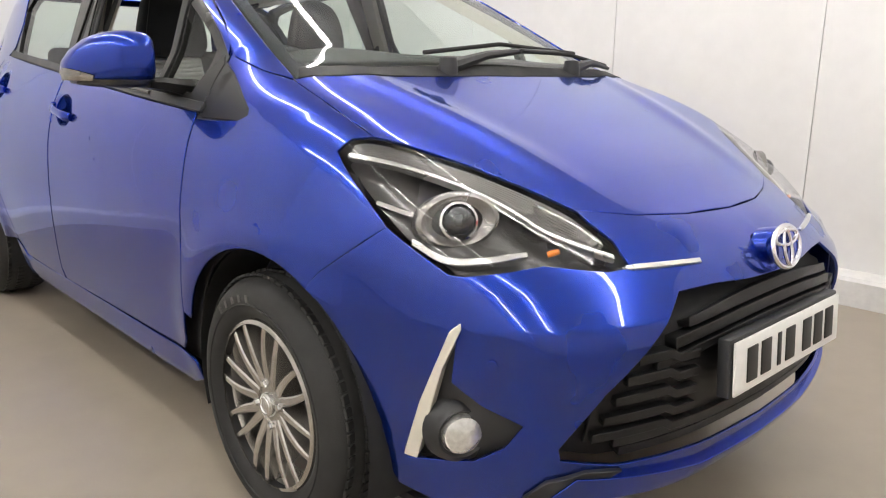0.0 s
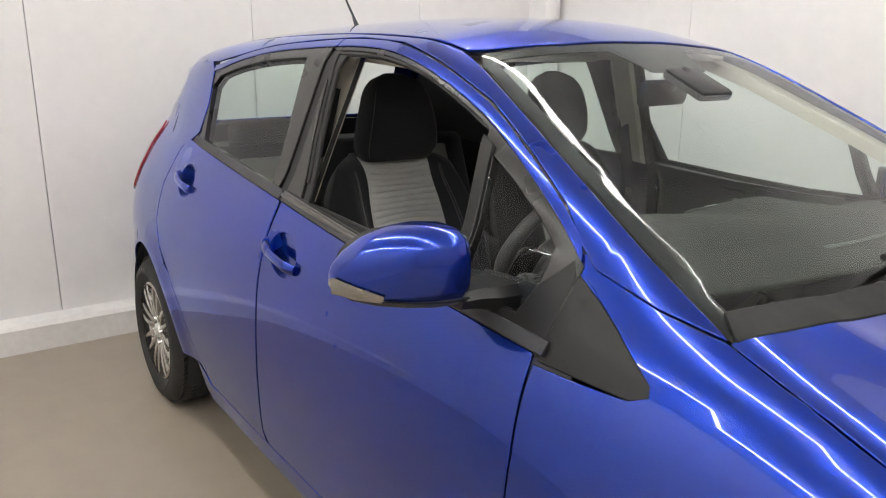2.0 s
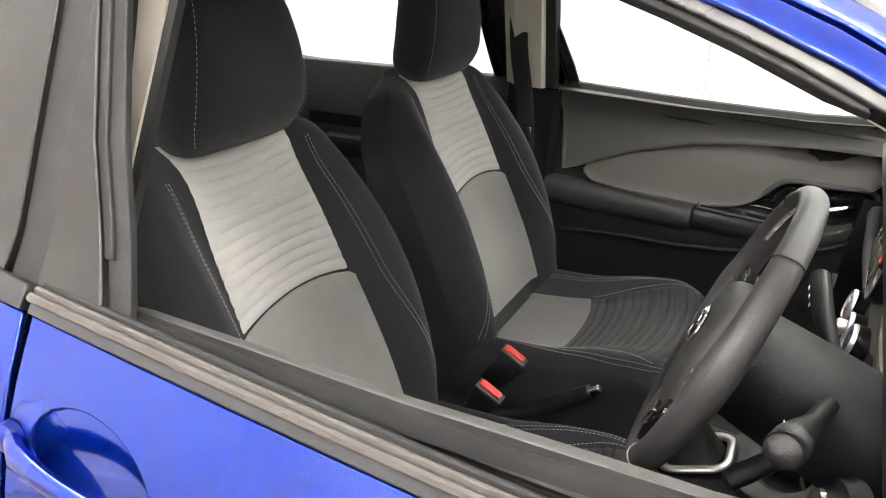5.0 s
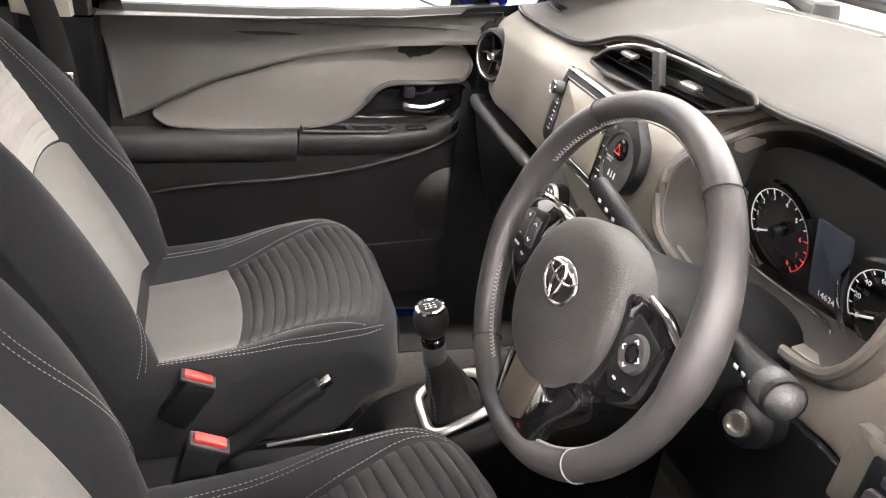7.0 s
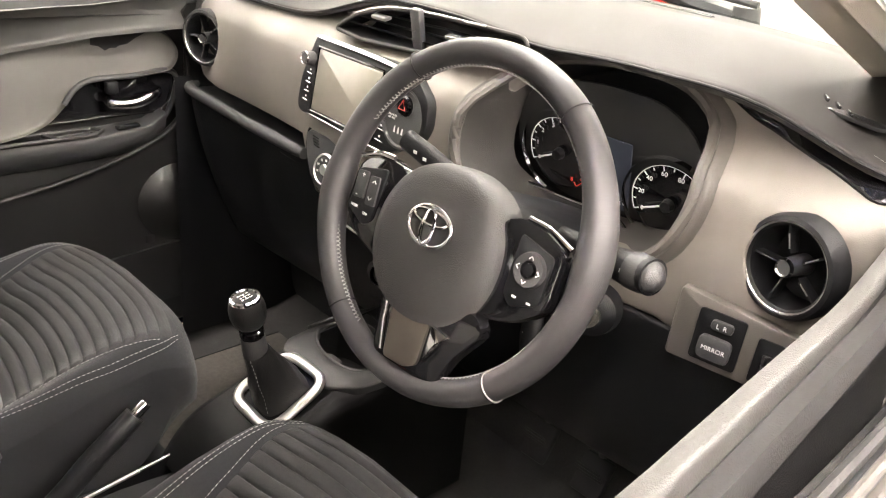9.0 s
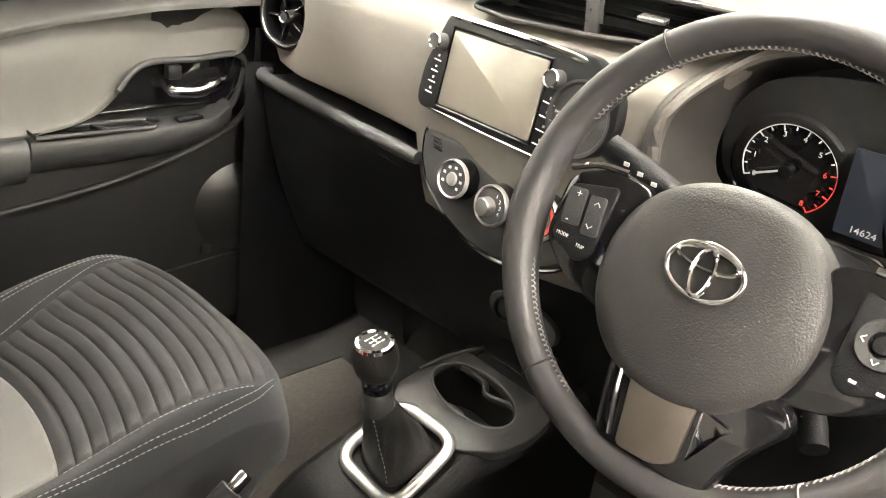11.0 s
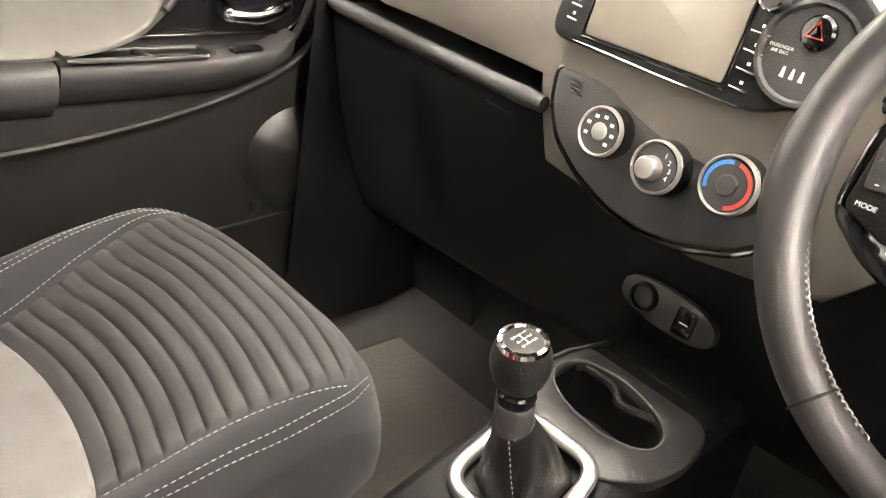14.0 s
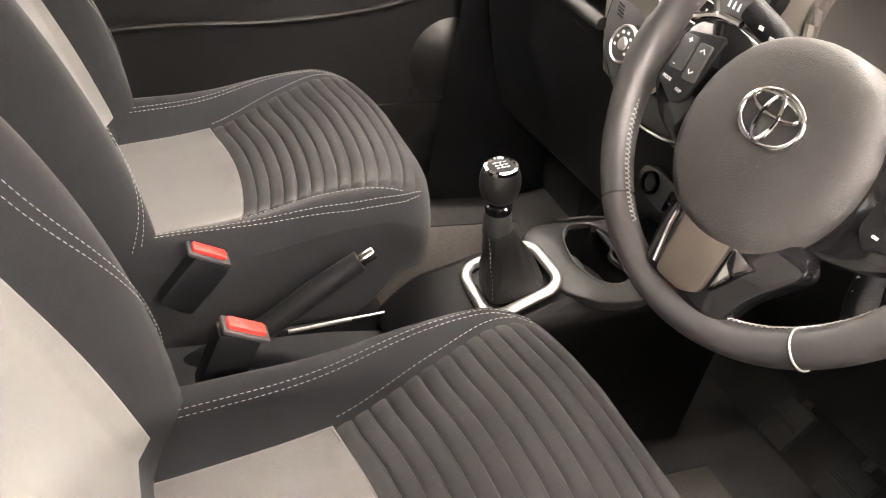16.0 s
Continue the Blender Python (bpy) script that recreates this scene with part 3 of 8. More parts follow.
ARCH_R, ARCH_F, ARCH_B = 0.360, (0.030, 0.306), (-2.515, 0.306)
SPLIT = [(0.382, -0.748, 0.762), (0.240, -0.806, 0.656)]
WINTOP = [(-0.30, 1.047), (-0.40, 1.122), (-0.55, 1.212), (-0.70, 1.290), (-0.90, 1.362), (-1.10, 1.404), (-1.30, 1.416), (-1.55, 1.410), (-1.80, 1.396), (-2.05, 1.363), (-2.24, 1.325)]


def rail_z(x, up=0.0):
    xs, zs = zip(*WINTOP[::-1])
    return float(smooth_tab(x, xs, zs)) + up


def skin_at(x, z, sign=-1):
    """The point of the flank at x, z."""
    return tuple(cast(np.array([[x, 0.0, z]]), np.array([[0.0, float(sign), 0.0]]), body_field)[0])


def both(build):
    for sign in (-1, 1):
        build(sign)


def mirror(pts, sign):
    return [(x, abs(y) * sign, z) for x, y, z in pts] if len(pts[0]) == 3 else pts


def flank(sign):
    lb = lambda x: belt(x) - (0.075 if sign > 0 else 0.0)
    side, up = from_side(sign), from_side_up(sign)
    belt_front = [(x, lb(x) - 0.003) for x in np.linspace(-1.36, -0.352, 8)]
    skin_f = belt_front + [(-0.347, 0.87), (-0.338, 0.78), (-0.334, 0.68), (-0.334, 0.56), (-0.352, 0.43), (-0.385, 0.345), (-0.43, 0.305), (-1.415, 0.290), (-1.438, 0.33), (-1.400, 0.46), (-1.368, 0.60), (-1.358, 0.74), (-1.358, 0.88)]
    cup = lambda x0, x1, z0, z1: [((x0 + x1) / 2 + 0.004 + 0.080 * math.cos(a), 0, (z0 + z1) / 2 + 0.006 + 0.050 * math.sin(a) - 0.14 * 0.080 * math.cos(a)) for a in np.linspace(0, 2 * math.pi, 26, endpoint=False)]
    cup_f, cup_r = cup(-1.345, -1.155, 0.911, 0.886), cup(-2.205, -2.03, 0.972, 0.950)
    fd = panel("front_door", xz(skin_f), side, PAINT, car, "blue front door skin", holes=[cup_f])
    panel("window_seal", xz([(x, lb(x) + 0.020) for x in np.linspace(-1.36, -0.33, 8)] + [(x, lb(x)) for x in np.linspace(-0.33, -1.36, 8)]), side, BLACK, fd, "black sill seal strip", gap=0.0005, lift=0.006, thick=0.012)
    for name, out, up, r in (("belt_moulding", 0.0085, 0.0165, 0.0052), ("belt_moulding", 0.0035, 0.0215, 0.0035), ("belt_wiper", -0.008, 0.0205, 0.0045)):
        ln = [np.array(skin_at(x, lb(x) + up, sign)) + (0, sign * out, 0) for x in np.linspace(-1.36, -0.62, 20)]
        part(name, tube(ln, r, 8), MOULD if name == "belt_moulding" else RUBBER, fd)
    belt_rear = [(x, lb(x) - 0.003) for x in np.linspace(-2.30, -1.375, 8)]
    skin_r = belt_rear + [(-1.366, 0.88), (-1.366, 0.74), (-1.376, 0.60), (-1.408, 0.46), (-1.446, 0.33), (-1.44, 0.289), (-1.90, 0.292), (-1.99, 0.35), (-2.09, 0.52), (-2.18, 0.63), (-2.29, 0.715), (-2.345, 0.79), (-2.352, 0.93), (-2.33, 1.05)]
    rd = panel("rear_door", xz(skin_r), side, PAINT, car, "blue rear door skin", holes=[cup_r])
    for door, c in ((fd, cup_f), (rd, cup_r)):
        mid = np.mean(c, 0)
        panel("handle_cup", c, side, PAINT, door, "dished handle recess", gap=0.0008, step=0.007, thick=0.002, lip=0.001, relief=lambda p, mid=mid: -0.030 * np.clip(1 - ((p[:, 0] - mid[0]) / 0.081) ** 2 - ((p[:, 2] - mid[2] + 0.14 * (p[:, 0] - mid[0])) / 0.051) ** 2, 0, 1) ** 0.6)
    panel("window_seal", xz([(x, lb(x) + 0.020) for x in np.linspace(-2.20, -1.375, 8)] + [(x, lb(x)) for x in np.linspace(-1.375, -2.20, 8)]), side, BLACK, rd, "black sill seal strip", gap=0.0005, lift=0.006, thick=0.012)
    # wing, cut round the wheel
    hood_line = [(-0.073, -0.652, 1.018), (0.05, -0.664, 0.985), (0.16, -0.672, 0.951), (0.245, -0.672, 0.922)]
    wing = [skin_at(-0.343, 0.924), skin_at(-0.3415, 0.87), skin_at(-0.3335, 0.78), skin_at(-0.3295, 0.68), skin_at(-0.3295, 0.56), skin_at(-0.346, 0.435)]
    wing += [(x, -0.835, z) for x, z in arc(*ARCH_F, ARCH_R, 161, 60, 18)]
    wing += [SPLIT[1], SPLIT[0], (0.307, -0.749, 0.819), (0.240, -0.745, 0.866), (0.203, -0.733, 0.890), (0.213, -0.700, 0.913)]
    wing += hood_line[::-1] + [(-0.18, -0.664, 1.036), skin_at(-0.305, 1.074), skin_at(-0.318, 1.062), skin_at(-0.225, 1.008), skin_at(-0.137, 0.956), skin_at(-0.131, 0.942), skin_at(-0.16, 0.929)]
    panel("front_wing", mirror(wing, sign), from_axis(-0.12, 28), PAINT, car, "blue front wing", step=0.022)
    tri = [skin_at(-0.333, 1.064), skin_at(-0.225, 1.008), skin_at(-0.137, 0.956), skin_at(-0.131, 0.942), skin_at(-0.16, 0.929), skin_at(-0.341, 0.930)]
    panel("pillar_base", xz([(-0.345, 1.095), (-0.26, 1.078), (-0.235, 1.02), (-0.31, 0.995)]), side, PAINT, car, "blue pillar base", lift=-0.007, step=0.02, gap=0)
    panel("corner_backing", xz([(-0.36, 0.955), (-0.27, 0.955), (-0.27, 0.905), (-0.36, 0.905)]), side, BLACK, car, "black corner backing", lift=-0.007, step=0.02, gap=0)
    panel("corner_panel", mirror(tri, sign), side, SAIL, car, "matt black triangular corner panel", lift=-0.003, step=0.02)
    # black sail that carries the mirror, on the door
    sail = [(-0.341, 0.936), (-0.338, 1.058), (-0.355, 1.080), (-0.40, 1.035), (-0.42, 0.985), (-0.60, 0.975), (-0.60, 0.962)]
    panel("mirror_sail", xz(sail), side, SAIL, fd, "matt black mirror foot panel", step=0.02, gap=0.001, lift=-0.002)
    # sill and rear quarter
    panel("side_sill", xz([(-0.36, 0.292), (-1.92, 0.286), (-2.02, 0.34), (-2.0, 0.24), (-1.95, 0.20), (-0.45, 0.19), (-0.345, 0.24)]), side, PAINT, car, "blue sill")
    rear = [(-2.336, 1.055), (-2.358, 0.93), (-2.351, 0.785), (-2.295, 0.708), (-2.235, 0.655)]
    rear += arc(*ARCH_B, ARCH_R, 52, 175, 18) + [(-2.88, 0.24), (-3.02, 0.22), (-3.05, 0.45), (-3.06, 0.80), (-2.99, 0.98), (-2.86, 1.08), (-2.66, 1.28), (-2.54, 1.385), (-2.42, 1.405), (-2.26, 1.335), (-2.20, 1.22), (-2.20, 1.12)]
    panel("rear_quarter", xz(rear), side, PAINT, car, "blue rear quarter panel", step=0.035)
    inner_q = [(-2.30, 0.96), (-2.95, 0.96), (-2.83, 1.10), (-2.64, 1.28), (-2.52, 1.37), (-2.40, 1.385), (-2.27, 1.325), (-2.215, 1.22), (-2.215, 1.12)]
    panel("quarter_trim", xz(inner_q), side, QUARTERTRIM, car, "charcoal rear quarter trim", lift=-0.030, gap=0, step=0.04, thick=0.003)
    panel("door_edge", xz([(-1.99, 0.345), (-2.09, 0.515), (-2.18, 0.625), (-2.235, 0.65)] + arc(*ARCH_B, ARCH_R, 52, 4, 8)), side, PAINT, car, "blue arch edge", gap=0.001, step=0.02)
    # roof rail: pillar and side of the roof in one pressing
    inner = [(-0.080, -0.648, 1.024), (-0.25, -0.617, 1.103), (-0.45, -0.583, 1.198), (-0.65, -0.546, 1.292), (-0.82, -0.512, 1.372), (-0.90, -0.497, 1.402), (-1.05, -0.498, 1.435), (-1.4, -0.498, 1.452), (-1.9, -0.492, 1.442), (-2.3, -0.476, 1.415), (-2.55, -0.455, 1.385)]
    outer = [(-2.50, -0.545, 1.345), (-2.25, -0.565, 1.357)] + [skin_at(x, rail_z(x, 0.026)) for x in (-2.05, -1.80, -1.55, -1.30, -1.10, -0.90, -0.70, -0.55, -0.42)] + [skin_at(-0.352, 1.104), skin_at(-0.312, 1.078), (-0.19, -0.662, 1.038)]
    panel("roof_rail", mirror(inner + outer, sign), from_side_up(sign, 40), PAINT, car, "blue roof pillar rail", step=0.013)
    # door window frames: black seals round the openings, blue header above
    head = [(x, rail_z(x, 0.022)) for x in np.linspace(-0.36, -1.388, 16)] + [(x, rail_z(x, 0.004)) for x in np.linspace(-1.388, -0.34, 16)]
    panel("door_header", xz(head), side, PAINT, fd, "blue window header", step=0.015, gap=0.0015)
    head = [(x, rail_z(x, 0.022)) for x in np.linspace(-1.394, -2.26, 12)] + [(x, rail_z(x, 0.004)) for x in np.linspace(-2.26, -1.394, 12)]
    panel("door_header", xz(head), side, PAINT, rd, "blue window header", step=0.015, gap=0.0015)
    ring = [(x, rail_z(x, 0.003)) for x in np.linspace(-0.335, -1.365, 18)] + [(-1.372, lb(-1.37) + 0.018), (-0.34, lb(-0.34) + 0.02)]
    sh = 0.07 if sign > 0 else 0.0
    hole = [(x, rail_z(x, -0.005)) for x in np.linspace(-0.66 + sh, -1.375, 12)] + [(-1.372, 1.37), (-1.355, 1.28), (-1.335, 1.18), (-1.300, 1.08), (-1.278, lb(-1.28) + 0.021), (-0.605 + sh, lb(-0.6) + 0.021)]
    hole2 = [(-0.625 + sh, rail_z(-0.625 + sh, -0.030)), (-0.545 + sh, rail_z(-0.545 + sh, -0.026)), (-0.46, rail_z(-0.46, -0.026)), (-0.405, rail_z(-0.405, -0.032)), (-0.40, 1.03), (-0.425, 0.987), (-0.585 + sh, 0.990)]
    panel("window_frame", xz(ring), side, FILM, fd, "black window frame", holes=[xz(hole), xz(hole2)], step=0.015, gap=0.001, lift=-0.004, thick=0.014)
    seal_line = [(x, rail_z(x, -0.005)) for x in np.linspace(-0.68, -1.375, 12)] + [(-1.372, 1.37), (-1.355, 1.28), (-1.335, 1.18), (-1.300, 1.08), (-1.278, lb(-1.28) + 0.021)]
    seal_in = [(x, rail_z(x, -0.009)) for x in np.linspace(-0.70, -1.33, 12)] + [(-1.345, 1.36), (-1.328, 1.28), (-1.306, 1.18), (-1.272, 1.08), (-1.250, lb(-1.25) + 0.021)]
    panel("run_channel", xz(seal_line + seal_in[::-1]), side, RUBBER, fd, "black rubber glass channel", step=0.012, gap=0, lift=-0.014, thick=0.006)
    panel("run_lip", xz(seal_line[:-1] + [(x + 0.010, z) if i > 11 else (x + 0.004, z - 0.005) for i, (x, z) in enumerate(seal_line[:-1])][::-1]), side, RUBBER, fd, "black channel lip", step=0.012, gap=0, lift=-0.009, thick=0.008)
    bar = [(-0.662 + sh, rail_z(-0.662 + sh, -0.02)), (-0.630 + sh, rail_z(-0.63 + sh, -0.02)), (-0.586 + sh, 0.985), (-0.610 + sh, 0.985)]
    panel("division_bar", xz(bar), side, SAIL, fd, "window division bar", step=0.02, gap=0.0, lift=0.004, thick=0.02)
    panel("quarter_glass", xz(hole2), side, GLASS, fd, "fixed quarter glass", step=0.03, gap=0, lift=-0.010, thick=0.001, lip=0.0005).visible_shadow = False
    ring = [(x, rail_z(x, 0.003)) for x in np.linspace(-1.415, -2.27, 14)] + [(-2.30, 1.30), (-2.225, 1.15), (-2.20, lb(-2.2) + 0.018), (-1.425, lb(-1.42) + 0.018)]
    hole = [(x, rail_z(x, -0.020)) for x in np.linspace(-1.53, -2.18, 10)] + [(-2.225, 1.28), (-2.16, 1.15), (-2.13, lb(-2.13) + 0.021), (-1.475, lb(-1.47) + 0.021)]
    panel("window_frame", xz(ring), side, FILM, rd, "black window frame", holes=[xz(hole)], step=0.02, gap=0.001, lift=-0.004, thick=0.03)
    panel("window_glass", xz(hole), side, TINT, rd, "tinted rear door glass", step=0.04, gap=0, lift=-0.012, thick=0.001, lip=0.0005).visible_shadow = False
    panel("centre_pillar", xz([(-1.37, rail_z(-1.37, 0.0)), (-1.413, rail_z(-1.41, 0.0)), (-1.422, 1.03), (-1.376, 1.03)]), side, RUBBER, car, "black pillar gap", gap=0, lift=-0.012, step=0.03)
    if sign > 0:
        panel("window_glass", xz([(x, rail_z(x, -0.018)) for x in np.linspace(-0.66 + sh, -1.365, 12)] + [(-1.29, lb(-1.3) + 0.01), (-0.60 + sh, lb(-0.6) + 0.01)]), side, GLASS, fd, "clear front door glass", step=0.04, gap=0, lift=-0.012, thick=0.001, lip=0.0005).visible_shadow = False
    # dark inner sheet behind the joints
    sheet = [(x, lb(x) - 0.03) for x in np.linspace(-2.9, 0.0, 12)] + [(0.25, 0.86), (0.36, 0.74), (0.38, 0.5), (0.365, 0.31)] + arc(*ARCH_F, ARCH_R + 0.004, 0, 180, 16)[1:-1] + [(-0.36, 0.25), (-2.1, 0.25)] + arc(*ARCH_B, ARCH_R + 0.004, 0, 180, 16)[1:-1] + [(-2.9, 0.25), (-3.0, 0.5), (-3.0, 0.9)]
    panel("inner_sheet", xz(sheet), side, DARK, car, "dark inner body sheet", gap=0, lift=-0.036, step=0.04, thick=0.003)
    # wheel arch liners
    for name_x, (cx, cz) in ((0, ARCH_F), (1, ARCH_B)):
        pts = [[(cx + ARCH_R * math.cos(a), sign * y, cz + ARCH_R * math.sin(a)) for a in np.linspace(radians(-20), radians(200), 22)] for y in (0.80, 0.74, 0.60, 0.50)]
        v, f = skin(pts)
        back = [(cx, sign * 0.50, cz)] + pts[-1]
        v2, f2 = back, [(0, i, i + 1) for i in range(1, 22)]
        part("arch_liner", join((v, f), (v2, f2)), RUBBER, car, "black wheel arch liner")
    # tail lamp
    panel("tail_lamp", xz([(-2.86, 1.10), (-2.93, 1.05), (-3.02, 0.94), (-3.055, 0.82), (-2.99, 0.80), (-2.92, 0.86), (-2.86, 0.98)]), side, RED, car, "red tail lamp", gap=0, lift=0.008, step=0.03)


both(flank)

# bonnet, roof, screens
half = [(-0.072, -0.650, 1.019), (-0.01, -0.45, 1.035), (0.02, -0.25, 1.035), (0.03, 0.0, 1.035)]
edge = [(0.05, -0.663, 0.985), (0.16, -0.671, 0.951), (0.245, -0.671, 0.922), (0.385, -0.542, 0.865), (0.47, -0.478, 0.825), (0.565, -0.415, 0.784), (0.622, -0.29, 0.770), (0.660, -0.16, 0.760), (0.676, 0.0, 0.757)]
right = half[::-1] + edge[:-1]
bonnet = right + [edge[-1]] + [(x, -y, z) for x, y, z in right[:0:-1]]
panel("bonnet", bonnet, from_top(20), PAINT, car, "blue bonnet", step=0.022)
roof_edge = [(-0.90, -0.486, 1.402), (-1.05, -0.488, 1.435), (-1.4, -0.488, 1.452), (-1.9, -0.482, 1.442), (-2.3, -0.466, 1.415), (-2.60, -0.44, 1.375)]
roof_r = [(-0.815, 0.0, 1.468), (-0.83, -0.25, 1.45), (-0.875, -0.45, 1.41)] + roof_edge + [(-2.70, -0.25, 1.39), (-2.72, 0.0, 1.40)]
roof = roof_r + [(x, -y, z) for x, y, z in roof_r[-2:0:-1]]
panel("roof", roof, from_top(), PAINT, car, "blue roof", step=0.035)
screen_r = [(0.028, 0.0, 1.03), (0.015, -0.25, 1.03), (-0.02, -0.45, 1.03), (-0.073, -0.640, 1.02), (-0.25, -0.607, 1.103), (-0.45, -0.573, 1.198), (-0.65, -0.536, 1.292), (-0.82, -0.502, 1.372), (-0.868, -0.470, 1.402), (-0.84, -0.25, 1.445), (-0.825, 0.0, 1.462)]
screen = screen_r + [(x, -y, z) for x, y, z in screen_r[-2:0:-1]]
panel("windscreen", screen, from_top(25), TINT, car, "clear windscreen", step=0.04, gap=0.001, lift=-0.004, thick=0.001, lip=0.0005).visible_shadow = False
cowl_r = [(0.034, 0.0, 1.03), (0.02, -0.25, 1.03), (-0.015, -0.45, 1.03), (-0.068, -0.640, 1.02), (-0.112, -0.61, 1.04), (-0.060, -0.42, 1.052), (-0.028, -0.2, 1.058), (-0.018, 0, 1.062)]
for sign in (-1, 1):
    line = screen_r[3:9]
    band = [(x, y, z) for x, y, z in line] + [(x, y + 0.034, z + 0.002) for x, y, z in line[::-1]]
    panel("screen_side_band", mirror(band, sign), from_top(25), COWL, car, "black edge band of the windscreen", step=0.02, lift=-0.007, gap=0, thick=0.001)
panel("screen_cowl", cowl_r + [(x, -y, z) for x, y, z in cowl_r[-2:0:-1]], from_top(25), COWL, car, "black cowl below the windscreen", step=0.03, lift=0.002, gap=0)
band_r = [(-0.825, 0.0, 1.462), (-0.84, -0.25, 1.445), (-0.868, -0.470, 1.402), (-0.835, -0.475, 1.386), (-0.80, -0.25, 1.43), (-0.785, -0.14, 1.44), (-0.68, -0.10, 1.40), (-0.67, 0.0, 1.40)]
panel("screen_band", band_r + [(x, -y, z) for x, y, z in band_r[-2:0:-1]], from_top(25), COWL, car, "black edge band of the windscreen", step=0.04, lift=-0.007, gap=0, thick=0.001)
tail_r = [(-2.74, 0, 1.40), (-2.74, -0.38, 1.37), (-2.93, -0.50, 1.12), (-2.95, 0, 1.12)]
tail_glass_lay = (lambda uv: (np.stack([np.full(len(uv), -2.0), uv[:, 0], uv[:, 1]], 1), np.tile((-1.0, 0, 0), (len(uv), 1))), lambda p: (p[1], p[2]))
hole = [(0.0, -0.49, 1.365), (0.0, 0.49, 1.365), (0, 0.585, 1.08), (0, -0.585, 1.08)]
panel("tailgate", [(0, -0.52, 1.395), (0, 0.52, 1.395), (0, 0.665, 1.08), (0, 0.68, 0.62), (0, -0.68, 0.62), (0, -0.665, 1.08)], tail_glass_lay, PAINT, car, "blue tailgate", holes=[hole], step=0.05)
panel("tailgate_trim", [(0, -0.60, 1.085), (0, 0.60, 1.085), (0, 0.62, 0.80), (0, -0.62, 0.80)], tail_glass_lay, QUARTERTRIM, car, "charcoal tailgate trim", lift=-0.03, gap=0, step=0.06)
panel("rear_window", hole, tail_glass_lay, TINT, car, "tinted rear window", step=0.06, gap=0, lift=-0.006, thick=0.001, lip=0.0005).visible_shadow = False
panel("rear_bumper", [(0, -0.72, 0.61), (0, 0.72, 0.61), (0, 0.72, 0.25), (0, -0.72, 0.25)], tail_glass_lay, PAINT, car, "blue rear bumper", step=0.06)

# front bumper with grille opening and lamp pockets
front = from_axis(-0.05)
GRILLE = [(0.81, 0.0, 0.640), (0.805, -0.12, 0.642), (0.785, -0.24, 0.650), (0.755, -0.335, 0.640), (0.763, -0.366, 0.616), (0.735, -0.53, 0.48), (0.695, -0.600, 0.375), (0.70, -0.598, 0.350), (0.745, -0.48, 0.322), (0.790, -0.25, 0.308), (0.80, 0.0, 0.304)]
FOG = [(0.545, -0.715, 0.612), (0.520, -0.722, 0.55), (0.47, -0.735, 0.44), (0.420, -0.738, 0.318), (0.430, -0.735, 0.306), (0.56, -0.69, 0.330), (0.615, -0.665, 0.368), (0.645, -0.650, 0.418), (0.58, -0.69, 0.452), (0.530, -0.718, 0.492)]
top = [(0.676, 0.0, 0.757), (0.660, -0.16, 0.760), (0.622, -0.29, 0.770), (0.565, -0.415, 0.784), (0.64, -0.399, 0.729), (0.692, -0.405, 0.680), (0.675, -0.46, 0.682), (0.608, -0.566, 0.698), (0.53, -0.69, 0.686), (0.510, -0.708, 0.689), (0.402, -0.744, 0.751)]
rest = [SPLIT[0], SPLIT[1]] + [(x, -0.80 + 0.05 * (0.62 - z), z) for x, z in arc(*ARCH_F, ARCH_R, 60, -6, 10)] + [(0.40, -0.752, 0.225), (0.50, -0.70, 0.20), (0.66, -0.55, 0.205), (0.74, -0.35, 0.205), (0.77, 0.0, 0.205)]
r_ = top + rest
bumper_out = r_ + [(x, -y, z) for x, y, z in r_[-2:0:-1]]
grille_out = GRILLE + [(x, -y, z) for x, y, z in GRILLE[-2:0:-1]]
fog_l = [(x, -y, z) for x, y, z in FOG]


def pockets(p):
    """Soft scoop that runs from the lamp pocket towards the grille."""
    d = np.zeros(len(p))
    ay = np.abs(p[:, 1])
    d -= 0.010 * np.exp(-(((ay - 0.63) / 0.06) ** 2) - (((p[:, 2] - 0.43) / 0.06) ** 2))
    d += 0.008 * np.exp(-(((p[:, 2] - 0.665 + 0.12 * (ay - 0.5)) / 0.02) ** 2)) * (ay > 0.42)
    return d


bumper = panel("front_bumper", bumper_out, front, PAINT, car, "blue front bumper", holes=[grille_out, FOG, fog_l], step=0.018, relief=pockets)
grille = panel("grille", [(x, y * 1.04, z) for x, y, z in grille_out], front, DARK, car, "black grille", gap=-0.006, lift=-0.045, step=0.04)
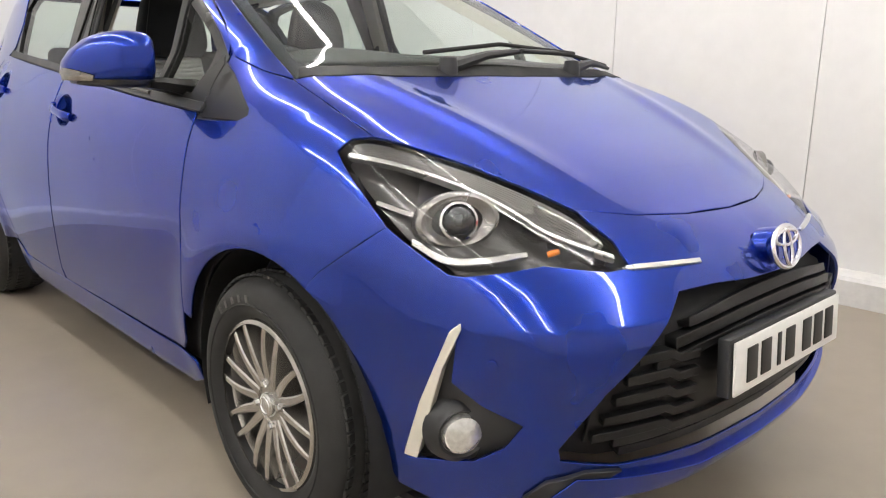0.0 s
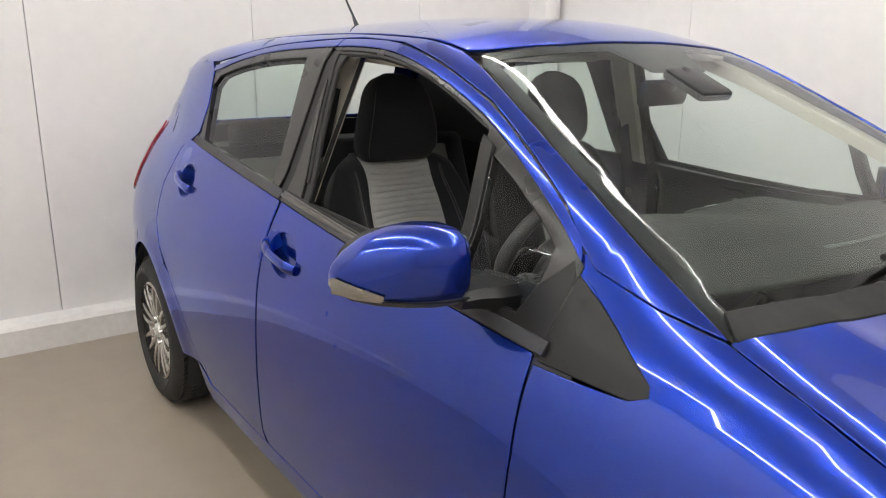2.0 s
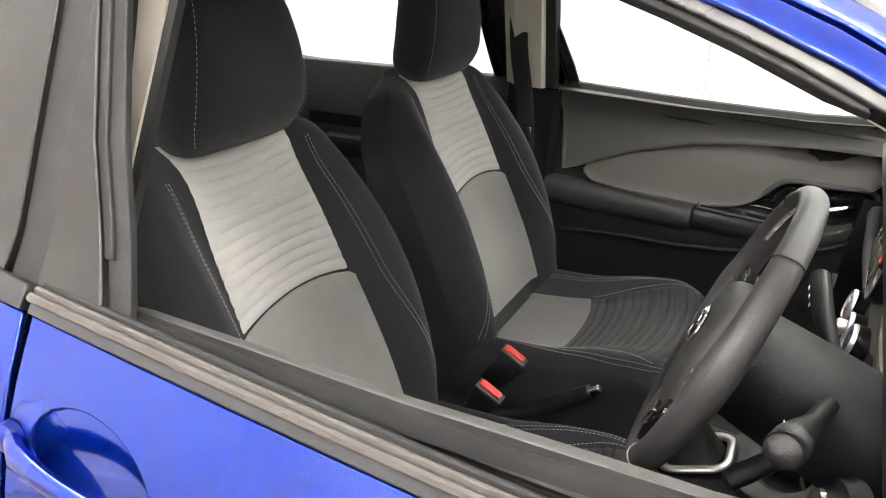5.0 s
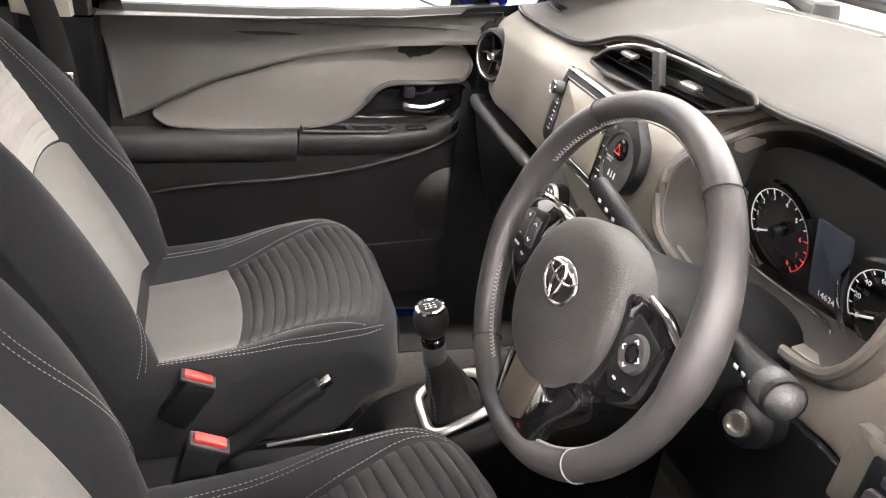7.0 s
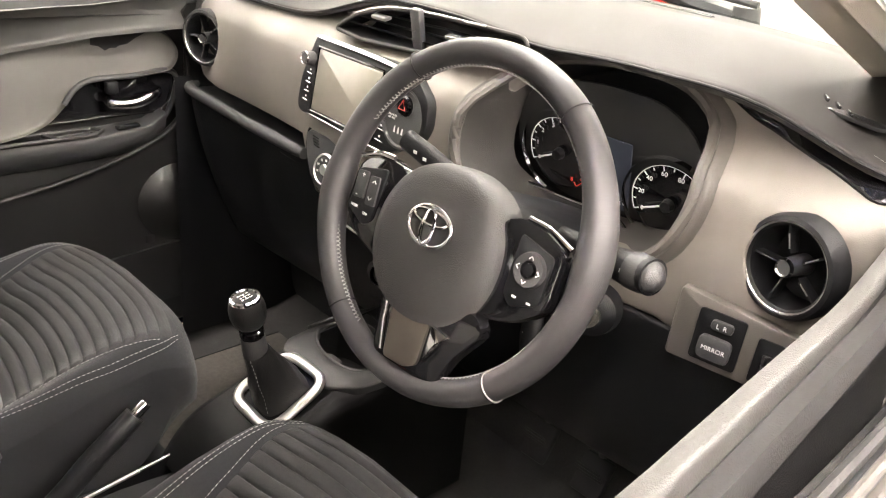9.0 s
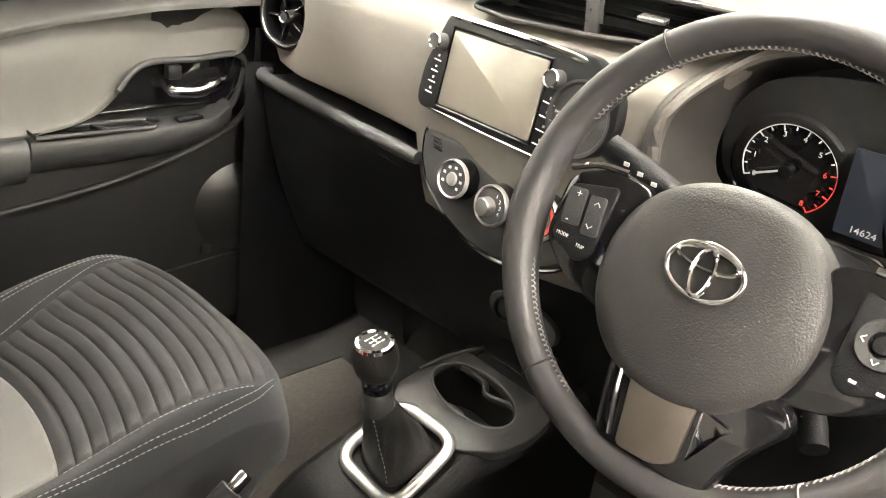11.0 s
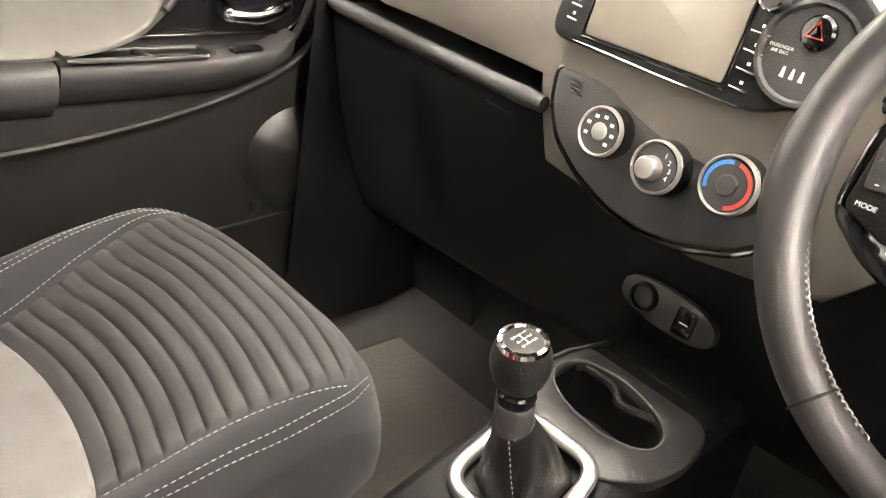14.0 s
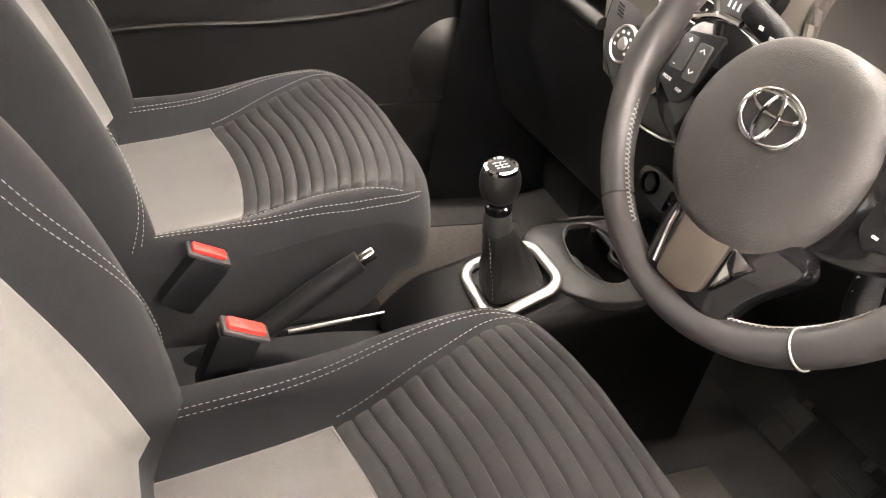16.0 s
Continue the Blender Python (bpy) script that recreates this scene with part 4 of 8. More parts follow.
# bars across the grille: upper blades and stepped lower ribs
for z0, half_w, h in ((0.612, 0.33, 0.010), (0.578, 0.37, 0.010), (0.546, 0.42, 0.007), (0.365, 0.52, 0.010), (0.340, 0.50, 0.008)):
    bar = [(0.8, y, z0 + h - 0.05 * (abs(y) / 0.5) ** 2 * (z0 > 0.5)) for y in np.linspace(-half_w, half_w, 15)] + [(0.8, y, z0 - h - 0.05 * (abs(y) / 0.5) ** 2 * (z0 > 0.5)) for y in np.linspace(half_w, -half_w, 15)]
    panel("grille_bar", bar, front, GRILLEBLACK, grille, gap=0, lift=-0.016, thick=0.03, step=0.02)
for sign in (-1, 1):
    for k, z0 in enumerate((0.520, 0.482, 0.444, 0.406, 0.372)):
        y1 = 0.475 + 0.028 * k
        line = [(0.3, 0.0), (0.36, 0.0), (0.40, -0.018 + 0.003 * k), (y1 - 0.09, -0.018 + 0.003 * k)][:2] + [(0.385, 0.013), (y1, 0.011)]
        rib = [(0.8, sign * a, z0 + b + 0.007) for a, b in line] + [(0.8, sign * a, z0 + b - 0.007) for a, b in line[::-1]]
        panel("grille_rib", rib, front, GRILLEBLACK, grille, gap=0, lift=-0.012, thick=0.03, step=0.02)
panel("grille_field", [(0.8, -0.56, 0.53), (0.8, 0.56, 0.53), (0.8, 0.60, 0.37), (0.8, -0.60, 0.37)], front, GRILLEBLACK, grille, "black honeycomb field", gap=0, lift=-0.028, step=0.03)
panel("lower_spoiler", [(0.74, -0.585, 0.305), (0.79, -0.25, 0.262), (0.80, 0, 0.258), (0.79, 0.25, 0.262), (0.74, 0.585, 0.305), (0.70, 0.625, 0.262), (0.8, 0.3, 0.215), (0.8, 0, 0.21), (0.8, -0.3, 0.215), (0.70, -0.625, 0.262)], front, PAINT, bumper, "blue chin lip", gap=0, lift=0.014, thick=0.016, step=0.025)
panel("chin_strip", [(0.70, -0.63, 0.30), (0.74, -0.56, 0.318), (0.755, -0.48, 0.312), (0.72, -0.60, 0.266), (0.66, -0.66, 0.26)], front, BLACK, bumper, "black chin insert", gap=0, lift=0.010, thick=0.01, step=0.02)


def plate():
    pl = part("plate_holder", block(0.028, 0.535, 0.122, 0.006, pose(0.826, 0, 0.486, 0, -4, 0)), BLACK, car, "black number plate holder")
    part("number_plate", block(0.006, 0.520, 0.111, 0.0025, pose(0.845, 0, 0.486, 0, -4, 0)), PLATE, pl, "white number plate with plain black bars")
    for i, y in enumerate((-0.190, -0.128, -0.066, -0.012, 0.075, 0.137, 0.199)):
        w = 0.016 if i in (2,) else 0.044
        part("plate_bar", block(0.003, w, 0.072, 0.001, pose(0.8495, y, 0.4855, 0, -4, 0)), INK, pl)
    return pl


plate()


def oval(rx, ry, n=40):
    return [(rx * math.cos(a), ry * math.sin(a), 0) for a in np.linspace(0, 2 * math.pi, n, endpoint=False)]


def emblem(name, m, w, parent, label):
    """Three interlocked chrome ovals."""
    ring = tube(oval(w / 2, w * 0.345), w * 0.045, 10, True)
    inner = moved(tube(oval(w * 0.40, w * 0.125), w * 0.034, 8, True), pose(0, w * 0.155, 0.002))
    tall = moved(tube(oval(w * 0.135, w * 0.30), w * 0.034, 8, True), pose(0, -0.01 * w, 0.003))
    return part(name, moved(join(ring, inner, tall), m), CHROME, parent, label)


FACE = Matrix(((0, 0, 1, 0), (1, 0, 0, 0), (0, 1, 0, 0), (0, 0, 0, 1)))
em = part("emblem_base", moved(lathe([(0, 0.008), (0.046, 0.008), (0.052, 0.002), (0.054, -0.03)], 36), pose(0.790, 0, 0.690, 0, -14, 0) @ FACE @ Matrix.Diagonal((1, 0.74, 1, 1))), PAINT, car, "blue badge base")
emblem("badge", pose(0.812, 0, 0.690, 0, -14, 0) @ FACE, 0.128, em, "chrome oval badge")

# chrome blades beside the badge
for sign in (-1, 1):
    blade = [(0.75, -0.245, 0.697), (0.70, -0.40, 0.697), (0.69, -0.42, 0.692), (0.69, -0.42, 0.683), (0.70, -0.40, 0.686), (0.75, -0.245, 0.687)]
    panel("chrome_blade", mirror(blade, sign), front, SATIN, bumper, "satin chrome blade", gap=0, lift=0.006, thick=0.008, step=0.01)
    # lamp pocket: black bowl, round fog lamp, pale strip lamp
    pocket = panel("lamp_pocket", mirror(FOG, sign), front, BLACK, bumper, "black fog lamp pocket", gap=-0.004, lift=-0.022, thick=0.004, step=0.02)
    strip = [(0.548, -0.716, 0.607), (0.530, -0.720, 0.59), (0.47, -0.738, 0.44), (0.425, -0.74, 0.315), (0.450, -0.735, 0.312), (0.488, -0.732, 0.43), (0.514, -0.725, 0.52), (0.548, -0.715, 0.598)]
    panel("strip_lamp", mirror(strip, sign), front, STRIPLAMP, pocket, "pale daytime strip lamp", gap=0, lift=0.003, thick=0.02, step=0.012)
    m = pose(0.528, sign * 0.690, 0.384, 0, 90, 0) @ pose(0, 0, 0, sign * -28, 0, 0)
    fog = part("fog_lamp", moved(lathe([(0, 0.030), (0.022, 0.028), (0.036, 0.020), (0.041, 0.006), (0.046, 0.004), (0.052, -0.01), (0.052, -0.04)], 32), m), FOGLENS, pocket, "round clear fog lamp")
    part("lamp_bezel", moved(lathe([(0.042, 0.010), (0.047, 0.014), (0.060, 0.006), (0.070, -0.020)], 32), m), BLACK, fog)
    panel("sensor", mirror([(0.6, -0.685 + 0.012 * math.cos(a), 0.535 + 0.012 * math.sin(a)) for a in np.linspace(0, 6.28, 14)[:-1]], sign), front, PAINT, bumper, "round parking sensor", gap=0, lift=0.003, thick=0.004, step=0.01)


def headlamp(sign):
    """Swept-back lamp: dark housing, chrome blades, projector lens and clear cover."""
    out = [(0.206, -0.735, 0.891), (0.215, -0.700, 0.913), (0.252, -0.668, 0.918), (0.385, -0.545, 0.863), (0.47, -0.482, 0.825), (0.559, -0.425, 0.782), (0.638, -0.404, 0.731), (0.690, -0.408, 0.683), (0.608, -0.562, 0.703), (0.535, -0.68, 0.692), (0.512, -0.702, 0.694), (0.402, -0.742, 0.753), (0.307, -0.747, 0.821), (0.235, -0.742, 0.868)]
    lay = from_axis(-0.12, 28)
    lamp = panel("headlamp", mirror(out, sign), lay, LAMPDARK, car, "swept-back headlamp with chrome blades", lift=-0.050, gap=0.004, step=0.02, thick=0.002)
    panel("surround", mirror(out, sign), lay, LAMPDARK, lamp, "dark lamp rim", holes=[mirror([(x - (x - 0.45) * 0.020, y - (y + 0.58) * 0.022, z - (z - 0.79) * 0.026) for x, y, z in out], sign)], lift=-0.004, gap=0.003, step=0.015, thick=0.05)

    def blade(name, line, w, mat, lift, label=""):
        q = curve_through(line, 18)
        outl = [(x, y, z + w / 2) for x, y, z in q] + [(x, y, z - w / 2) for x, y, z in q[::-1]]
        panel(name, mirror(outl, sign), lay, mat, lamp, label, gap=0, lift=lift, thick=0.012, step=0.012)
    blade("upper_blade", [(0.225, -0.722, 0.888), (0.32, -0.655, 0.855), (0.43, -0.575, 0.812), (0.50, -0.53, 0.768), (0.56, -0.50, 0.735), (0.665, -0.415, 0.713)], 0.013, SATIN, -0.011, "chrome upper blade")
    blade("lower_blade", [(0.425, -0.725, 0.738), (0.49, -0.70, 0.712), (0.545, -0.64, 0.715), (0.59, -0.575, 0.738)], 0.012, SATIN, -0.020, "chrome lower blade")
    blade("side_blade", [(0.325, -0.735, 0.805), (0.38, -0.715, 0.795), (0.43, -0.69, 0.785)], 0.009, CHROME, -0.026, "chrome side blade")
    blade("reflector_blade", [(0.56, -0.50, 0.775), (0.60, -0.455, 0.750), (0.65, -0.415, 0.722)], 0.044, LAMPSILVER, -0.028, "faceted silver reflector")
    top = curve_through([(0.222, -0.704, 0.908), (0.256, -0.672, 0.912), (0.385, -0.551, 0.859), (0.47, -0.489, 0.821), (0.556, -0.433, 0.778), (0.628, -0.412, 0.734)], 18)
    foot = curve_through([(0.228, -0.715, 0.894), (0.32, -0.650, 0.863), (0.43, -0.570, 0.820), (0.50, -0.525, 0.778), (0.56, -0.495, 0.745), (0.628, -0.440, 0.728)], 18)
    panel("ribbed_field", mirror(list(top) + list(foot)[::-1], sign), lay, LAMPGREY, lamp, "dark ribbed field", gap=0, lift=-0.012, thick=0.010, step=0.012)
    for k in range(7):
        f = (k + 1) / 8
        blade("rib", [tuple(np.array(a) * (1 - f) + np.array(b) * f) for a, b in zip(top[5::4], foot[5::4])], 0.0016, LAMPRIB, -0.0098)
    blade("tip_blade", [(0.52, -0.475, 0.792), (0.575, -0.440, 0.765), (0.635, -0.418, 0.730)], 0.008, SATIN, -0.009, "thin chrome tip blade")
    m = pose(0.452, sign * 0.635, 0.770, 0, 78, 0) @ pose(0, 0, 0, -sign * 30, 0, 0)
    part("bowl", moved(lathe([(0.033, 0.004), (0.040, 0.012), (0.048, 0.016), (0.054, 0.010), (0.058, -0.01)], 36), m @ Matrix.Diagonal((0.98, 1.50, 1, 1))), LAMPSILVER, lamp, "silver projector bowl")
    lens = part("projector", moved(lathe([(0, 0.040), (0.012, 0.038), (0.024, 0.030), (0.031, 0.016), (0.033, 0.0)], 32), m), PROJECTOR, lamp, "round projector lens")
    part("lens_ring", moved(lathe([(0.031, 0.016), (0.033, 0.020), (0.037, 0.018), (0.038, -0.02)], 32), m), CHROME, lens)
    part("bulb", moved(lathe([(0, 0.012), (0.005, 0.011), (0.006, 0.0), (0.006, -0.012)], 12), pose(0.592, sign * 0.515, 0.715, 0, 70, -sign * 40)), AMBER, lamp, "amber indicator bulb")
    panel("cover", mirror(out, sign), lay, DARKGLASS, lamp, "clear cover", gap=0.004, lift=0.0, step=0.03, thick=0.001, lip=0.002).visible_shadow = False


both(headlamp)


def wheel(x, y, out):
    """Tyre with tread blocks, sixteen-arm alloy, four nuts and a hub cap; out: which way the face looks."""
    m = pose(x, y, 0.302, 90 * (1 if out < 0 else -1), 0, 0)
    wh = part("wheel", join(moved(lathe([(0.190, 0.020), (0.199, 0.016), (0.203, 0.006), (0.197, -0.002), (0.190, -0.02), (0.186, -0.10), (0.19, -0.185)], 64), m)), ALLOY, car, "sixteen-spoke silver alloy wheel")
    prof = [(0.195, -0.004), (0.203, 0.012), (0.222, 0.026), (0.246, 0.030), (0.268, 0.024), (0.284, 0.010), (0.294, -0.008), (0.300, -0.030), (0.302, -0.055), (0.3025, -0.085), (0.302, -0.12), (0.300, -0.145), (0.292, -0.17), (0.27, -0.20), (0.20, -0.195)]
    part("tyre", moved(lathe(prof, 72), m), TYRE, wh, "black road tyre")
    blocks = []
    for i in range(72):
        a = 2 * math.pi * i / 72
        r = Matrix.Rotation(a, 4, "Z")
        for w0, tilt, rad in ((-0.012, 0.35, 0.2955), (-0.055, 0.15, 0.3015), (-0.115, -0.15, 0.3015)):
            blocks.append(moved(blk(0.007, 0.021, 0.030 if w0 < -0.03 else 0.026, 0.0015, None, 1), m @ r @ pose(rad, 0, w0, 10 * tilt, degrees_of(tilt), 0)))
    tagged(part("tread", join(*blocks), TYRE, wh), kind="stuff")
    for r0 in (0.236, 0.2365):
        part("side_ring", moved(lathe([(r0 - 0.0015, 0.0285), (r0, 0.031), (r0 + 0.0015, 0.0285)], 64), m), TYRE, wh)
    for k in range(5):
        a = radians(98 + k * 8.0)
        part("side_mark", blk(0.017, 0.012, 0.0015, 0.0004, m @ Matrix.Rotation(a, 4, "Z") @ pose(0.250, 0, 0.0305)), MARK, wh)
    spokes = None
    for i in range(8):
        for s in (-1, 1):
            a0, a1 = 0.0, s * 0.190
            pts = np.array([(0.045 + (0.196 - 0.045) * t, 0, 0) for t in np.linspace(0, 1, 7)])
            rings = []
            for t, p in zip(np.linspace(0, 1, 7), pts):
                a = a1 * t**0.8 + s * 0.012 / max(p[0], 0.05)
                c, sn = math.cos(a), math.sin(a)
                wd, top, bot = 0.0125 - 0.0055 * t, 0.006 + 0.012 * math.sin(t * 2.2), -0.035 + 0.008 * t
                base = np.array((p[0] * c, p[0] * sn, 0))
                tan = np.array((-sn, c, 0))
                rings.append([base + tan * u + np.array((0, 0, h)) for u, h in ((-wd * 1.5, bot), (wd * 1.5, bot), (wd, top - 0.003), (wd * 0.6, top), (-wd * 0.6, top), (-wd, top - 0.003))])
            part("spoke", moved(skin(rings, False, True), m @ Matrix.Rotation(2 * math.pi * i / 8 + 0.2, 4, "Z")), ALLOY, wh, angle=30)
    part("hub", moved(lathe([(0, 0.004), (0.028, 0.004), (0.060, 0.000), (0.070, -0.012), (0.070, -0.04)], 40), m), ALLOY, wh)
    cap = part("hub_cap", moved(lathe([(0, 0.016), (0.020, 0.0155), (0.027, 0.012), (0.029, 0.002)], 32), m), SATIN, wh, "round hub cap with a ring mark")
    part("cap_ring", moved(lathe([(0.017, 0.0155), (0.019, 0.0175), (0.021, 0.0155)], 32), m), CHROME, cap)
    for k in range(4):
        a = math.pi / 2 * k + 0.2
        part("wheel_nut", moved(lathe([(0, 0.014), (0.007, 0.013), (0.0095, 0.009), (0.0100, -0.004)], 6), m @ pose(0.050 * math.cos(a), 0.050 * math.sin(a), 0.002)), CHROME, wh)
    part("brake_disc", moved(lathe([(0.05, -0.055), (0.128, -0.055), (0.130, -0.062), (0.130, -0.075), (0.05, -0.075)], 40), m), DARKSTEEL, wh, "dark steel brake disc")
    part("barrel_back", moved(lathe([(0.0, -0.12), (0.186, -0.12)], 40), m), DARK, wh)
    return wh


def degrees_of(v):
    return v * 57.3


both(lambda s: (wheel(0.028, s * 0.805, s), wheel(-2.51, s * 0.800, s)))


def door_mirror(sign):
    """Blue shell, black lower bowl, foot arm, strip indicator and mirror glass."""
    def ring(y, x0, x1, z0, z1, n=40):
        cx, cz, rx, rz = (x0 + x1) / 2, (z0 + z1) / 2, (x1 - x0) / 2, (z1 - z0) / 2
        return [(cx + rx * math.copysign(abs(math.cos(a)) ** 0.68, math.cos(a)), sign * y, cz + rz * math.copysign(abs(math.sin(a)) ** 0.62, math.sin(a))) for a in np.linspace(0, 2 * math.pi, n, endpoint=False)]
    rows = [ring(0.811, -0.545, -0.470, 1.018, 1.108), ring(0.815, -0.566, -0.450, 1.006, 1.126), ring(0.828, -0.574, -0.446, 1.001, 1.133), ring(0.868, -0.588, -0.454, 0.999, 1.136), ring(0.908, -0.600, -0.474, 1.000, 1.130), ring(0.944, -0.612, -0.506, 1.003, 1.112), ring(0.970, -0.622, -0.544, 1.008, 1.086), ring(0.984, -0.625, -0.578, 1.014, 1.062), ring(0.988, -0.622, -0.598, 1.022, 1.048)]
    mir = part("door_mirror", skin(rows, False, True), PAINT, car, "blue door mirror with black foot", angle=60)
    low = [[(x, y, min(z, 1.020) - 0.004) for x, y, z in r] for r in ([(p[0] * 1.0 + (0.003 if p[0] > -0.5 else -0.003), p[1], p[2]) for p in row] for row in rows[1:7])]
    part("lower_bowl", skin(low, False, True), BLACK, mir, "black lower bowl")
    arm = [[(-0.50 + a * 0.045, sign * y, z + b * h) for a, b in ((-1, -1), (1, -1), (1.1, 0.2), (0.8, 1), (-0.8, 1), (-1.1, 0.2))] for y, z, h in ((0.70, 0.995, 0.022), (0.745, 0.998, 0.020), (0.79, 1.006, 0.016), (0.83, 1.008, 0.012))]
    part("foot", skin(arm, False, True), SAIL, mir, "black mirror foot")
    lens = []
    for q in rows[5:]:
        q = np.array(q)
        q = q[(q[:, 0] > q[:, 0].mean() - 0.012) & (q[:, 2] < 1.070)]
        q = q[np.argsort(q[:, 2])]
        top_z = 1.024 + 0.020 * smooth_tab(abs(q[0, 1]), [0.94, 0.97, 0.99], [0.0, 0.6, 1.0])
        zz = np.linspace(1.012, float(top_z), 5)
        lens.append([(np.interp(z, q[:, 2], q[:, 0]) + 0.003, q[0, 1] + sign * 0.003, z) for z in zz])
    part("indicator", skin(lens), INDICATOR, mir, "clear strip indicator")
    face = rounded([(0.822, 1.014), (0.972, 1.016), (0.966, 1.080), (0.920, 1.112), (0.822, 1.122)], 0.020)
    glass_rows = [[(-0.579 - 0.30 * (y - 0.815) - d, sign * y, z) for y, z in face] for d in (-0.006, 0.0)]
    part("mirror_glass", skin(glass_rows, False, True), CHROME, mir, "mirror glass")
    rim = [[(-0.579 - 0.30 * (yy - 0.815) - d, sign * yy, zz) for yy, zz in ((0.895 + (y - 0.895) * k, 1.066 + (z - 1.066) * k) for y, z in face)] for d, k in ((0.001, 0.95), (0.006, 0.99), (0.004, 1.03), (-0.015, 1.00))]
    part("glass_rim", skin([r + r[:1] for r in rim]), SAIL, mir, "black mirror rim")
    return mir


def lowered(sign):
    """Both mirrors stand on their sail; the far one sits a little lower."""
    mir = door_mirror(sign)
    if sign > 0:
        for ob in (mir, *mir.children):
            ob.data.transform(pose(0.01, 0.0, -0.040))


both(lowered)


def door_handle(x0, x1, z0, z1, sign, parent_name):
    """Bow handle over a dished cup with a lock cap."""
    y = lambda x, z: cast(np.array([[x, 0.0, z]]), np.array([[0.0, float(sign), 0.0]]), body_field)[0][1]
    pts = []
    for t in np.linspace(0, 1, 9):
        x, z = x0 + (x1 - x0) * t, z0 + (z1 - z0) * t
        pts.append((x, y(x, z) + sign * (0.004 + 0.016 * math.sin(math.pi * t) ** 0.4), z))
    h = part("door_handle", tube(pts, [0.013, 0.0165, 0.0155, 0.014, 0.0135, 0.0135, 0.014, 0.0155, 0.013], 14, up=(0, 1, 0), flat=0.62), PAINT, car, "blue bow door handle")
    m = Matrix.Translation((x0 - 0.006, y(x0, z0) + sign * 0.004, z0 + 0.002)) @ Vector((0, sign, 0.15)).to_track_quat("Z", "Y").to_matrix().to_4x4()
    part("lock_cap", moved(lathe([(0, 0.009), (0.010, 0.008), (0.0155, 0.004), (0.017, -0.006)], 24), m), PAINT, h, "round lock cap")

both(lambda s: (door_handle(-1.345, -1.155, 0.911, 0.886, s, 0), door_handle(-2.205, -2.03, 0.972, 0.950, s, 1)))

# aerial
part("aerial", tube([(-2.25, 0.0, 1.478), (-2.29, 0, 1.535), (-2.40, 0, 1.66)], [0.012, 0.005, 0.003], 8), BLACK, car, "short black roof aerial")


def wiper(pts, blade):
    w = part("wiper", tube(pts, [0.020, 0.012, 0.008, 0.006], 8), BLACK, car, "black windscreen wiper")
    part("blade", tube(blade, 0.006, 8), RUBBER, w)
    part("pivot", moved(lathe([(0, 0.03), (0.022, 0.025), (0.026, 0.0), (0.026, -0.03)], 16), pose(*pts[0])), BLACK, w)


wiper([(-0.005, -0.23, 1.055), (-0.04, -0.05, 1.090), (-0.06, 0.12, 1.105), (-0.07, 0.30, 1.105)], [(-0.055, -0.27, 1.092), (-0.085, 0.05, 1.123), (-0.085, 0.40, 1.105)])
wiper([(-0.015, 0.30, 1.055), (-0.02, 0.40, 1.075), (-0.03, 0.46, 1.07), (-0.05, 0.54, 1.06)], [(-0.045, 0.10, 1.105), (-0.065, 0.35, 1.100), (-0.09, 0.58, 1.07)])
# ---- inside the car: cloth, plastics ----
CLOTH = material("black_seat_cloth", (0.0155, 0.0162, 0.0180), rough=0.92, vary=0.18, scale=300, bump=0.35, bump_scale=1400, sheen=0.10, spec=0.2)
RIBCLOTH = material("dark_grey_ribbed_cloth", (0.030, 0.030, 0.0305), rough=0.9, vary=0.15, scale=300, bump=0.35, bump_scale=1400, sheen=0.08, spec=0.2)
PALECLOTH = material("pale_grey_cloth", (0.38, 0.376, 0.358), rough=0.9, vary=0.06, scale=300, bump=0.3, bump_scale=1300, sheen=0.2)
DARKMID = material("dark_mid_grey_cloth", (0.115, 0.112, 0.107), rough=0.9, vary=0.07, scale=300, bump=0.3, bump_scale=1300, sheen=0.15)
MIDCLOTH = material("mid_grey_cloth", (0.185, 0.183, 0.176), rough=0.9, vary=0.07, scale=300, bump=0.3, bump_scale=1300, sheen=0.2)
STITCH = material("grey_thread", (0.30, 0.30, 0.29), rough=0.8, vary=0.1)
TRIMDARK = material("charcoal_grained_plastic", (0.040, 0.0405, 0.041), rough=0.5, vary=0.12, bump=0.35, bump_scale=700)
TRIMBLACK = material("black_grained_plastic", (0.0074, 0.0078, 0.0088), rough=0.45, spec=0.3, vary=0.15, bump=0.35, bump_scale=700)
TAUPE = material("taupe_soft_plastic", (0.172, 0.158, 0.139), rough=0.5, vary=0.05, scale=60, bump=0.22, bump_scale=800)
INSERT = material("grey_door_insert", (0.112, 0.108, 0.099), rough=0.55, vary=0.05, scale=60, bump=0.22, bump_scale=900)
PADUPPER = material("grey_soft_pad", (0.066, 0.065, 0.062), rough=0.5, vary=0.08, bump=0.3, bump_scale=700)
PADTOP = material("charcoal_dash_pad", (0.030, 0.0285, 0.027), rough=0.62, spec=0.25, vary=0.05, bump=0.12, bump_scale=600)
LEATHER = material("black_leather", (0.038, 0.037, 0.038), rough=0.42, vary=0.06, bump=0.14, bump_scale=1100)
GAITER = material("soft_black_leather", (0.013, 0.0128, 0.0125), rough=0.40, vary=0.15, bump=0.35, bump_scale=380)
CUPPLATE = material("dark_grey_plate", (0.019, 0.019, 0.0186), rough=0.42, vary=0.1, bump=0.3, bump_scale=700)
CARPET = material("black_carpet", (0.028, 0.0275, 0.0265), rough=0.95, vary=0.3, scale=200, bump=0.8, bump_scale=900)
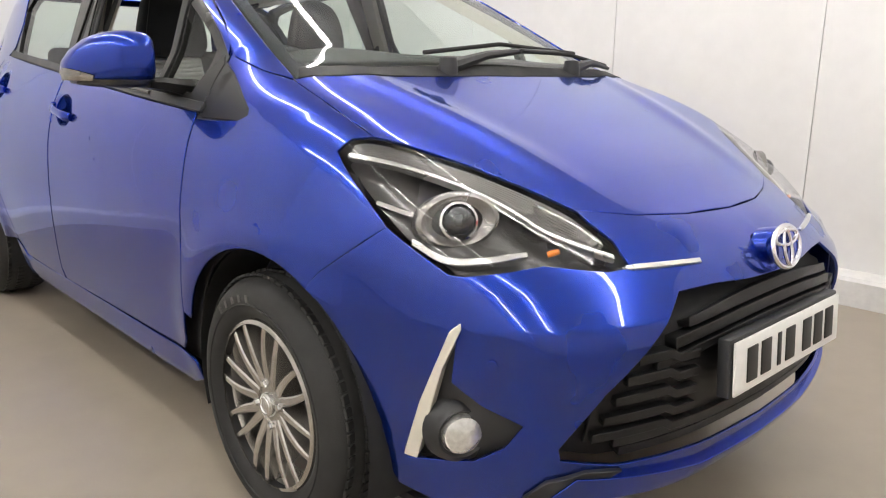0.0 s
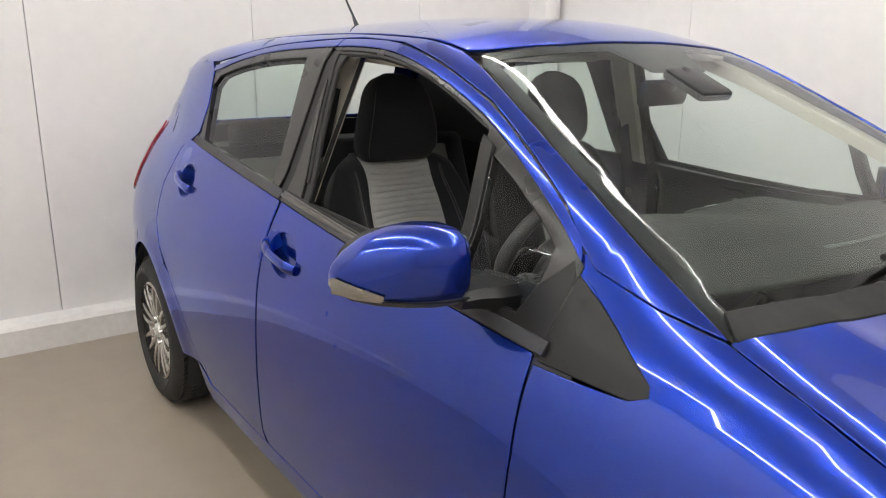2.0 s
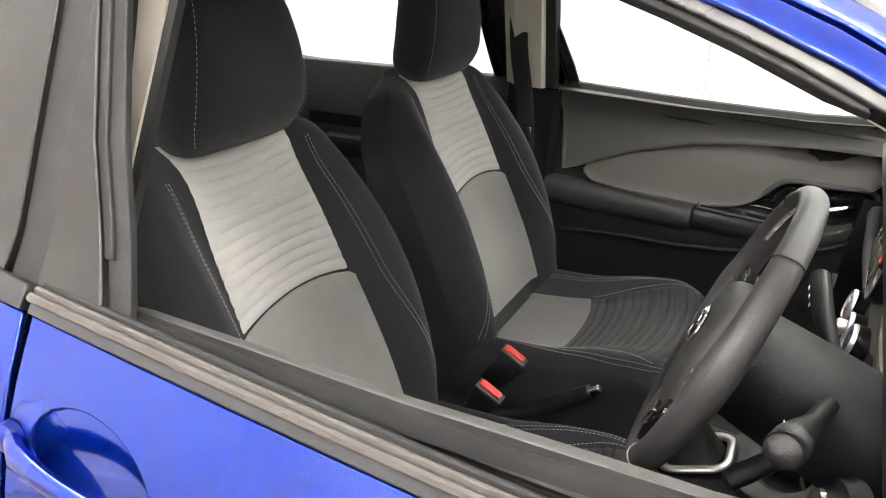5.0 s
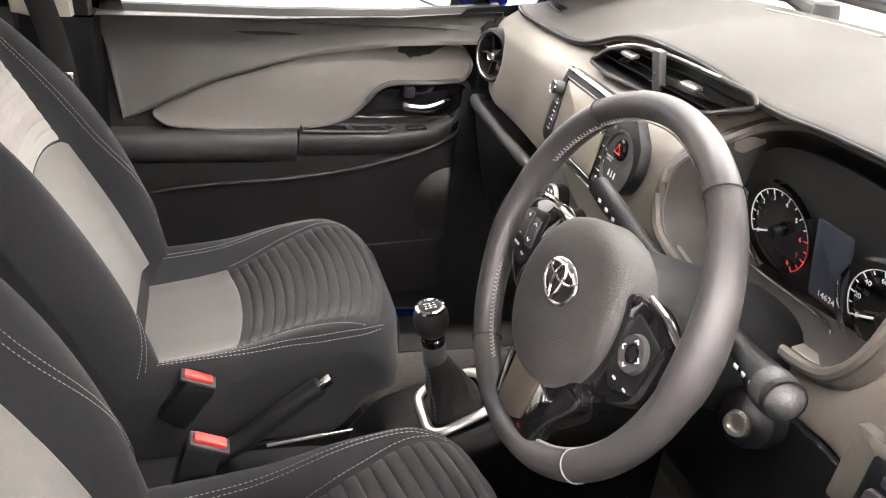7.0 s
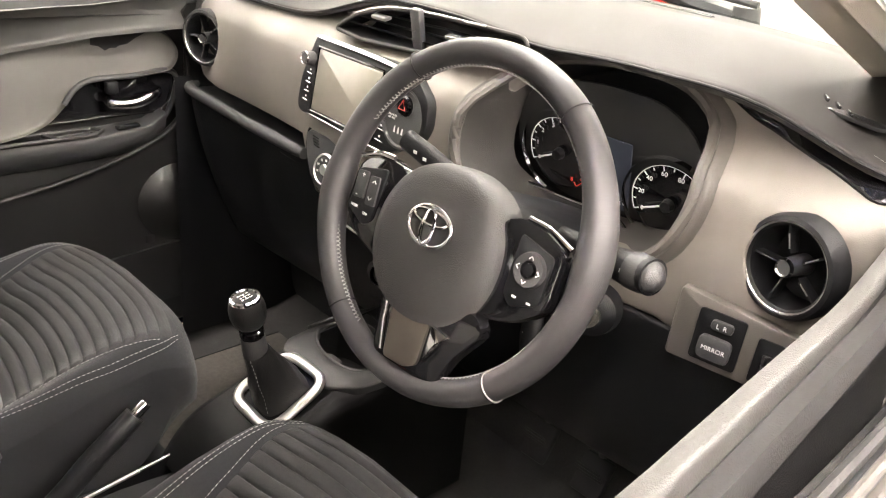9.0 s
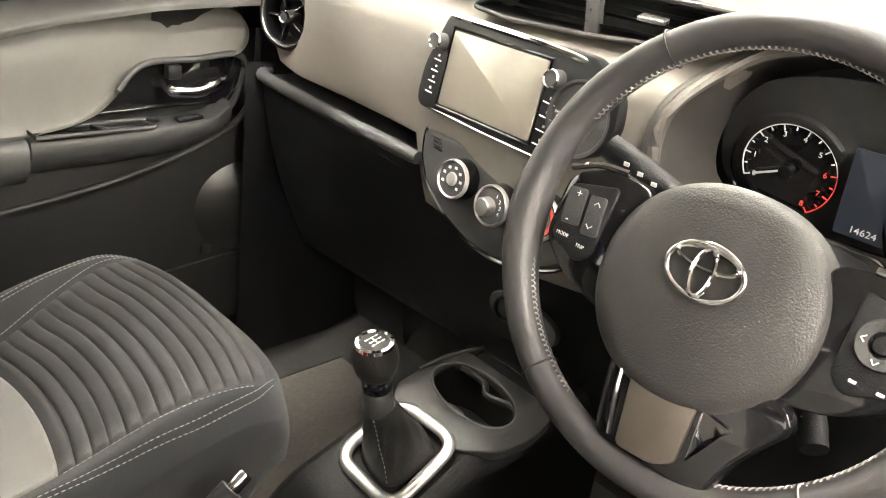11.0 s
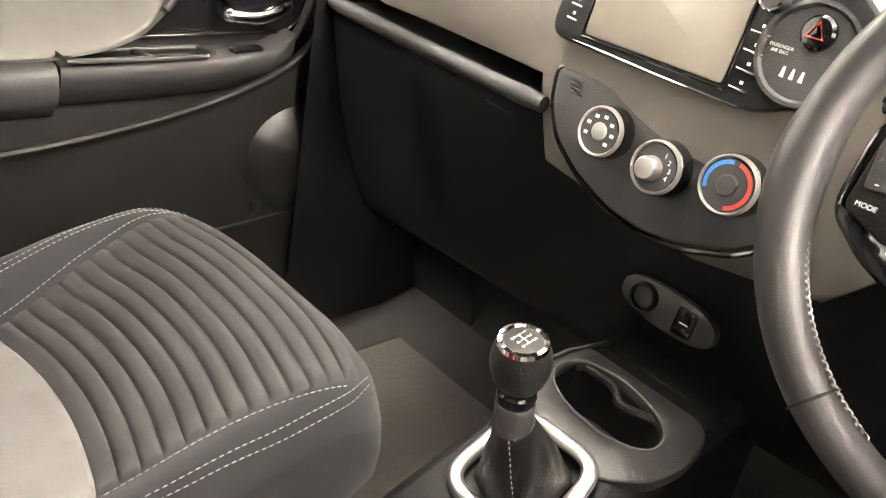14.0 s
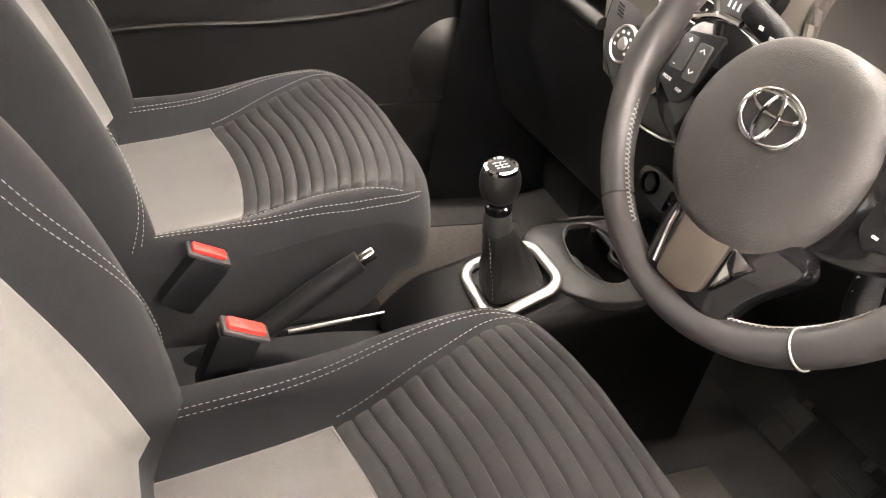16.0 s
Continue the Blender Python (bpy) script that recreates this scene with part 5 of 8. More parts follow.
MAT = material("charcoal_mat", (0.080, 0.074, 0.066), rough=0.9, vary=0.3, scale=120, bump=0.8, bump_scale=700)
HEADLINER = material("pale_headliner", (0.50, 0.49, 0.46), rough=0.85, vary=0.05, scale=200, bump=0.2, bump_scale=900)
BEIGE = material("pale_pillar_trim", (0.50, 0.47, 0.40), rough=0.6, vary=0.05, bump=0.15, bump_scale=600)
REDBUTTON = material("red_button", (0.62, 0.035, 0.025), rough=0.4, vary=0.06)
# beige base colour stands for the reflection on the blank display glass
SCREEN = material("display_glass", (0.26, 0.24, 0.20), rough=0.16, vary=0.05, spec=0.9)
METAL = material("worn_steel", (0.55, 0.54, 0.52), rough=0.25, metal=1.0, vary=0.1)
BLUEINK = material("blue_print", (0.05, 0.25, 0.75), rough=0.5, vary=0.02)
REDINK = material("red_print", (0.75, 0.06, 0.04), rough=0.5, vary=0.02)
HOOD = material("grey_brown_hood", (0.085, 0.078, 0.070), rough=0.5, vary=0.06, bump=0.25, bump_scale=700)
HOODIN = material("dark_hood_lining", (0.030, 0.028, 0.026), rough=0.55, vary=0.08, bump=0.25, bump_scale=700)
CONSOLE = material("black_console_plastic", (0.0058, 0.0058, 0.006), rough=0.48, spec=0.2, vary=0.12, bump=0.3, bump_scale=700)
SWELL = material("smooth_black_plastic", (0.014, 0.0138, 0.0135), rough=0.33, spec=0.45, vary=0.06)
CAP = material("black_shift_cap", (0.010, 0.010, 0.010), rough=0.45, spec=0.15, vary=0.05)
RINGSILVER = material("bright_satin_ring", (0.78, 0.77, 0.75), rough=0.32, metal=0.85, vary=0.04)
DOORBLACK = material("black_door_plastic", (0.0125, 0.0124, 0.0126), rough=0.42, spec=0.35, vary=0.12, bump=0.2, bump_scale=800)
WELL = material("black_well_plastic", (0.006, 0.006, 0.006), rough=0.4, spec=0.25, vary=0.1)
DIAL = glow("dial_print", (0.62, 0.62, 0.63), 0.04)
DIALRED = glow("dial_red", (0.7, 0.05, 0.035), 0.05)
LCD = glow("lit_display", (0.016, 0.020, 0.028), 0.10)

BEFORE = set(bpy.data.objects)
# floor pan, tunnel, bulkhead, headliner
part("floor_pan", skin([[(x, y, z) for x, z in ((0.02, 0.70), (-0.12, 0.52), (-0.28, 0.30), (-0.45, 0.26), (-1.3, 0.26), (-1.75, 0.30), (-1.85, 0.40), (-2.9, 0.45))] for y in (-0.74, -0.4, -0.14, -0.13, 0.13, 0.14, 0.4, 0.74)]), CARPET, car, "black carpeted floor")
part("bulkhead", skin([[(-0.02, y, z) for z in (0.5, 0.8, 0.97)] for y in (-0.60, 0, 0.60)]), TRIMBLACK, car, "black bulkhead")
part("under_tray", blk(3.4, 1.36, 0.02, 0, pose(-1.25, 0, 0.165)), DARK, car, "dark underside tray")
liner_r = [(-0.86, 0.0, 1.462), (-0.88, -0.42, 1.42), (-1.05, -0.47, 1.435), (-1.5, -0.475, 1.45), (-2.2, -0.455, 1.42), (-2.55, -0.42, 1.38), (-2.70, 0.0, 1.39)]
panel("headliner", liner_r + [(x, -y, z) for x, y, z in liner_r[-2:0:-1]], from_top(), HEADLINER, car, "pale grey headliner", lift=-0.035, gap=0, step=0.06, thick=0.003)
ZC = 0.330


def smooth01(v):
    v = np.clip(v, 0, 1)
    return v * v * (3 - 2 * v)


def cushion_w(x):
    """Half width of the cushion, drawn in to a rounded front."""
    f = np.clip((np.asarray(x, float) + 0.945) / 0.112, 0, 0.985)
    return 0.225 * (1 - f**4) ** 0.25


def crest(x):
    """How far out the bolster's seam runs."""
    return smooth_tab(x, [-1.40, -1.15, -1.05, -0.96, -0.905, -0.87], [0.192, 0.196, 0.204, 0.209, 0.205, 0.190])


def cushion_z(x, y):
    """Height of the seat cushion; y from the seat's middle."""
    ay = np.abs(y)
    mid = smooth_tab(x, [-1.40, -1.25, -1.115, -1.0, -0.93, -0.885, -0.855, -0.832], [0.532, 0.534, 0.548, 0.586, 0.606, 0.610, 0.603, 0.582])
    rise = smooth_tab(x, [-1.40, -1.20, -1.05, -0.95, -0.90, -0.86], [0.052, 0.054, 0.040, 0.020, 0.008, 0.0])
    bol = smooth01((ay - 0.11) / 0.10) * rise
    fall = np.clip((ay - 0.190) / 0.035, 0, 1) ** 2.2 * 0.040
    front = 0.020 * np.clip((ay - 0.10) / 0.12, 0, 1) ** 2 * smooth01((np.asarray(x, float) + 0.93) / 0.08)
    return mid + bol - fall - front


BACK_O, BACK_U, BACK_N = np.array((-1.262, 0.0, 0.56)), np.array((-0.431, 0, 0.902)), np.array((0.902, 0, 0.431))


def back_d(v, y):
    """How far the backrest stands ahead of its plane; v runs up it."""
    ay = np.abs(y)
    w = back_w(v)
    bol = smooth01((ay - 0.125) / 0.075) * smooth_tab(v, [0.0, 0.15, 0.35, 0.50, 0.60], [0.055, 0.065, 0.055, 0.025, 0.0])
    fall = np.clip((ay - (w - 0.05)) / 0.05, 0, 1) ** 2.4 * (0.075 - 0.060 * smooth01((v - 0.40) / 0.18))
    return 0.012 * np.sin(np.clip(v / 0.6, 0, 1) * math.pi) + bol - fall - np.clip((v - 0.53) / 0.07, 0, 1) ** 2 * 0.035


def back_w(v):
    return smooth_tab(v, [-0.02, 0.10, 0.25, 0.40, 0.50, 0.57, 0.60], [0.225, 0.250, 0.262, 0.250, 0.226, 0.182, 0.128])


def front_seat(side, label):
    yc = side * ZC
    yf = yc + 0.012
    ahead = (lambda x: x + 0.030) if side < 0 else (lambda x: x + 0.0)
    st = part("front_seat", blk(0.40, 0.36, 0.10, 0.02, pose(-1.06, yc, 0.33)), TRIMBLACK, car, label)
    rows = []
    for x in np.r_[np.linspace(-1.36, -0.96, 24), np.linspace(-0.945, -0.848, 12), -0.840, -0.836]:
        w = float(cushion_w(x))
        yy = np.sin(np.linspace(-math.pi / 2, math.pi / 2, 49)) * w
        top = [(x, yf + y, float(cushion_z(x, y * 0.225 / max(w, 0.15)) if w < 0.225 else cushion_z(x, y))) for y in yy]
        lo = 0.40 + 0.06 * smooth01((x + 0.96) / 0.10)
        side_pts = lambda k: [(x, yf + k * (w + 0.003), top[0][2] - 0.030), (x - 0.004, yf + k * (w + 0.001), top[0][2] - 0.065), (x - 0.03, yf + k * (w - 0.016), lo)]
        rows.append(side_pts(-1)[::-1] + top + side_pts(1))
    last = rows[-1]
    for dx, dz, k in ((0.004, -0.014, 1.02), (0.002, -0.040, 1.04), (-0.020, -0.085, 1.02)):
        rows.append([(x + dx, yf + (y - yf) * k, min(z, max(z + dz, 0.46))) for x, y, z in last])
    rows = [[(float(ahead(x)), y, z) for x, y, z in r] for r in rows]
    part("seat_cushion", skin(rows, False, True), CLOTH, st, "black cloth cushion", angle=70)

    def onseat(uv):
        return np.stack([ahead(uv[:, 0]), yf + uv[:, 1], cushion_z(uv[:, 0], uv[:, 1])], 1)
    edge = lambda x: smooth_tab(x, [-1.36, -1.12, -1.0, -0.92, -0.87, -0.85], [0.150, 0.154, 0.176, 0.193, 0.190, 0.176])
    bow = lambda y: -1.122 + 0.024 * (1 - (y / 0.155) ** 2)
    lead = lambda y: -0.847 - 0.035 * (np.abs(y) / 0.19) ** 2.4
    # thirteen padded ribs across, meeting in narrow seams
    rows = []
    for u in np.linspace(0, 1, 131):
        yy = np.linspace(-1, 1, 41)
        xx = bow(yy * 0.145) + (lead(yy * 0.185 - 0.01) - bow(yy * 0.145)) * u
        uv = np.stack([xx, yy * (edge(xx) - 0.009) - 0.010], 1)
        groove = abs(math.sin(u * 13 * math.pi)) ** 0.42
        fade = smooth01((1 - np.abs(yy)) / 0.07) * min(1.0, 0.25 + u * 20, 0.25 + (1 - u) * 20)
        rows.append(onseat(uv) + np.stack([0 * xx, 0 * xx, 0.0024 + 0.0062 * (groove - 0.55) * fade - 0.0045 * (np.abs(yy) > 0.999)], 1))
    part("ribbed_panel", skin(rows), RIBCLOTH, st, "dark grey ribbed cloth panel", angle=80)
    plain = [(bow(y + 0.010) - 0.003, y) for y in np.linspace(0.133, -0.152, 13)] + [(-1.33, -0.145), (-1.33, 0.125)]
    sheet("plain_panel", plain, onseat, DARKMID, st, "dark grey plain cloth panel", relief=lambda uv: 0.0040 + 0 * uv[:, 0], step=0.02, lip=0.003, thick=0.004)
    seams = []
    for s in (-1, 1):
        k = 0.020 if s > 0 else 0.0
        for line in ([(x, s * (float(edge(x)) + 0.006 - k)) for x in np.linspace(-1.115, -0.90, 40)], [(x, s * (float(crest(x)) - k)) for x in np.linspace(-1.30, -0.872, 60)], [(x, s * (float(crest(x)) + 0.006 - k)) for x in np.linspace(-1.30, -0.872, 60)]):
            seams.append(dashes(onseat(np.array(line)) + (0, 0, 0.0018), 0.0044, 0.0024, 0.00055))
    tagged(part("cushion_stitching", join(*seams), STITCH, st, "pale thread"), kind="stuff")
    # backrest
    vs = np.r_[np.linspace(-0.03, 0.50, 20), np.linspace(0.52, 0.605, 9)]
    rows = []
    for v in vs:
        w = float(back_w(v))
        yy = np.sin(np.linspace(-math.pi / 2, math.pi / 2, 41)) * w
        fr = [BACK_O + BACK_U * v + BACK_N * float(back_d(v, y)) + (0, yc + y, 0) for y in yy]
        deep = 0.105 - 0.05 * max(0, (v - 0.45) / 0.155) ** 2
        bk = [BACK_O + BACK_U * v - BACK_N * deep + (0, yc + y, 0) for y in np.linspace(w - 0.02, -(w - 0.02), 9)]
        rows.append(np.array(fr + bk))
    part("backrest", skin(rows, False, True), CLOTH, st, "black cloth backrest with raised bolsters", angle=60)

    def onback(uv):
        return BACK_O + BACK_U * uv[:, 1:2] + BACK_N * back_d(uv[:, 1], uv[:, 0])[:, None] + np.stack([0 * uv[:, 0], yc + uv[:, 0], 0 * uv[:, 0]], 1)
    pw = lambda v: smooth_tab(v, [0.0, 0.15, 0.31, 0.42, 0.51, 0.585], [0.150, 0.146, 0.136, 0.128, 0.118, 0.124])
    bend = lambda y: 0.300 + 0.022 * (1 - (y / 0.13) ** 2)
    rows = []
    for u in np.linspace(0, 1, 113):
        yy = np.linspace(-1, 1, 31)
        lo, hi = bend(yy * 0.128) + 0.003, 0.570 + 0.018 * np.abs(yy) ** 2
        vv = lo + (hi - lo) * u
        uv = np.stack([yy * pw(vv), vv], 1)
        groove = np.abs(math.sin(u * 14 * math.pi)) ** 0.6
        fade = smooth01((1 - np.abs(yy)) / 0.16)
        rows.append(onback(uv) + BACK_N * (0.0022 + 0.0034 * (groove - 0.3) * fade - 0.004 * (np.abs(yy) > 0.999))[:, None])
    part("ribbed_back_panel", skin(rows), PALECLOTH, st, "pale grey ribbed cloth panel", angle=60)
    low = [(y, bend(y) - 0.003) for y in np.linspace(-0.130, 0.130, 9)] + [(pw(v), v) for v in np.linspace(0.29, 0.02, 12)] + [(-pw(v), v) for v in np.linspace(0.02, 0.29, 12)]
    sheet("plain_back_panel", low, onback, MIDCLOTH, st, "mid grey plain cloth panel", relief=lambda uv: 0.004 + 0 * uv[:, 0], step=0.02, thick=0.004)
    seams = []
    for s in (-1, 1):
        for off in (0.030, 0.036):
            ln = np.array([(s * (pw(v) + off + 0.03 * smooth01((0.3 - v) / 0.3) * 1.2), v) for v in np.linspace(0.02, 0.54, 60)])
            seams.append(dashes(onback(ln) + BACK_N * 0.002, 0.0044, 0.0024, 0.00055))
    tagged(part("back_stitching", join(*seams), STITCH, st, "pale thread"), kind="stuff")
    # headrest: broad pad leaning forward
    rows = []
    for t in np.linspace(0, 1, 15):
        z = 1.072 + 0.250 * t
        w = float(smooth_tab(t, [0, 0.12, 0.35, 0.6, 0.85, 0.95, 1.0], [0.114, 0.134, 0.132, 0.118, 0.094, 0.068, 0.03]))
        dp = float(smooth_tab(t, [0, 0.1, 0.3, 0.6, 0.85, 1.0], [0.045, 0.058, 0.062, 0.060, 0.046, 0.012]))
        cx = float(smooth_tab(t, [0, 0.3, 0.7, 1.0], [-1.520, -1.512, -1.522, -1.545]))
        rows.append([(cx + dp * math.copysign(abs(math.cos(a)) ** 0.6, math.cos(a)) + 0.012 * abs(math.sin(a)) ** 3, yc + w * math.copysign(abs(math.sin(a)) ** 0.75, math.sin(a)), z) for a in np.linspace(0, 2 * math.pi, 32, endpoint=False)])
    part("headrest", skin(rows, False, True), CLOTH, st, "black cloth headrest", angle=60)
    seams = []
    for s in (-1, 1):
        ln = [(rows[i][5 if s > 0 else 27][0] + 0.002, rows[i][5 if s > 0 else 27][1] + s * 0.001, rows[i][5][2]) for i in range(1, 13)]
        seams.append(dashes(curve_through(ln, 40), 0.0045, 0.003, 0.00055))
    tagged(part("headrest_stitching", join(*seams), STITCH, st), kind="stuff")
    side_out = side
    part("side_valance", blk(0.44, 0.02, 0.11, 0.008, pose(-1.08, yc + side_out * 0.232, 0.46)), TRIMBLACK, st, "black plastic seat valance")
    part("recliner_knob", moved(lathe([(0, 0.02), (0.03, 0.018), (0.036, 0.01), (0.036, -0.02)], 20), pose(-1.27, yc + side * 0.268, 0.52, -90 * side, 0, 0)), TRIMBLACK, st)
    for dy in (-0.19, 0.19):
        part("seat_rail", blk(0.52, 0.035, 0.04, 0.004, pose(-1.05, yc + dy, 0.285)), DARKSTEEL, st)
    return st


front_seat(-1, "black and pale grey ribbed cloth driver seat")
front_seat(1, "black and pale grey ribbed cloth passenger seat")


def rear_bench():
    rb = part("rear_bench", blk(0.46, 1.24, 0.16, 0.05, pose(-2.02, 0, 0.50, 0, 6, 0), 4), CLOTH, car, "black cloth rear bench with grey backs")
    part("bench_back", blk(0.14, 1.24, 0.56, 0.05, pose(-2.34, 0, 0.765, 0, -20, 0), 4), CLOTH, rb)
    for y in (-0.35, 0.35):
        part("back_panel", blk(0.03, 0.28, 0.46, 0.014, pose(-2.263, y, 0.775, 0, -20, 0), 3), MIDCLOTH, rb, "grey cloth panel")
        part("rear_headrest", blk(0.09, 0.26, 0.17, 0.04, pose(-2.45, y, 1.045, 0, -12, 0), 4), CLOTH, rb)
    part("parcel_shelf", blk(0.40, 1.10, 0.03, 0.008, pose(-2.70, 0, 0.98)), TRIMBLACK, rb)


rear_bench()


# ---- door trims ----
def door_trim(side):
    """Upper pad, dark groove, pale insert, handle bay, armrest with switch bay and lower pocket."""
    def at(depth):
        def place(uv):
            x, z = uv[:, 0], uv[:, 1]
            y = 0.735 + depth - 0.034 * smooth01((z - 0.94) / 0.09) - 0.018 * smooth01((0.82 - z) / 0.12) - 0.012 * smooth01((x + 0.75) / 0.25)
            return np.stack([x, side * y, z], 1)
        return place
    fl = side > 0
    line = [(-1.30, 0.80), (-1.235, 0.832), (-1.126, 0.887), (-1.0, 0.931), (-0.886, 0.964), (-0.74, 0.990), (-0.587, 1.004), (-0.54, 1.006)]
    top = [(-0.53, 1.062), (-0.62, 1.050), (-0.75, 1.034), (-1.0, 1.020), (-1.33, 1.010)]
    tr = sheet("door_trim", [(-1.34, 0.30), (-0.50, 0.30), (-0.50, 1.02), (-1.34, 1.0)], at(0.012), DOORBLACK, car, "charcoal door trim with pale grey insert and armrest", step=0.05, flip=fl)
    sheet("upper_pad", line + top, at(-0.006), PADUPPER, tr, "grey upper pad", step=0.025, lip=0.006, thick=0.01, flip=fl, relief=lambda uv: 0.016 * np.sin(np.clip((uv[:, 1] - np.interp(uv[:, 0], [p[0] for p in line], [p[1] for p in line])) / (np.interp(uv[:, 0], [p[0] for p in top[::-1]], [p[1] for p in top[::-1]]) - np.interp(uv[:, 0], [p[0] for p in line], [p[1] for p in line])), 0, 1) * math.pi))
    ledge = [[(x, side * (0.735 - 0.030 + a), z + b) for a, b in ((-0.004, -0.006), (-0.002, 0.002), (0.006, 0.005), (0.014, -0.002))] for x, z in [(-1.345, 1.011)] + top[::-1]]
    part("sill_ledge", skin(ledge), TRIMDARK, tr, "charcoal sill ledge")
    seal = [[(x, side * (0.722 - 0.35 * max(0, z - 1.0) + a), z + b) for a, b in ((-0.012, 0.002), (-0.006, 0.016), (0.006, 0.018), (0.012, 0.0))] for x, z in top[::-1]]
    part("inner_seal", skin(seal), RUBBER, tr)
    ins_top = [(-1.235, 0.818), (-1.126, 0.873), (-1.0, 0.915), (-0.886, 0.947), (-0.79, 0.964), (-0.68, 0.976), (-0.60, 0.979)]
    ins = ins_top + [(-0.572, 0.955), (-0.572, 0.925), (-0.588, 0.905), (-0.66, 0.897), (-0.745, 0.893), (-0.775, 0.878), (-0.80, 0.845), (-0.835, 0.812), (-0.88, 0.794), (-0.95, 0.782), (-1.10, 0.778), (-1.215, 0.783), (-1.245, 0.805)]
    bulge = lambda uv: 0.012 * np.exp(-(((uv[:, 0] + 0.72 - (uv[:, 1] - 0.9) * 0.6) / 0.055) ** 2)) + 0.010 * np.exp(-(((uv[:, 1] - (0.945 + 0.10 * (uv[:, 0] + 0.9))) / 0.025) ** 2))
    sheet("door_insert", ins, at(-0.004), INSERT, tr, "pale grey door insert", step=0.0215, round_=0.02, lip=0.005, thick=0.01, flip=fl, relief=bulge)
    bay = [(-0.572, 0.897), (-0.66, 0.889), (-0.742, 0.885), (-0.768, 0.870), (-0.795, 0.837), (-0.832, 0.803), (-0.60, 0.812), (-0.572, 0.84)]
    sheet("handle_bay", bay, at(0.008), GLOSS, tr, "black handle bay", step=0.02, flip=fl)
    rim = curve_through([(x, side * 0.722, z) for x, z in ((-0.80, 0.845), (-0.775, 0.875), (-0.74, 0.890), (-0.66, 0.893), (-0.585, 0.900), (-0.566, 0.875), (-0.585, 0.815), (-0.615, 0.785))], 40)
    part("bay_rim", tube(rim, 0.006, 8), TRIMDARK, tr)
    hd = part("inner_handle", tube(curve_through([(-0.715, side * 0.728, 0.846), (-0.71, side * 0.708, 0.841), (-0.665, side * 0.700, 0.841), (-0.62, side * 0.706, 0.855), (-0.608, side * 0.722, 0.861)], 20), 0.0075, 10, flat=1.3), CHROME, tr, "chrome inner door handle")
    part("lock_tab", blk(0.026, 0.02, 0.026, 0.005, pose(-0.705, side * 0.722, 0.872)), TRIMBLACK, hd)
    # armrest: dark pad running into the switch bay
    arm = [[(x, side * (0.735 + a), z + b) for a, b in ((0.02, -0.085), (-0.012, -0.075), (-w, -0.045), (-w - 0.004, -0.012), (-w + 0.006, 0.0), (0.02, 0.003))] for x, z, w in ((-1.34, 0.768, 0.042), (-1.20, 0.772, 0.045), (-1.05, 0.775, 0.045), (-0.952, 0.778, 0.042))]
    part("armrest", skin(arm, False, True), TRIMDARK, tr, "charcoal armrest pad", angle=50)
    sw = [[(x, side * (0.735 + a), z + b) for a, b in ((0.02, -0.07), (-0.014, -0.06), (-w, -0.022), (-w, -0.004), (-w + 0.004, 0.0), (0.02, 0.002))] for x, z, w in ((-0.948, 0.778, 0.040), (-0.85, 0.780, 0.044), (-0.74, 0.785, 0.050), (-0.64, 0.795, 0.046), (-0.60, 0.815, 0.030))]
    bayp = part("switch_panel", skin(sw, False, True), TRIMDARK, tr, "charcoal switch panel", angle=50)
    part("pull_cup", slb(rounded([(-0.095, -0.020), (0.095, -0.020), (0.080, 0.022), (-0.095, 0.022)], 0.008), 0.003, 0.001, pose(-0.842, side * 0.712, 0.7815, 0, -1.5, 0)), GLOSS, bayp, "deep black pull cup")
    part("cup_rim", tube([(x, side * y, z) for x, y, z in ((-0.942, 0.690, 0.785), (-0.755, 0.686, 0.789), (-0.735, 0.705, 0.790), (-0.750, 0.732, 0.789), (-0.942, 0.734, 0.785))], 0.0038, 8, True), TRIMDARK, bayp)
    part("cup_bar", blk(0.012, 0.045, 0.006, 0.002, pose(-0.835, side * 0.712, 0.7855, 0, 0, 14)), TRIMDARK, bayp)
    part("window_switch", blk(0.048, 0.020, 0.008, 0.003, pose(-0.685, side * 0.702, 0.7935, 0, -4, 0)), GLOSS, bayp, "black window switch")
    # lower door with pocket
    low_line = curve_through([(x, side * 0.700, z) for x, z in ((-1.34, 0.625), (-1.15, 0.655), (-0.96, 0.672), (-0.78, 0.705), (-0.64, 0.752), (-0.575, 0.80), (-0.555, 0.86), (-0.552, 0.95))], 50)
    part("door_crease", tube(low_line, 0.006, 8), DOORBLACK, tr)
    sheet("lower_field", [(-1.34, 0.62), (-1.15, 0.65), (-0.96, 0.667), (-0.78, 0.70), (-0.64, 0.747), (-0.58, 0.79), (-0.52, 0.79), (-0.50, 0.5), (-1.34, 0.5)], at(-0.012), DOORBLACK, tr, "black lower door field", step=0.03, flip=fl)
    pocket = [[(x, side * (0.735 + a), z + b) for a, b in ((0.02, -0.16), (-0.035, -0.15), (-0.055, -0.02), (-0.050, 0.0), (-0.042, 0.0), (-0.040, -0.03))] for x, z in ((-1.30, 0.47), (-0.95, 0.49), (-0.72, 0.508), (-0.62, 0.516), (-0.54, 0.515))]
    part("door_pocket", skin(pocket, False, False), DOORBLACK, tr, "black door pocket")
    part("pocket_clip", blk(0.022, 0.012, 0.022, 0.004, pose(-0.65, side * 0.705, 0.530)), DOORBLACK, tr)
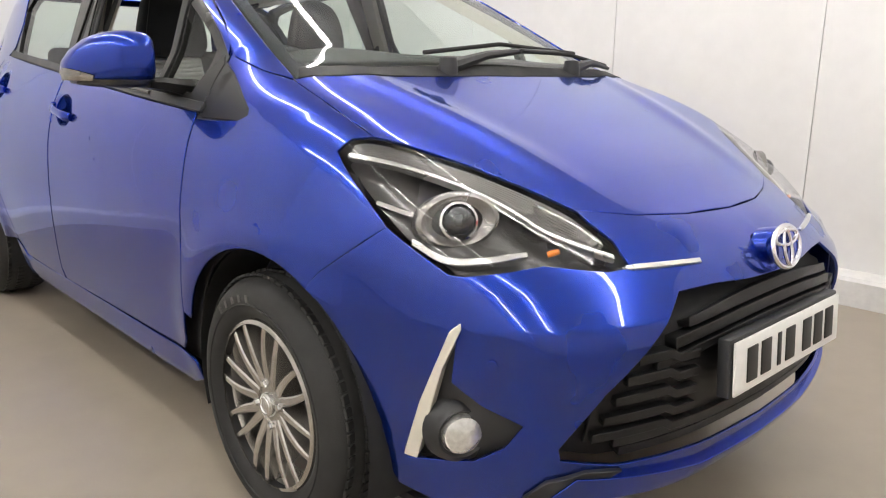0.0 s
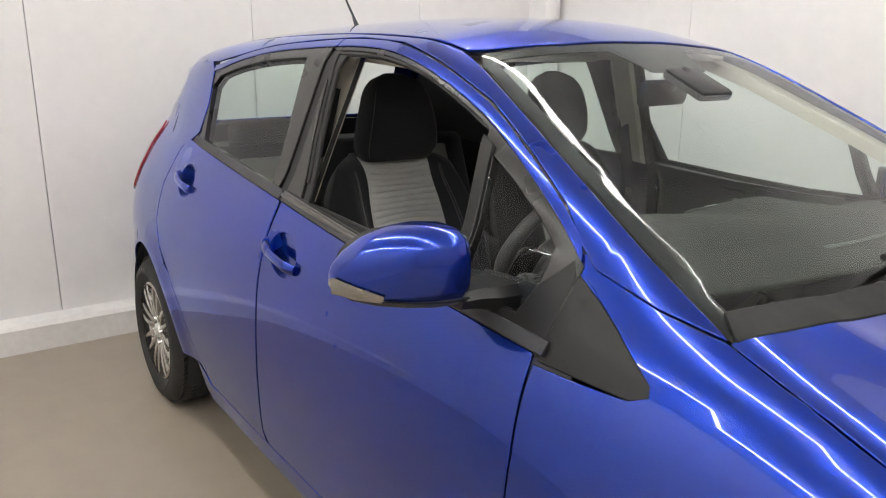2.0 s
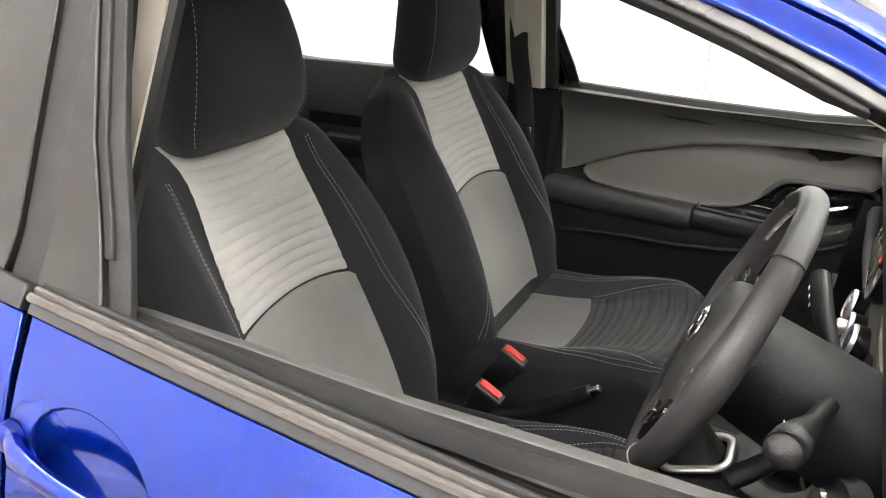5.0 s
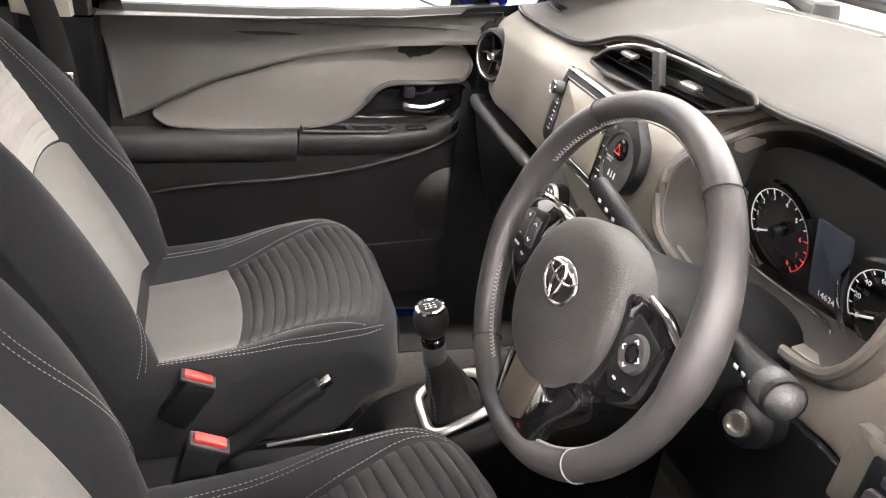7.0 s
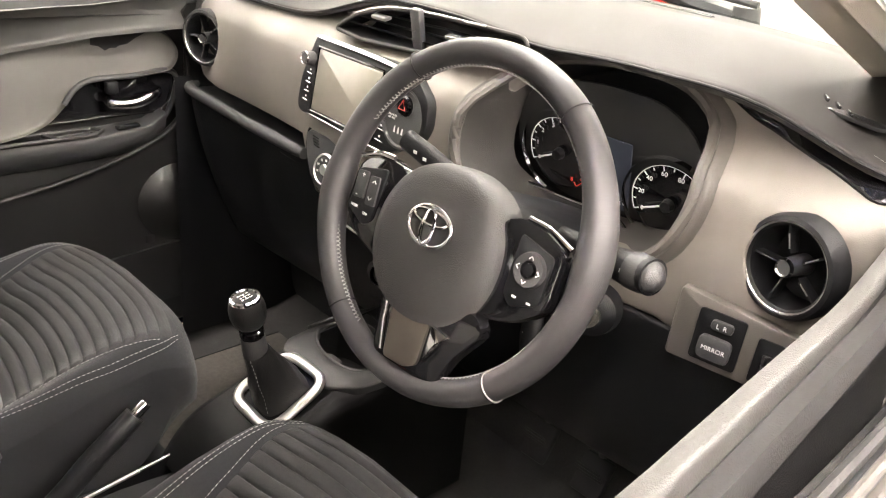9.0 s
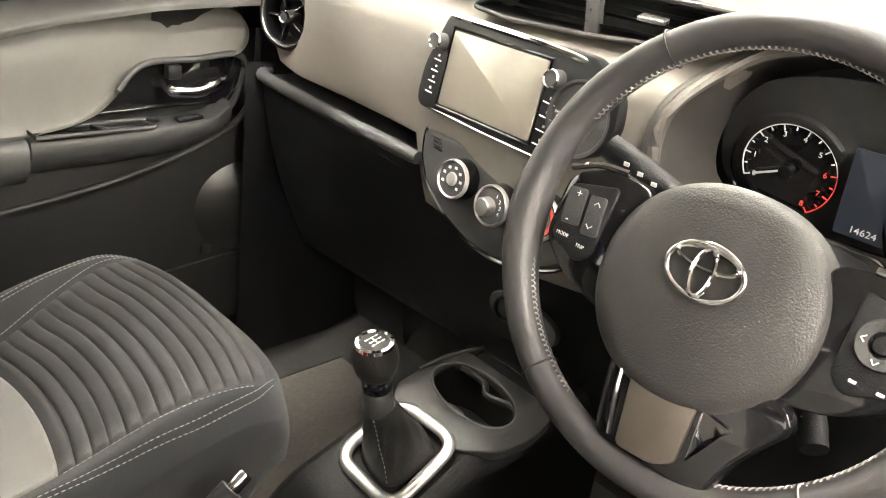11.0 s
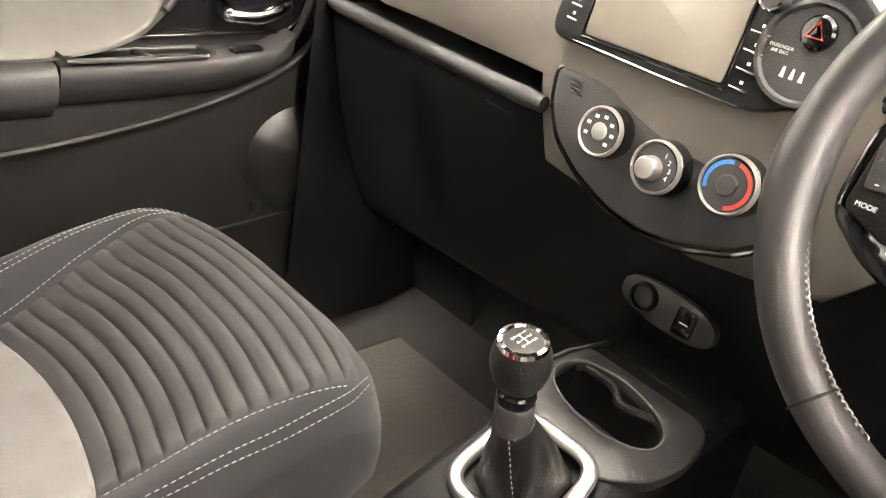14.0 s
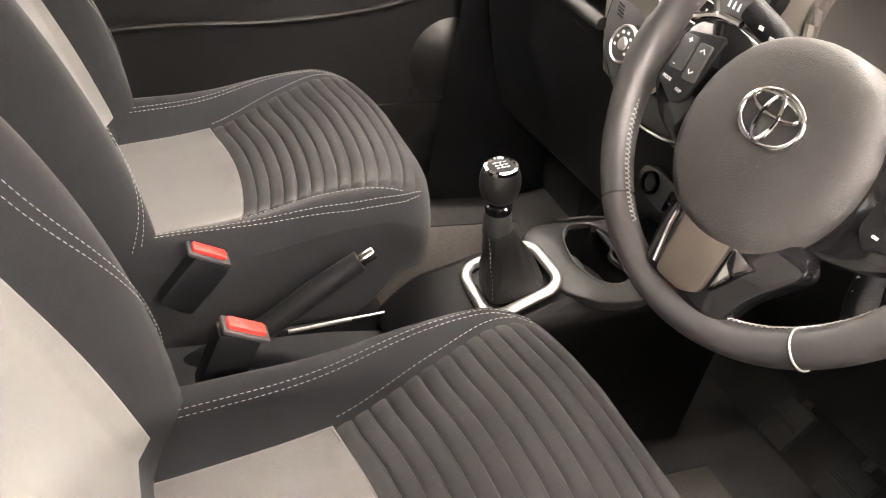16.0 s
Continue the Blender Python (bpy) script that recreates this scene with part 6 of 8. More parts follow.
    part("speaker_swell", moved(lathe([(0, 0.034), (0.03, 0.032), (0.06, 0.025), (0.09, 0.010), (0.118, -0.014)], 40), pose(-0.575, side * 0.705, 0.610, 90 * side, 0, 0)), SWELL, tr, "rounded speaker swell")
    # bright sliver modelled as the highlight on the swell, no separate fitting
    part("speaker_glint", tube(curve_through([(-0.545, side * 0.664, 0.632), (-0.555, side * 0.668, 0.612), (-0.558, side * 0.672, 0.592)], 8), 0.003, 6), METAL, tr)
    return tr


both(door_trim)


def rear_trim(side):
    rt = part("rear_door_trim", blk(0.85, 0.03, 0.62, 0.012, pose(-1.85, side * 0.725, 0.72, side * 3, 0, 0)), TRIMDARK, car, "charcoal rear door trim")
    part("rear_armrest", blk(0.52, 0.06, 0.07, 0.02, pose(-1.78, side * 0.695, 0.78)), TRIMBLACK, rt)
    part("rear_insert", blk(0.60, 0.012, 0.13, 0.006, pose(-1.80, side * 0.708, 0.90)), TRIMBLACK, rt)
    # centre pillar: pale above, dark below, with belt
    up = skin([[(x, side * y, z) for x, y in ((-1.370, ya - 0.012), (-1.374, ya - 0.035), (-1.44, ya - 0.045), (-1.475, ya - 0.02))] for z, ya in ((1.005, 0.700), (1.15, 0.645), (1.30, 0.585), (1.40, 0.545))])
    pl = part("pillar_trim", up, BEIGE, car, "pale centre pillar trim")
    part("pillar_seal", skin([[(x, side * y, z) for x, y in ((-1.340, ya + 0.004), (-1.346, ya - 0.014), (-1.370, ya - 0.016))] for z, ya in ((1.005, 0.700), (1.15, 0.645), (1.30, 0.585), (1.40, 0.545))]), RUBBER, pl, "black door seal")
    part("pillar_foot", skin([[(x, side * y, z) for x, y in ((-1.33, ya), (-1.34, ya - 0.035), (-1.46, ya - 0.045), (-1.49, ya))] for z, ya in ((0.28, 0.74), (0.7, 0.74), (1.005, 0.705))]), TRIMBLACK, pl, "black lower pillar trim")
    belt_line = curve_through([(-1.43, side * 0.575, 1.30), (-1.43, side * 0.612, 1.12), (-1.40, side * 0.640, 0.95), (-1.38, side * 0.655, 0.75), (-1.36, side * 0.66, 0.5)], 24)
    b = part("seat_belt", tube(belt_line, 0.024, 10, up=(0, 1, 0.2), flat=0.10), RUBBER, car, "black webbing seat belt")
    part("belt_tongue", blk(0.03, 0.012, 0.055, 0.004, pose(-1.388, side * 0.635, 0.885)), METAL, b)
    # screen pillar trim and its foot
    ap = skin([[(x, side * (y + a), z + b) for a, b in ((-0.075, -0.035), (-0.065, -0.005), (-0.025, 0.0), (0.0, -0.025), (-0.01, -0.045))] for x, y, z in ((-0.10, 0.640, 1.012), (-0.30, 0.605, 1.110), (-0.55, 0.560, 1.232), (-0.80, 0.512, 1.348), (-0.95, 0.50, 1.40), (-1.4, 0.505, 1.425), (-2.2, 0.49, 1.395))])
    part("pillar_cover", ap, BEIGE, car, "pale screen pillar cover")
    part("mirror_corner", skin([[(x, side * 0.690, z) for x, z in ((-0.60, 0.99), (-0.33, 0.99))], [(x, side * 0.672, z) for x, z in ((-0.585, 1.010), (-0.345, 1.024))]]), TRIMBLACK, car, "black mirror corner trim")
    return rt


both(rear_trim)


# ---- dashboard ----
def hump(y, c, w):
    return np.exp(-np.abs((y - c) / w) ** 3)


def face_x(y, z):
    return -0.563 - 0.036 * np.exp(-((y / 0.27) ** 2)) + 0.035 * np.clip((np.abs(y) - 0.54) / 0.16, 0, 1) ** 2 + 0.8 * (z - 0.985) ** 2 + 0.05 * (z - 0.985) + 0.060 * smooth01((z - 1.040) / 0.065)


def rim_z(y):
    return 1.088 + 0.064 * hump(y, 0.0, 0.23) + 0.060 * hump(y, -0.40, 0.19)


def rim_x(y):
    return -0.522 - 0.012 * np.exp(-((y / 0.24) ** 2)) - 0.034 * hump(y, -0.36, 0.15) + 0.05 * np.clip((np.abs(y) - 0.52) / 0.18, 0, 1) ** 2


def top_place(uv):
    s = uv[:, 1]
    y = uv[:, 0] * (0.86 + 0.10 * s)
    x0 = -0.10 - 0.26 * y**2
    z0 = 1.176 - 0.05 * y**2
    xr, zr = rim_x(y), rim_z(y)
    x = x0 + (xr - x0) * s
    z = z0 + (zr - z0) * smooth01(s * 1.05) + 0.012 * np.sin(s * math.pi) + 0.018 * hump(y, -0.315, 0.18) * np.sin(np.clip(s * 1.4 - 0.4, 0, 1) * math.pi)
    return np.stack([x, y, z], 1)


dash = sheet("dashboard", [(-0.69, 0.0), (0.69, 0.0), (0.69, 1.0), (-0.69, 1.0)], top_place, PADTOP, car, "taupe and charcoal dashboard with display and round vents", step=0.025, lip=0.005, thick=0.005)
for y0, y1 in ((0.30, 0.02), (-0.02, -0.30)):
    part("defrost_slot", tube([tuple(top_place(np.array([[y, 0.19]]))[0] + (0, 0, 0.0005)) for y in np.linspace(y0, y1, 8)], 0.006, 6, flat=0.25), GLOSS, dash)
for s in (-1, 1):
    dv = part("side_defroster", slb(rounded([(-0.05, -0.014), (0.05, -0.014), (0.035, 0.014), (-0.035, 0.014)], 0.008), 0.004, 0.0015, Matrix.Translation(tuple(top_place(np.array([[s * 0.60, 0.80]]))[0] + (0, 0, -0.001))) @ pose(0, 0, 0, 0, -8, 90)), TRIMBLACK, dash, "side demister grille")
    for k in range(5):
        part("slat", blk(0.003, 0.022, 0.004, 0.001, Matrix.Translation(tuple(top_place(np.array([[s * 0.60 + (k - 2) * 0.014, 0.80]]))[0] + (0, 0, 0.004))) @ pose(0, 0, 0, 0, -8, 90) @ pose(0, 0, 0, 0, 0, 30)), GLOSS, dv)

VENTS = rounded([(0.186, 1.086), (0.150, 1.112), (0.08, 1.134), (-0.02, 1.141), (-0.12, 1.142), (-0.185, 1.142), (-0.20, 1.130), (-0.12, 1.098), (0.0, 1.087), (0.12, 1.081)], 0.012)
VISOR = [(-0.150, 0.955), (-0.136, 1.01), (-0.148, 1.065), (-0.18, 1.105), (-0.24, 1.126), (-0.315, 1.134), (-0.395, 1.130), (-0.445, 1.102), (-0.475, 1.050), (-0.473, 1.005), (-0.458, 0.963), (-0.43, 0.934), (-0.24, 0.922)]


def face_place(uv):
    y, z = uv[:, 0], uv[:, 1]
    return np.stack([face_x(y, z), y, z], 1)


face_top = [(y, float(rim_z(y)) - 0.004) for y in np.linspace(-0.66, 0.66, 40)]
sheet("dash_face", [(0.655, 0.93), (0.63, 0.910), (0.55, 0.902), (0.24, 0.900), (0.215, 0.80), (0.0, 0.78), (-0.13, 0.80), (-0.18, 0.86), (-0.46, 0.87), (-0.56, 0.845), (-0.655, 0.90)] + face_top, face_place, TAUPE, dash, "soft taupe dash face", holes=[VISOR, *[[(y + 0.050 * math.cos(a), z + 0.050 * math.sin(a)) for a in np.linspace(0, 2 * math.pi, 30, endpoint=False)] for y, z in ((-0.588, 0.991), (0.598, 0.990))], [(0.005 + (y - 0.005) * 0.985, 1.112 + (z - 1.112) * 0.97) for y, z in VENTS]], step=0.014, lip=0.003, thick=0.02, flip=True)
part("face_seam", tube([(float(rim_x(y)) - 0.006, y, float(rim_z(y)) - 0.004) for y in np.linspace(-0.67, 0.67, 60)], 0.0022, 8), TRIMBLACK, dash)
# binnacle tunnel and dials
rows = []
for t in (0.0, 0.25, 0.5, 0.75, 1.0):
    c = np.mean(VISOR, 0)
    rows.append([(float(face_x(y, z)) - 0.012 * (1 - t) + t * 0.085 + 0.02 * (z - 1.0) * t, c[0] + (y - c[0]) * (1 - 0.14 * t), c[1] + (z - c[1]) * (1 - 0.16 * t) - 0.006 * t) for y, z in rounded(VISOR, 0.03, 3)])
binn = part("binnacle", skin(rows, False, True, caps=False), HOODIN, dash, "charcoal instrument hood")
part("binnacle_lip", tube(rows[0], 0.007, 8, True), HOOD, binn)
wide = [[(float(face_x(y, z)) - d, c[0] + (y - c[0]) * k, c[1] + (z - c[1]) * k) for y, z in rounded(VISOR, 0.03, 3)] for k, d in ((0.97, 0.006), (1.0, 0.013), (1.06, 0.012), (1.10, 0.006), (1.115, -0.006))]
part("binnacle_surround", skin(wide, False, True, caps=False), HOOD, binn, "grey-brown hood surround")
CL = pose(-0.4975, 0, 0, 0, -14, 0)
back = [(y, z) for _, y, z in rows[-1]]
DIALM = lambda y, z, out=0.0: pose(-0.498 - out - 0.25 * (z - 0.985), y, z, 0, -14, 0) @ Matrix(((0, 0, -1, 0), (-1, 0, 0, 0), (0, 1, 0, 0), (0, 0, 0, 1)))
part("dial_face", slb([(-(y + 0.315), z - 0.985) for y, z in back], 0.004, 0, DIALM(-0.315, 0.985, -0.012)), CUPPLATE, binn, "dark instrument panel")


def gauge(y, z, r, first, step, count, a0, a1, red_from, needle):
    g = part("gauge", moved(lathe([(0, 0.0), (r, 0.0), (r, 0.002)], 48), DIALM(y, z, 0.0)), GLOSS, binn, "black round gauge with white figures")
    part("gauge_ring", moved(lathe([(r * 1.20, 0.004), (r * 1.23, 0.010), (r * 1.27, 0.004)], 60, None, radians(40), radians(250)), DIALM(y, z)), CHROME, g, "chrome arc")
    white, red = [], []
    n = (count - 1) * 2
    for i in range(n + 1):
        a = a0 + (a1 - a0) * i / n
        m = DIALM(y, z, 0.004) @ Matrix.Rotation(radians(a), 4, "Z")
        (red if i / 2 >= red_from else white).append(blk(r * (0.13 if i % 2 == 0 else 0.07), r * 0.028, 0.0006, 0, m @ pose(r * 0.93, 0, 0)))
    arcs = lathe([(r * 0.985, 0.0), (r * 1.01, 0.0005)], 60, None, radians(a1 if red_from > 90 else a0 + (a1 - a0) * red_from / (count - 1)), radians(a0))
    part("scale", join(*white, moved(arcs, DIALM(y, z, 0.004))), DIAL, g)
    if red:
        part("red_scale", join(*red, moved(lathe([(r * 0.985, 0.0), (r * 1.01, 0.0005)], 20, None, radians(a1), radians(a0 + (a1 - a0) * red_from / (count - 1))), DIALM(y, z, 0.004))), DIALRED, g)
    for i in range(count):
        a = radians(a0 + (a1 - a0) * i / (count - 1))
        writing("figure", str(first + i * step), r * 0.17, DIALM(y + -r * 0.76 * math.cos(a), z + r * 0.76 * math.sin(a), 0.005), DIALRED if i > red_from - 0.1 else DIAL, g)
    a = radians(needle)
    part("needle", blk(r * 0.72, r * 0.045, 0.002, 0.0005, DIALM(y, z, 0.007) @ Matrix.Rotation(a, 4, "Z") @ pose(r * 0.40, 0, 0)), DIAL, g)
    part("needle_cap", moved(lathe([(0, 0.010), (r * 0.14, 0.009), (r * 0.17, 0.0)], 20), DIALM(y, z, 0.004)), TRIMBLACK, g)


gauge(-0.246, 1.000, 0.050, 0, 1, 9, 205, -55, 6, 205)
gauge(-0.414, 0.984, 0.052, 0, 20, 8, 205, -30, 99, 205)
lcd = part("trip_display", slb(rounded([(-0.026, -0.050), (0.026, -0.050), (0.026, 0.046), (-0.026, 0.046)], 0.004), 0.002, 0.0005, DIALM(-0.330, 1.000, 0.001)), LCD, binn, "dark blue lit trip display")
writing("trip_figures", "14624", 0.011, DIALM(-0.333, 0.960, 0.0045), DIAL, lcd)
part("chrome_underline", tube(curve_through([(-0.515, -0.185, 0.948), (-0.51, -0.25, 0.944), (-0.508, -0.345, 0.944), (-0.512, -0.372, 0.936)], 20), 0.0022, 6), CHROME, binn)


def round_vent(y, zv=0.985):
    side = 1 if y > 0 else -1
    m = pose(float(face_x(y, zv)) - 0.006, y, zv, 0, -90, 0) @ pose(0, 0, 0, side * 16, 0, 0) @ Matrix.Scale(0.88, 4)
    vt = part("round_vent", moved(lathe([(0.050, 0.004), (0.056, 0.010), (0.061, 0.008), (0.064, 0.0), (0.064, -0.02)], 44), m), TRIMBLACK, dash, "round black air vent with chrome boss")
    part("vent_bowl", moved(lathe([(0, -0.045), (0.046, -0.04), (0.051, 0.004)], 40), m), TRIMBLACK, vt)
    part("vent_edge", moved(lathe([(0.0530, 0.0072), (0.0542, 0.0092), (0.0552, 0.0092)], 44), m), SATIN, vt, "thin chrome edge")
    part("boss", moved(lathe([(0, 0.010), (0.008, 0.0095), (0.0115, 0.006), (0.013, -0.03)], 28), m), TRIMDARK, vt, "dark boss")
    part("boss_ring", moved(lathe([(0.0085, 0.0095), (0.010, 0.0112), (0.0118, 0.0065)], 28), m), CHROME, vt)
    for k in range(5):
        a = radians(72 * k + 20)
        part("vane", blk(0.034, 0.0028, 0.016, 0.001, m @ Matrix.Rotation(a, 4, "Z") @ pose(0.033, 0, -0.010, 0, 0, 0)), TRIMBLACK, vt)
        part("vane_edge", blk(0.018, 0.0016, 0.0010, 0.0003, m @ Matrix.Rotation(a, 4, "Z") @ pose(0.030, 0, -0.0015)), SATIN, vt)


round_vent(0.598, 0.990)
round_vent(-0.588, 0.991)


brow = [(-0.440, 1.131), (-0.484, 1.111), (-0.537, 1.097), (-0.586, 1.085), (-0.635, 1.070), (-0.655, 1.076), (-0.650, 1.090), (-0.60, 1.105), (-0.55, 1.122), (-0.50, 1.134)]
sheet("brow_insert", brow, lambda uv: face_place(uv) - (0.006, 0, 0), GLOSS, dash, "gloss black recess beside the hood", step=0.015, thick=0.004, flip=True, round_=0.012)
part("brow_edge", tube(curve_through([tuple(face_place(np.array([p]))[0] - (0.010, 0, 0)) for p in brow[6:]], 20), 0.004, 8), SATIN, dash, "satin edge of the recess")


def centre_vents():
    """Two louvred outlets under the brow, with a divider and small tabs."""
    out = VENTS
    f = lambda y, z, d: (-0.548 + d - 0.30 * (1.115 - z), y, z)
    cv = part("centre_vent", skin([[f(y, z, -0.004) for y, z in out], [f(0.01 + (y - 0.01) * 0.97, 1.115 + (z - 1.115) * 0.9, 0.012) for y, z in out], [f(0.01 + (y - 0.01) * 0.95, 1.115 + (z - 1.115) * 0.85, 0.05) for y, z in out], [f(0.01 + (y - 0.01) * 0.01, 1.115 + (z - 1.115) * 0.01, 0.052) for y, z in out]], False, True, caps=False), TRIMBLACK, dash, "black louvred centre vents")
    part("vent_rim", tube([f(y, z, -0.004) for y, z in out], 0.0032, 8, True), HOODIN, cv, "dark rim")
    # highlight on the rim's upper edge, built as a thin bright tube
    part("vent_gleam", tube([f(y, z + 0.002, -0.007) for y, z in curve_through([(0.150, 1.113), (0.08, 1.134), (-0.02, 1.141), (-0.12, 1.142)], 16)], 0.0016, 6), SATIN, cv, "thin bright line for the rim's highlight")
    for z in (1.099, 1.111, 1.123, 1.134):
        lo = [y for y, zz in out]
        a = 0.175 - 0.10 * max(0, (z - 1.111) / 0.03)
        b = -0.125 - 0.055 * max(0, (z - 1.095) / 0.04)
        part("louvre", tube([f(y, z + 0.002 * (y < 0), 0.008) for y in np.linspace(a, b, 8)], 0.0062, 6, flat=0.22, up=(0.35, 0, 1)), TRIMBLACK, cv)
    part("divider", blk(0.012, 0.020, 0.064, 0.003, pose(*f(0.005, 1.115, -0.002), 0, -14, 0)), TRIMDARK, cv)
    for y in (0.090, -0.071):
        part("vent_tab", blk(0.014, 0.034, 0.006, 0.002, pose(*f(y, 1.119, -0.002), 0, -14, 0)), SATIN, cv)
    for z in (1.103, 1.115, 1.125):
        part("dot", blk(0.002, 0.003, 0.003, 0.0005, pose(*f(0.005, z, -0.0085), 0, -14, 0)), SATIN, cv)


centre_vents()
FRONT = Matrix(((0, 0, -1, 0), (-1, 0, 0, 0), (0, 1, 0, 0), (0, 0, 0, 1)))


def display_unit():
    Y, Z = 0.075, 0.988
    m = pose(-0.590, Y, Z + 0.017, 0, 7.5, -3.5) @ FRONT
    q = lambda pts: [(-(y - Y), z - Z) for y, z in pts]
    shell = rounded(q([(0.222, 0.985), (0.224, 0.940), (0.214, 0.928), (0.0, 0.926), (-0.025, 0.927), (-0.055, 0.942), (-0.085, 0.955), (-0.100, 0.985), (-0.094, 1.022), (-0.066, 1.043), (-0.05, 1.056), (0.195, 1.056)]), 0.012)
    un = part("display_unit", slab(shell, 0.016, 0.004, m), TRIMBLACK, dash, "black touch display unit with knobs and keys")
    part("display", slab(rounded([(-0.085, -0.047), (0.079, -0.047), (0.079, 0.049), (-0.085, 0.049)], 0.004), 0.0022, 0.0008, m @ pose(-0.016, 0.0, 0.016)), SCREEN, un, "blank display glass in a pale reflection tone")
    part("bezel", tube([tuple(m @ Vector((-0.016 + x, y, 0.0165))) for x, y in ((-0.088, -0.050), (0.082, -0.050), (0.082, 0.052), (-0.088, 0.052))], 0.0022, 6, True), GLOSS, un)
    part("chrome_top", tube(curve_through([tuple(m @ Vector(v)) for v in ((-0.120, 0.066, 0.014), (-0.03, 0.0655, 0.015), (0.05, 0.064, 0.015), (0.118, 0.060, 0.014))], 20), [0.001] + [0.0042] * 18 + [0.001], 8), CHROME, un, "chrome top strip")
    part("chrome_foot", tube(curve_through([tuple(m @ Vector(v)) for v in ((-0.130, -0.056, 0.014), (0.0, -0.060, 0.015), (0.085, -0.061, 0.014))], 20), 0.0018, 8), CHROME, un)
    for x, y in ((-0.120, 0.030), (0.082, 0.032)):
        kn = part("knob", moved(lathe([(0, 0.016), (0.0085, 0.0158), (0.0105, 0.014), (0.0112, 0.0), (0.0125, -0.002)], 32), m @ pose(x, y, 0.016)), TRIMDARK, un, "round knob with bright rim")
        part("knob_rim", moved(lathe([(0.0088, 0.0158), (0.0098, 0.0172), (0.0110, 0.0150)], 32), m @ pose(x, y, 0.016)), CHROME, kn)
    for k in range(4):
        for x0, dx, y0, dy, w in ((-0.121, -0.0010, 0.006, 0.0145, 0.015), (0.079, 0.0004, 0.003, 0.0165, 0.020)):
            part("key_bar", blk(w, 0.0026, 0.003, 0.001, m @ pose(x0 + dx * k, y0 - dy * k, 0.0165, 0, 0, -3)), CHROME, un)
            part("key_mark", blk(0.0034, 0.0030, 0.0006, 0.0002, m @ pose(x0 + dx * k, y0 + 0.0062 - dy * k, 0.0164)), WHITEINK, un)
    pod = part("hazard_pod", moved(lathe([(0, 0.0), (0.038, 0.0), (0.0405, 0.003), (0.044, 0.003)], 44), m @ pose(0.124, -0.002, 0.0165)), TRIMDARK, un, "round black hazard switch pod")
    part("hazard_button", moved(lathe([(0, 0.006), (0.012, 0.0055), (0.0145, 0.003), (0.015, -0.002)], 32), m @ pose(0.126, 0.016, 0.017)), GLOSS, pod)
    tri = [tuple(m @ pose(0.126, 0.0155, 0.0238) @ Vector((0.0085 * math.cos(a), 0.0085 * math.sin(a), 0))) for a in (math.pi / 2, math.pi * 7 / 6, math.pi * 11 / 6)]
    part("hazard_mark", tube(tri, 0.0011, 6, True), REDBUTTON, pod)
    writing("pod_words", "PASSENGER\nAIR BAG", 0.0042, m @ pose(0.101, -0.004, 0.0172), WHITEINK, pod)
    for k in range(3):
        part("belt_mark", slb([(-0.002, -0.004), (0.002, -0.004), (0.001, 0.005), (-0.001, 0.005)], 0.0004, 0, m @ pose(0.111 + 0.0085 * k, -0.021, 0.0168)), WHITEINK, pod)


display_unit()


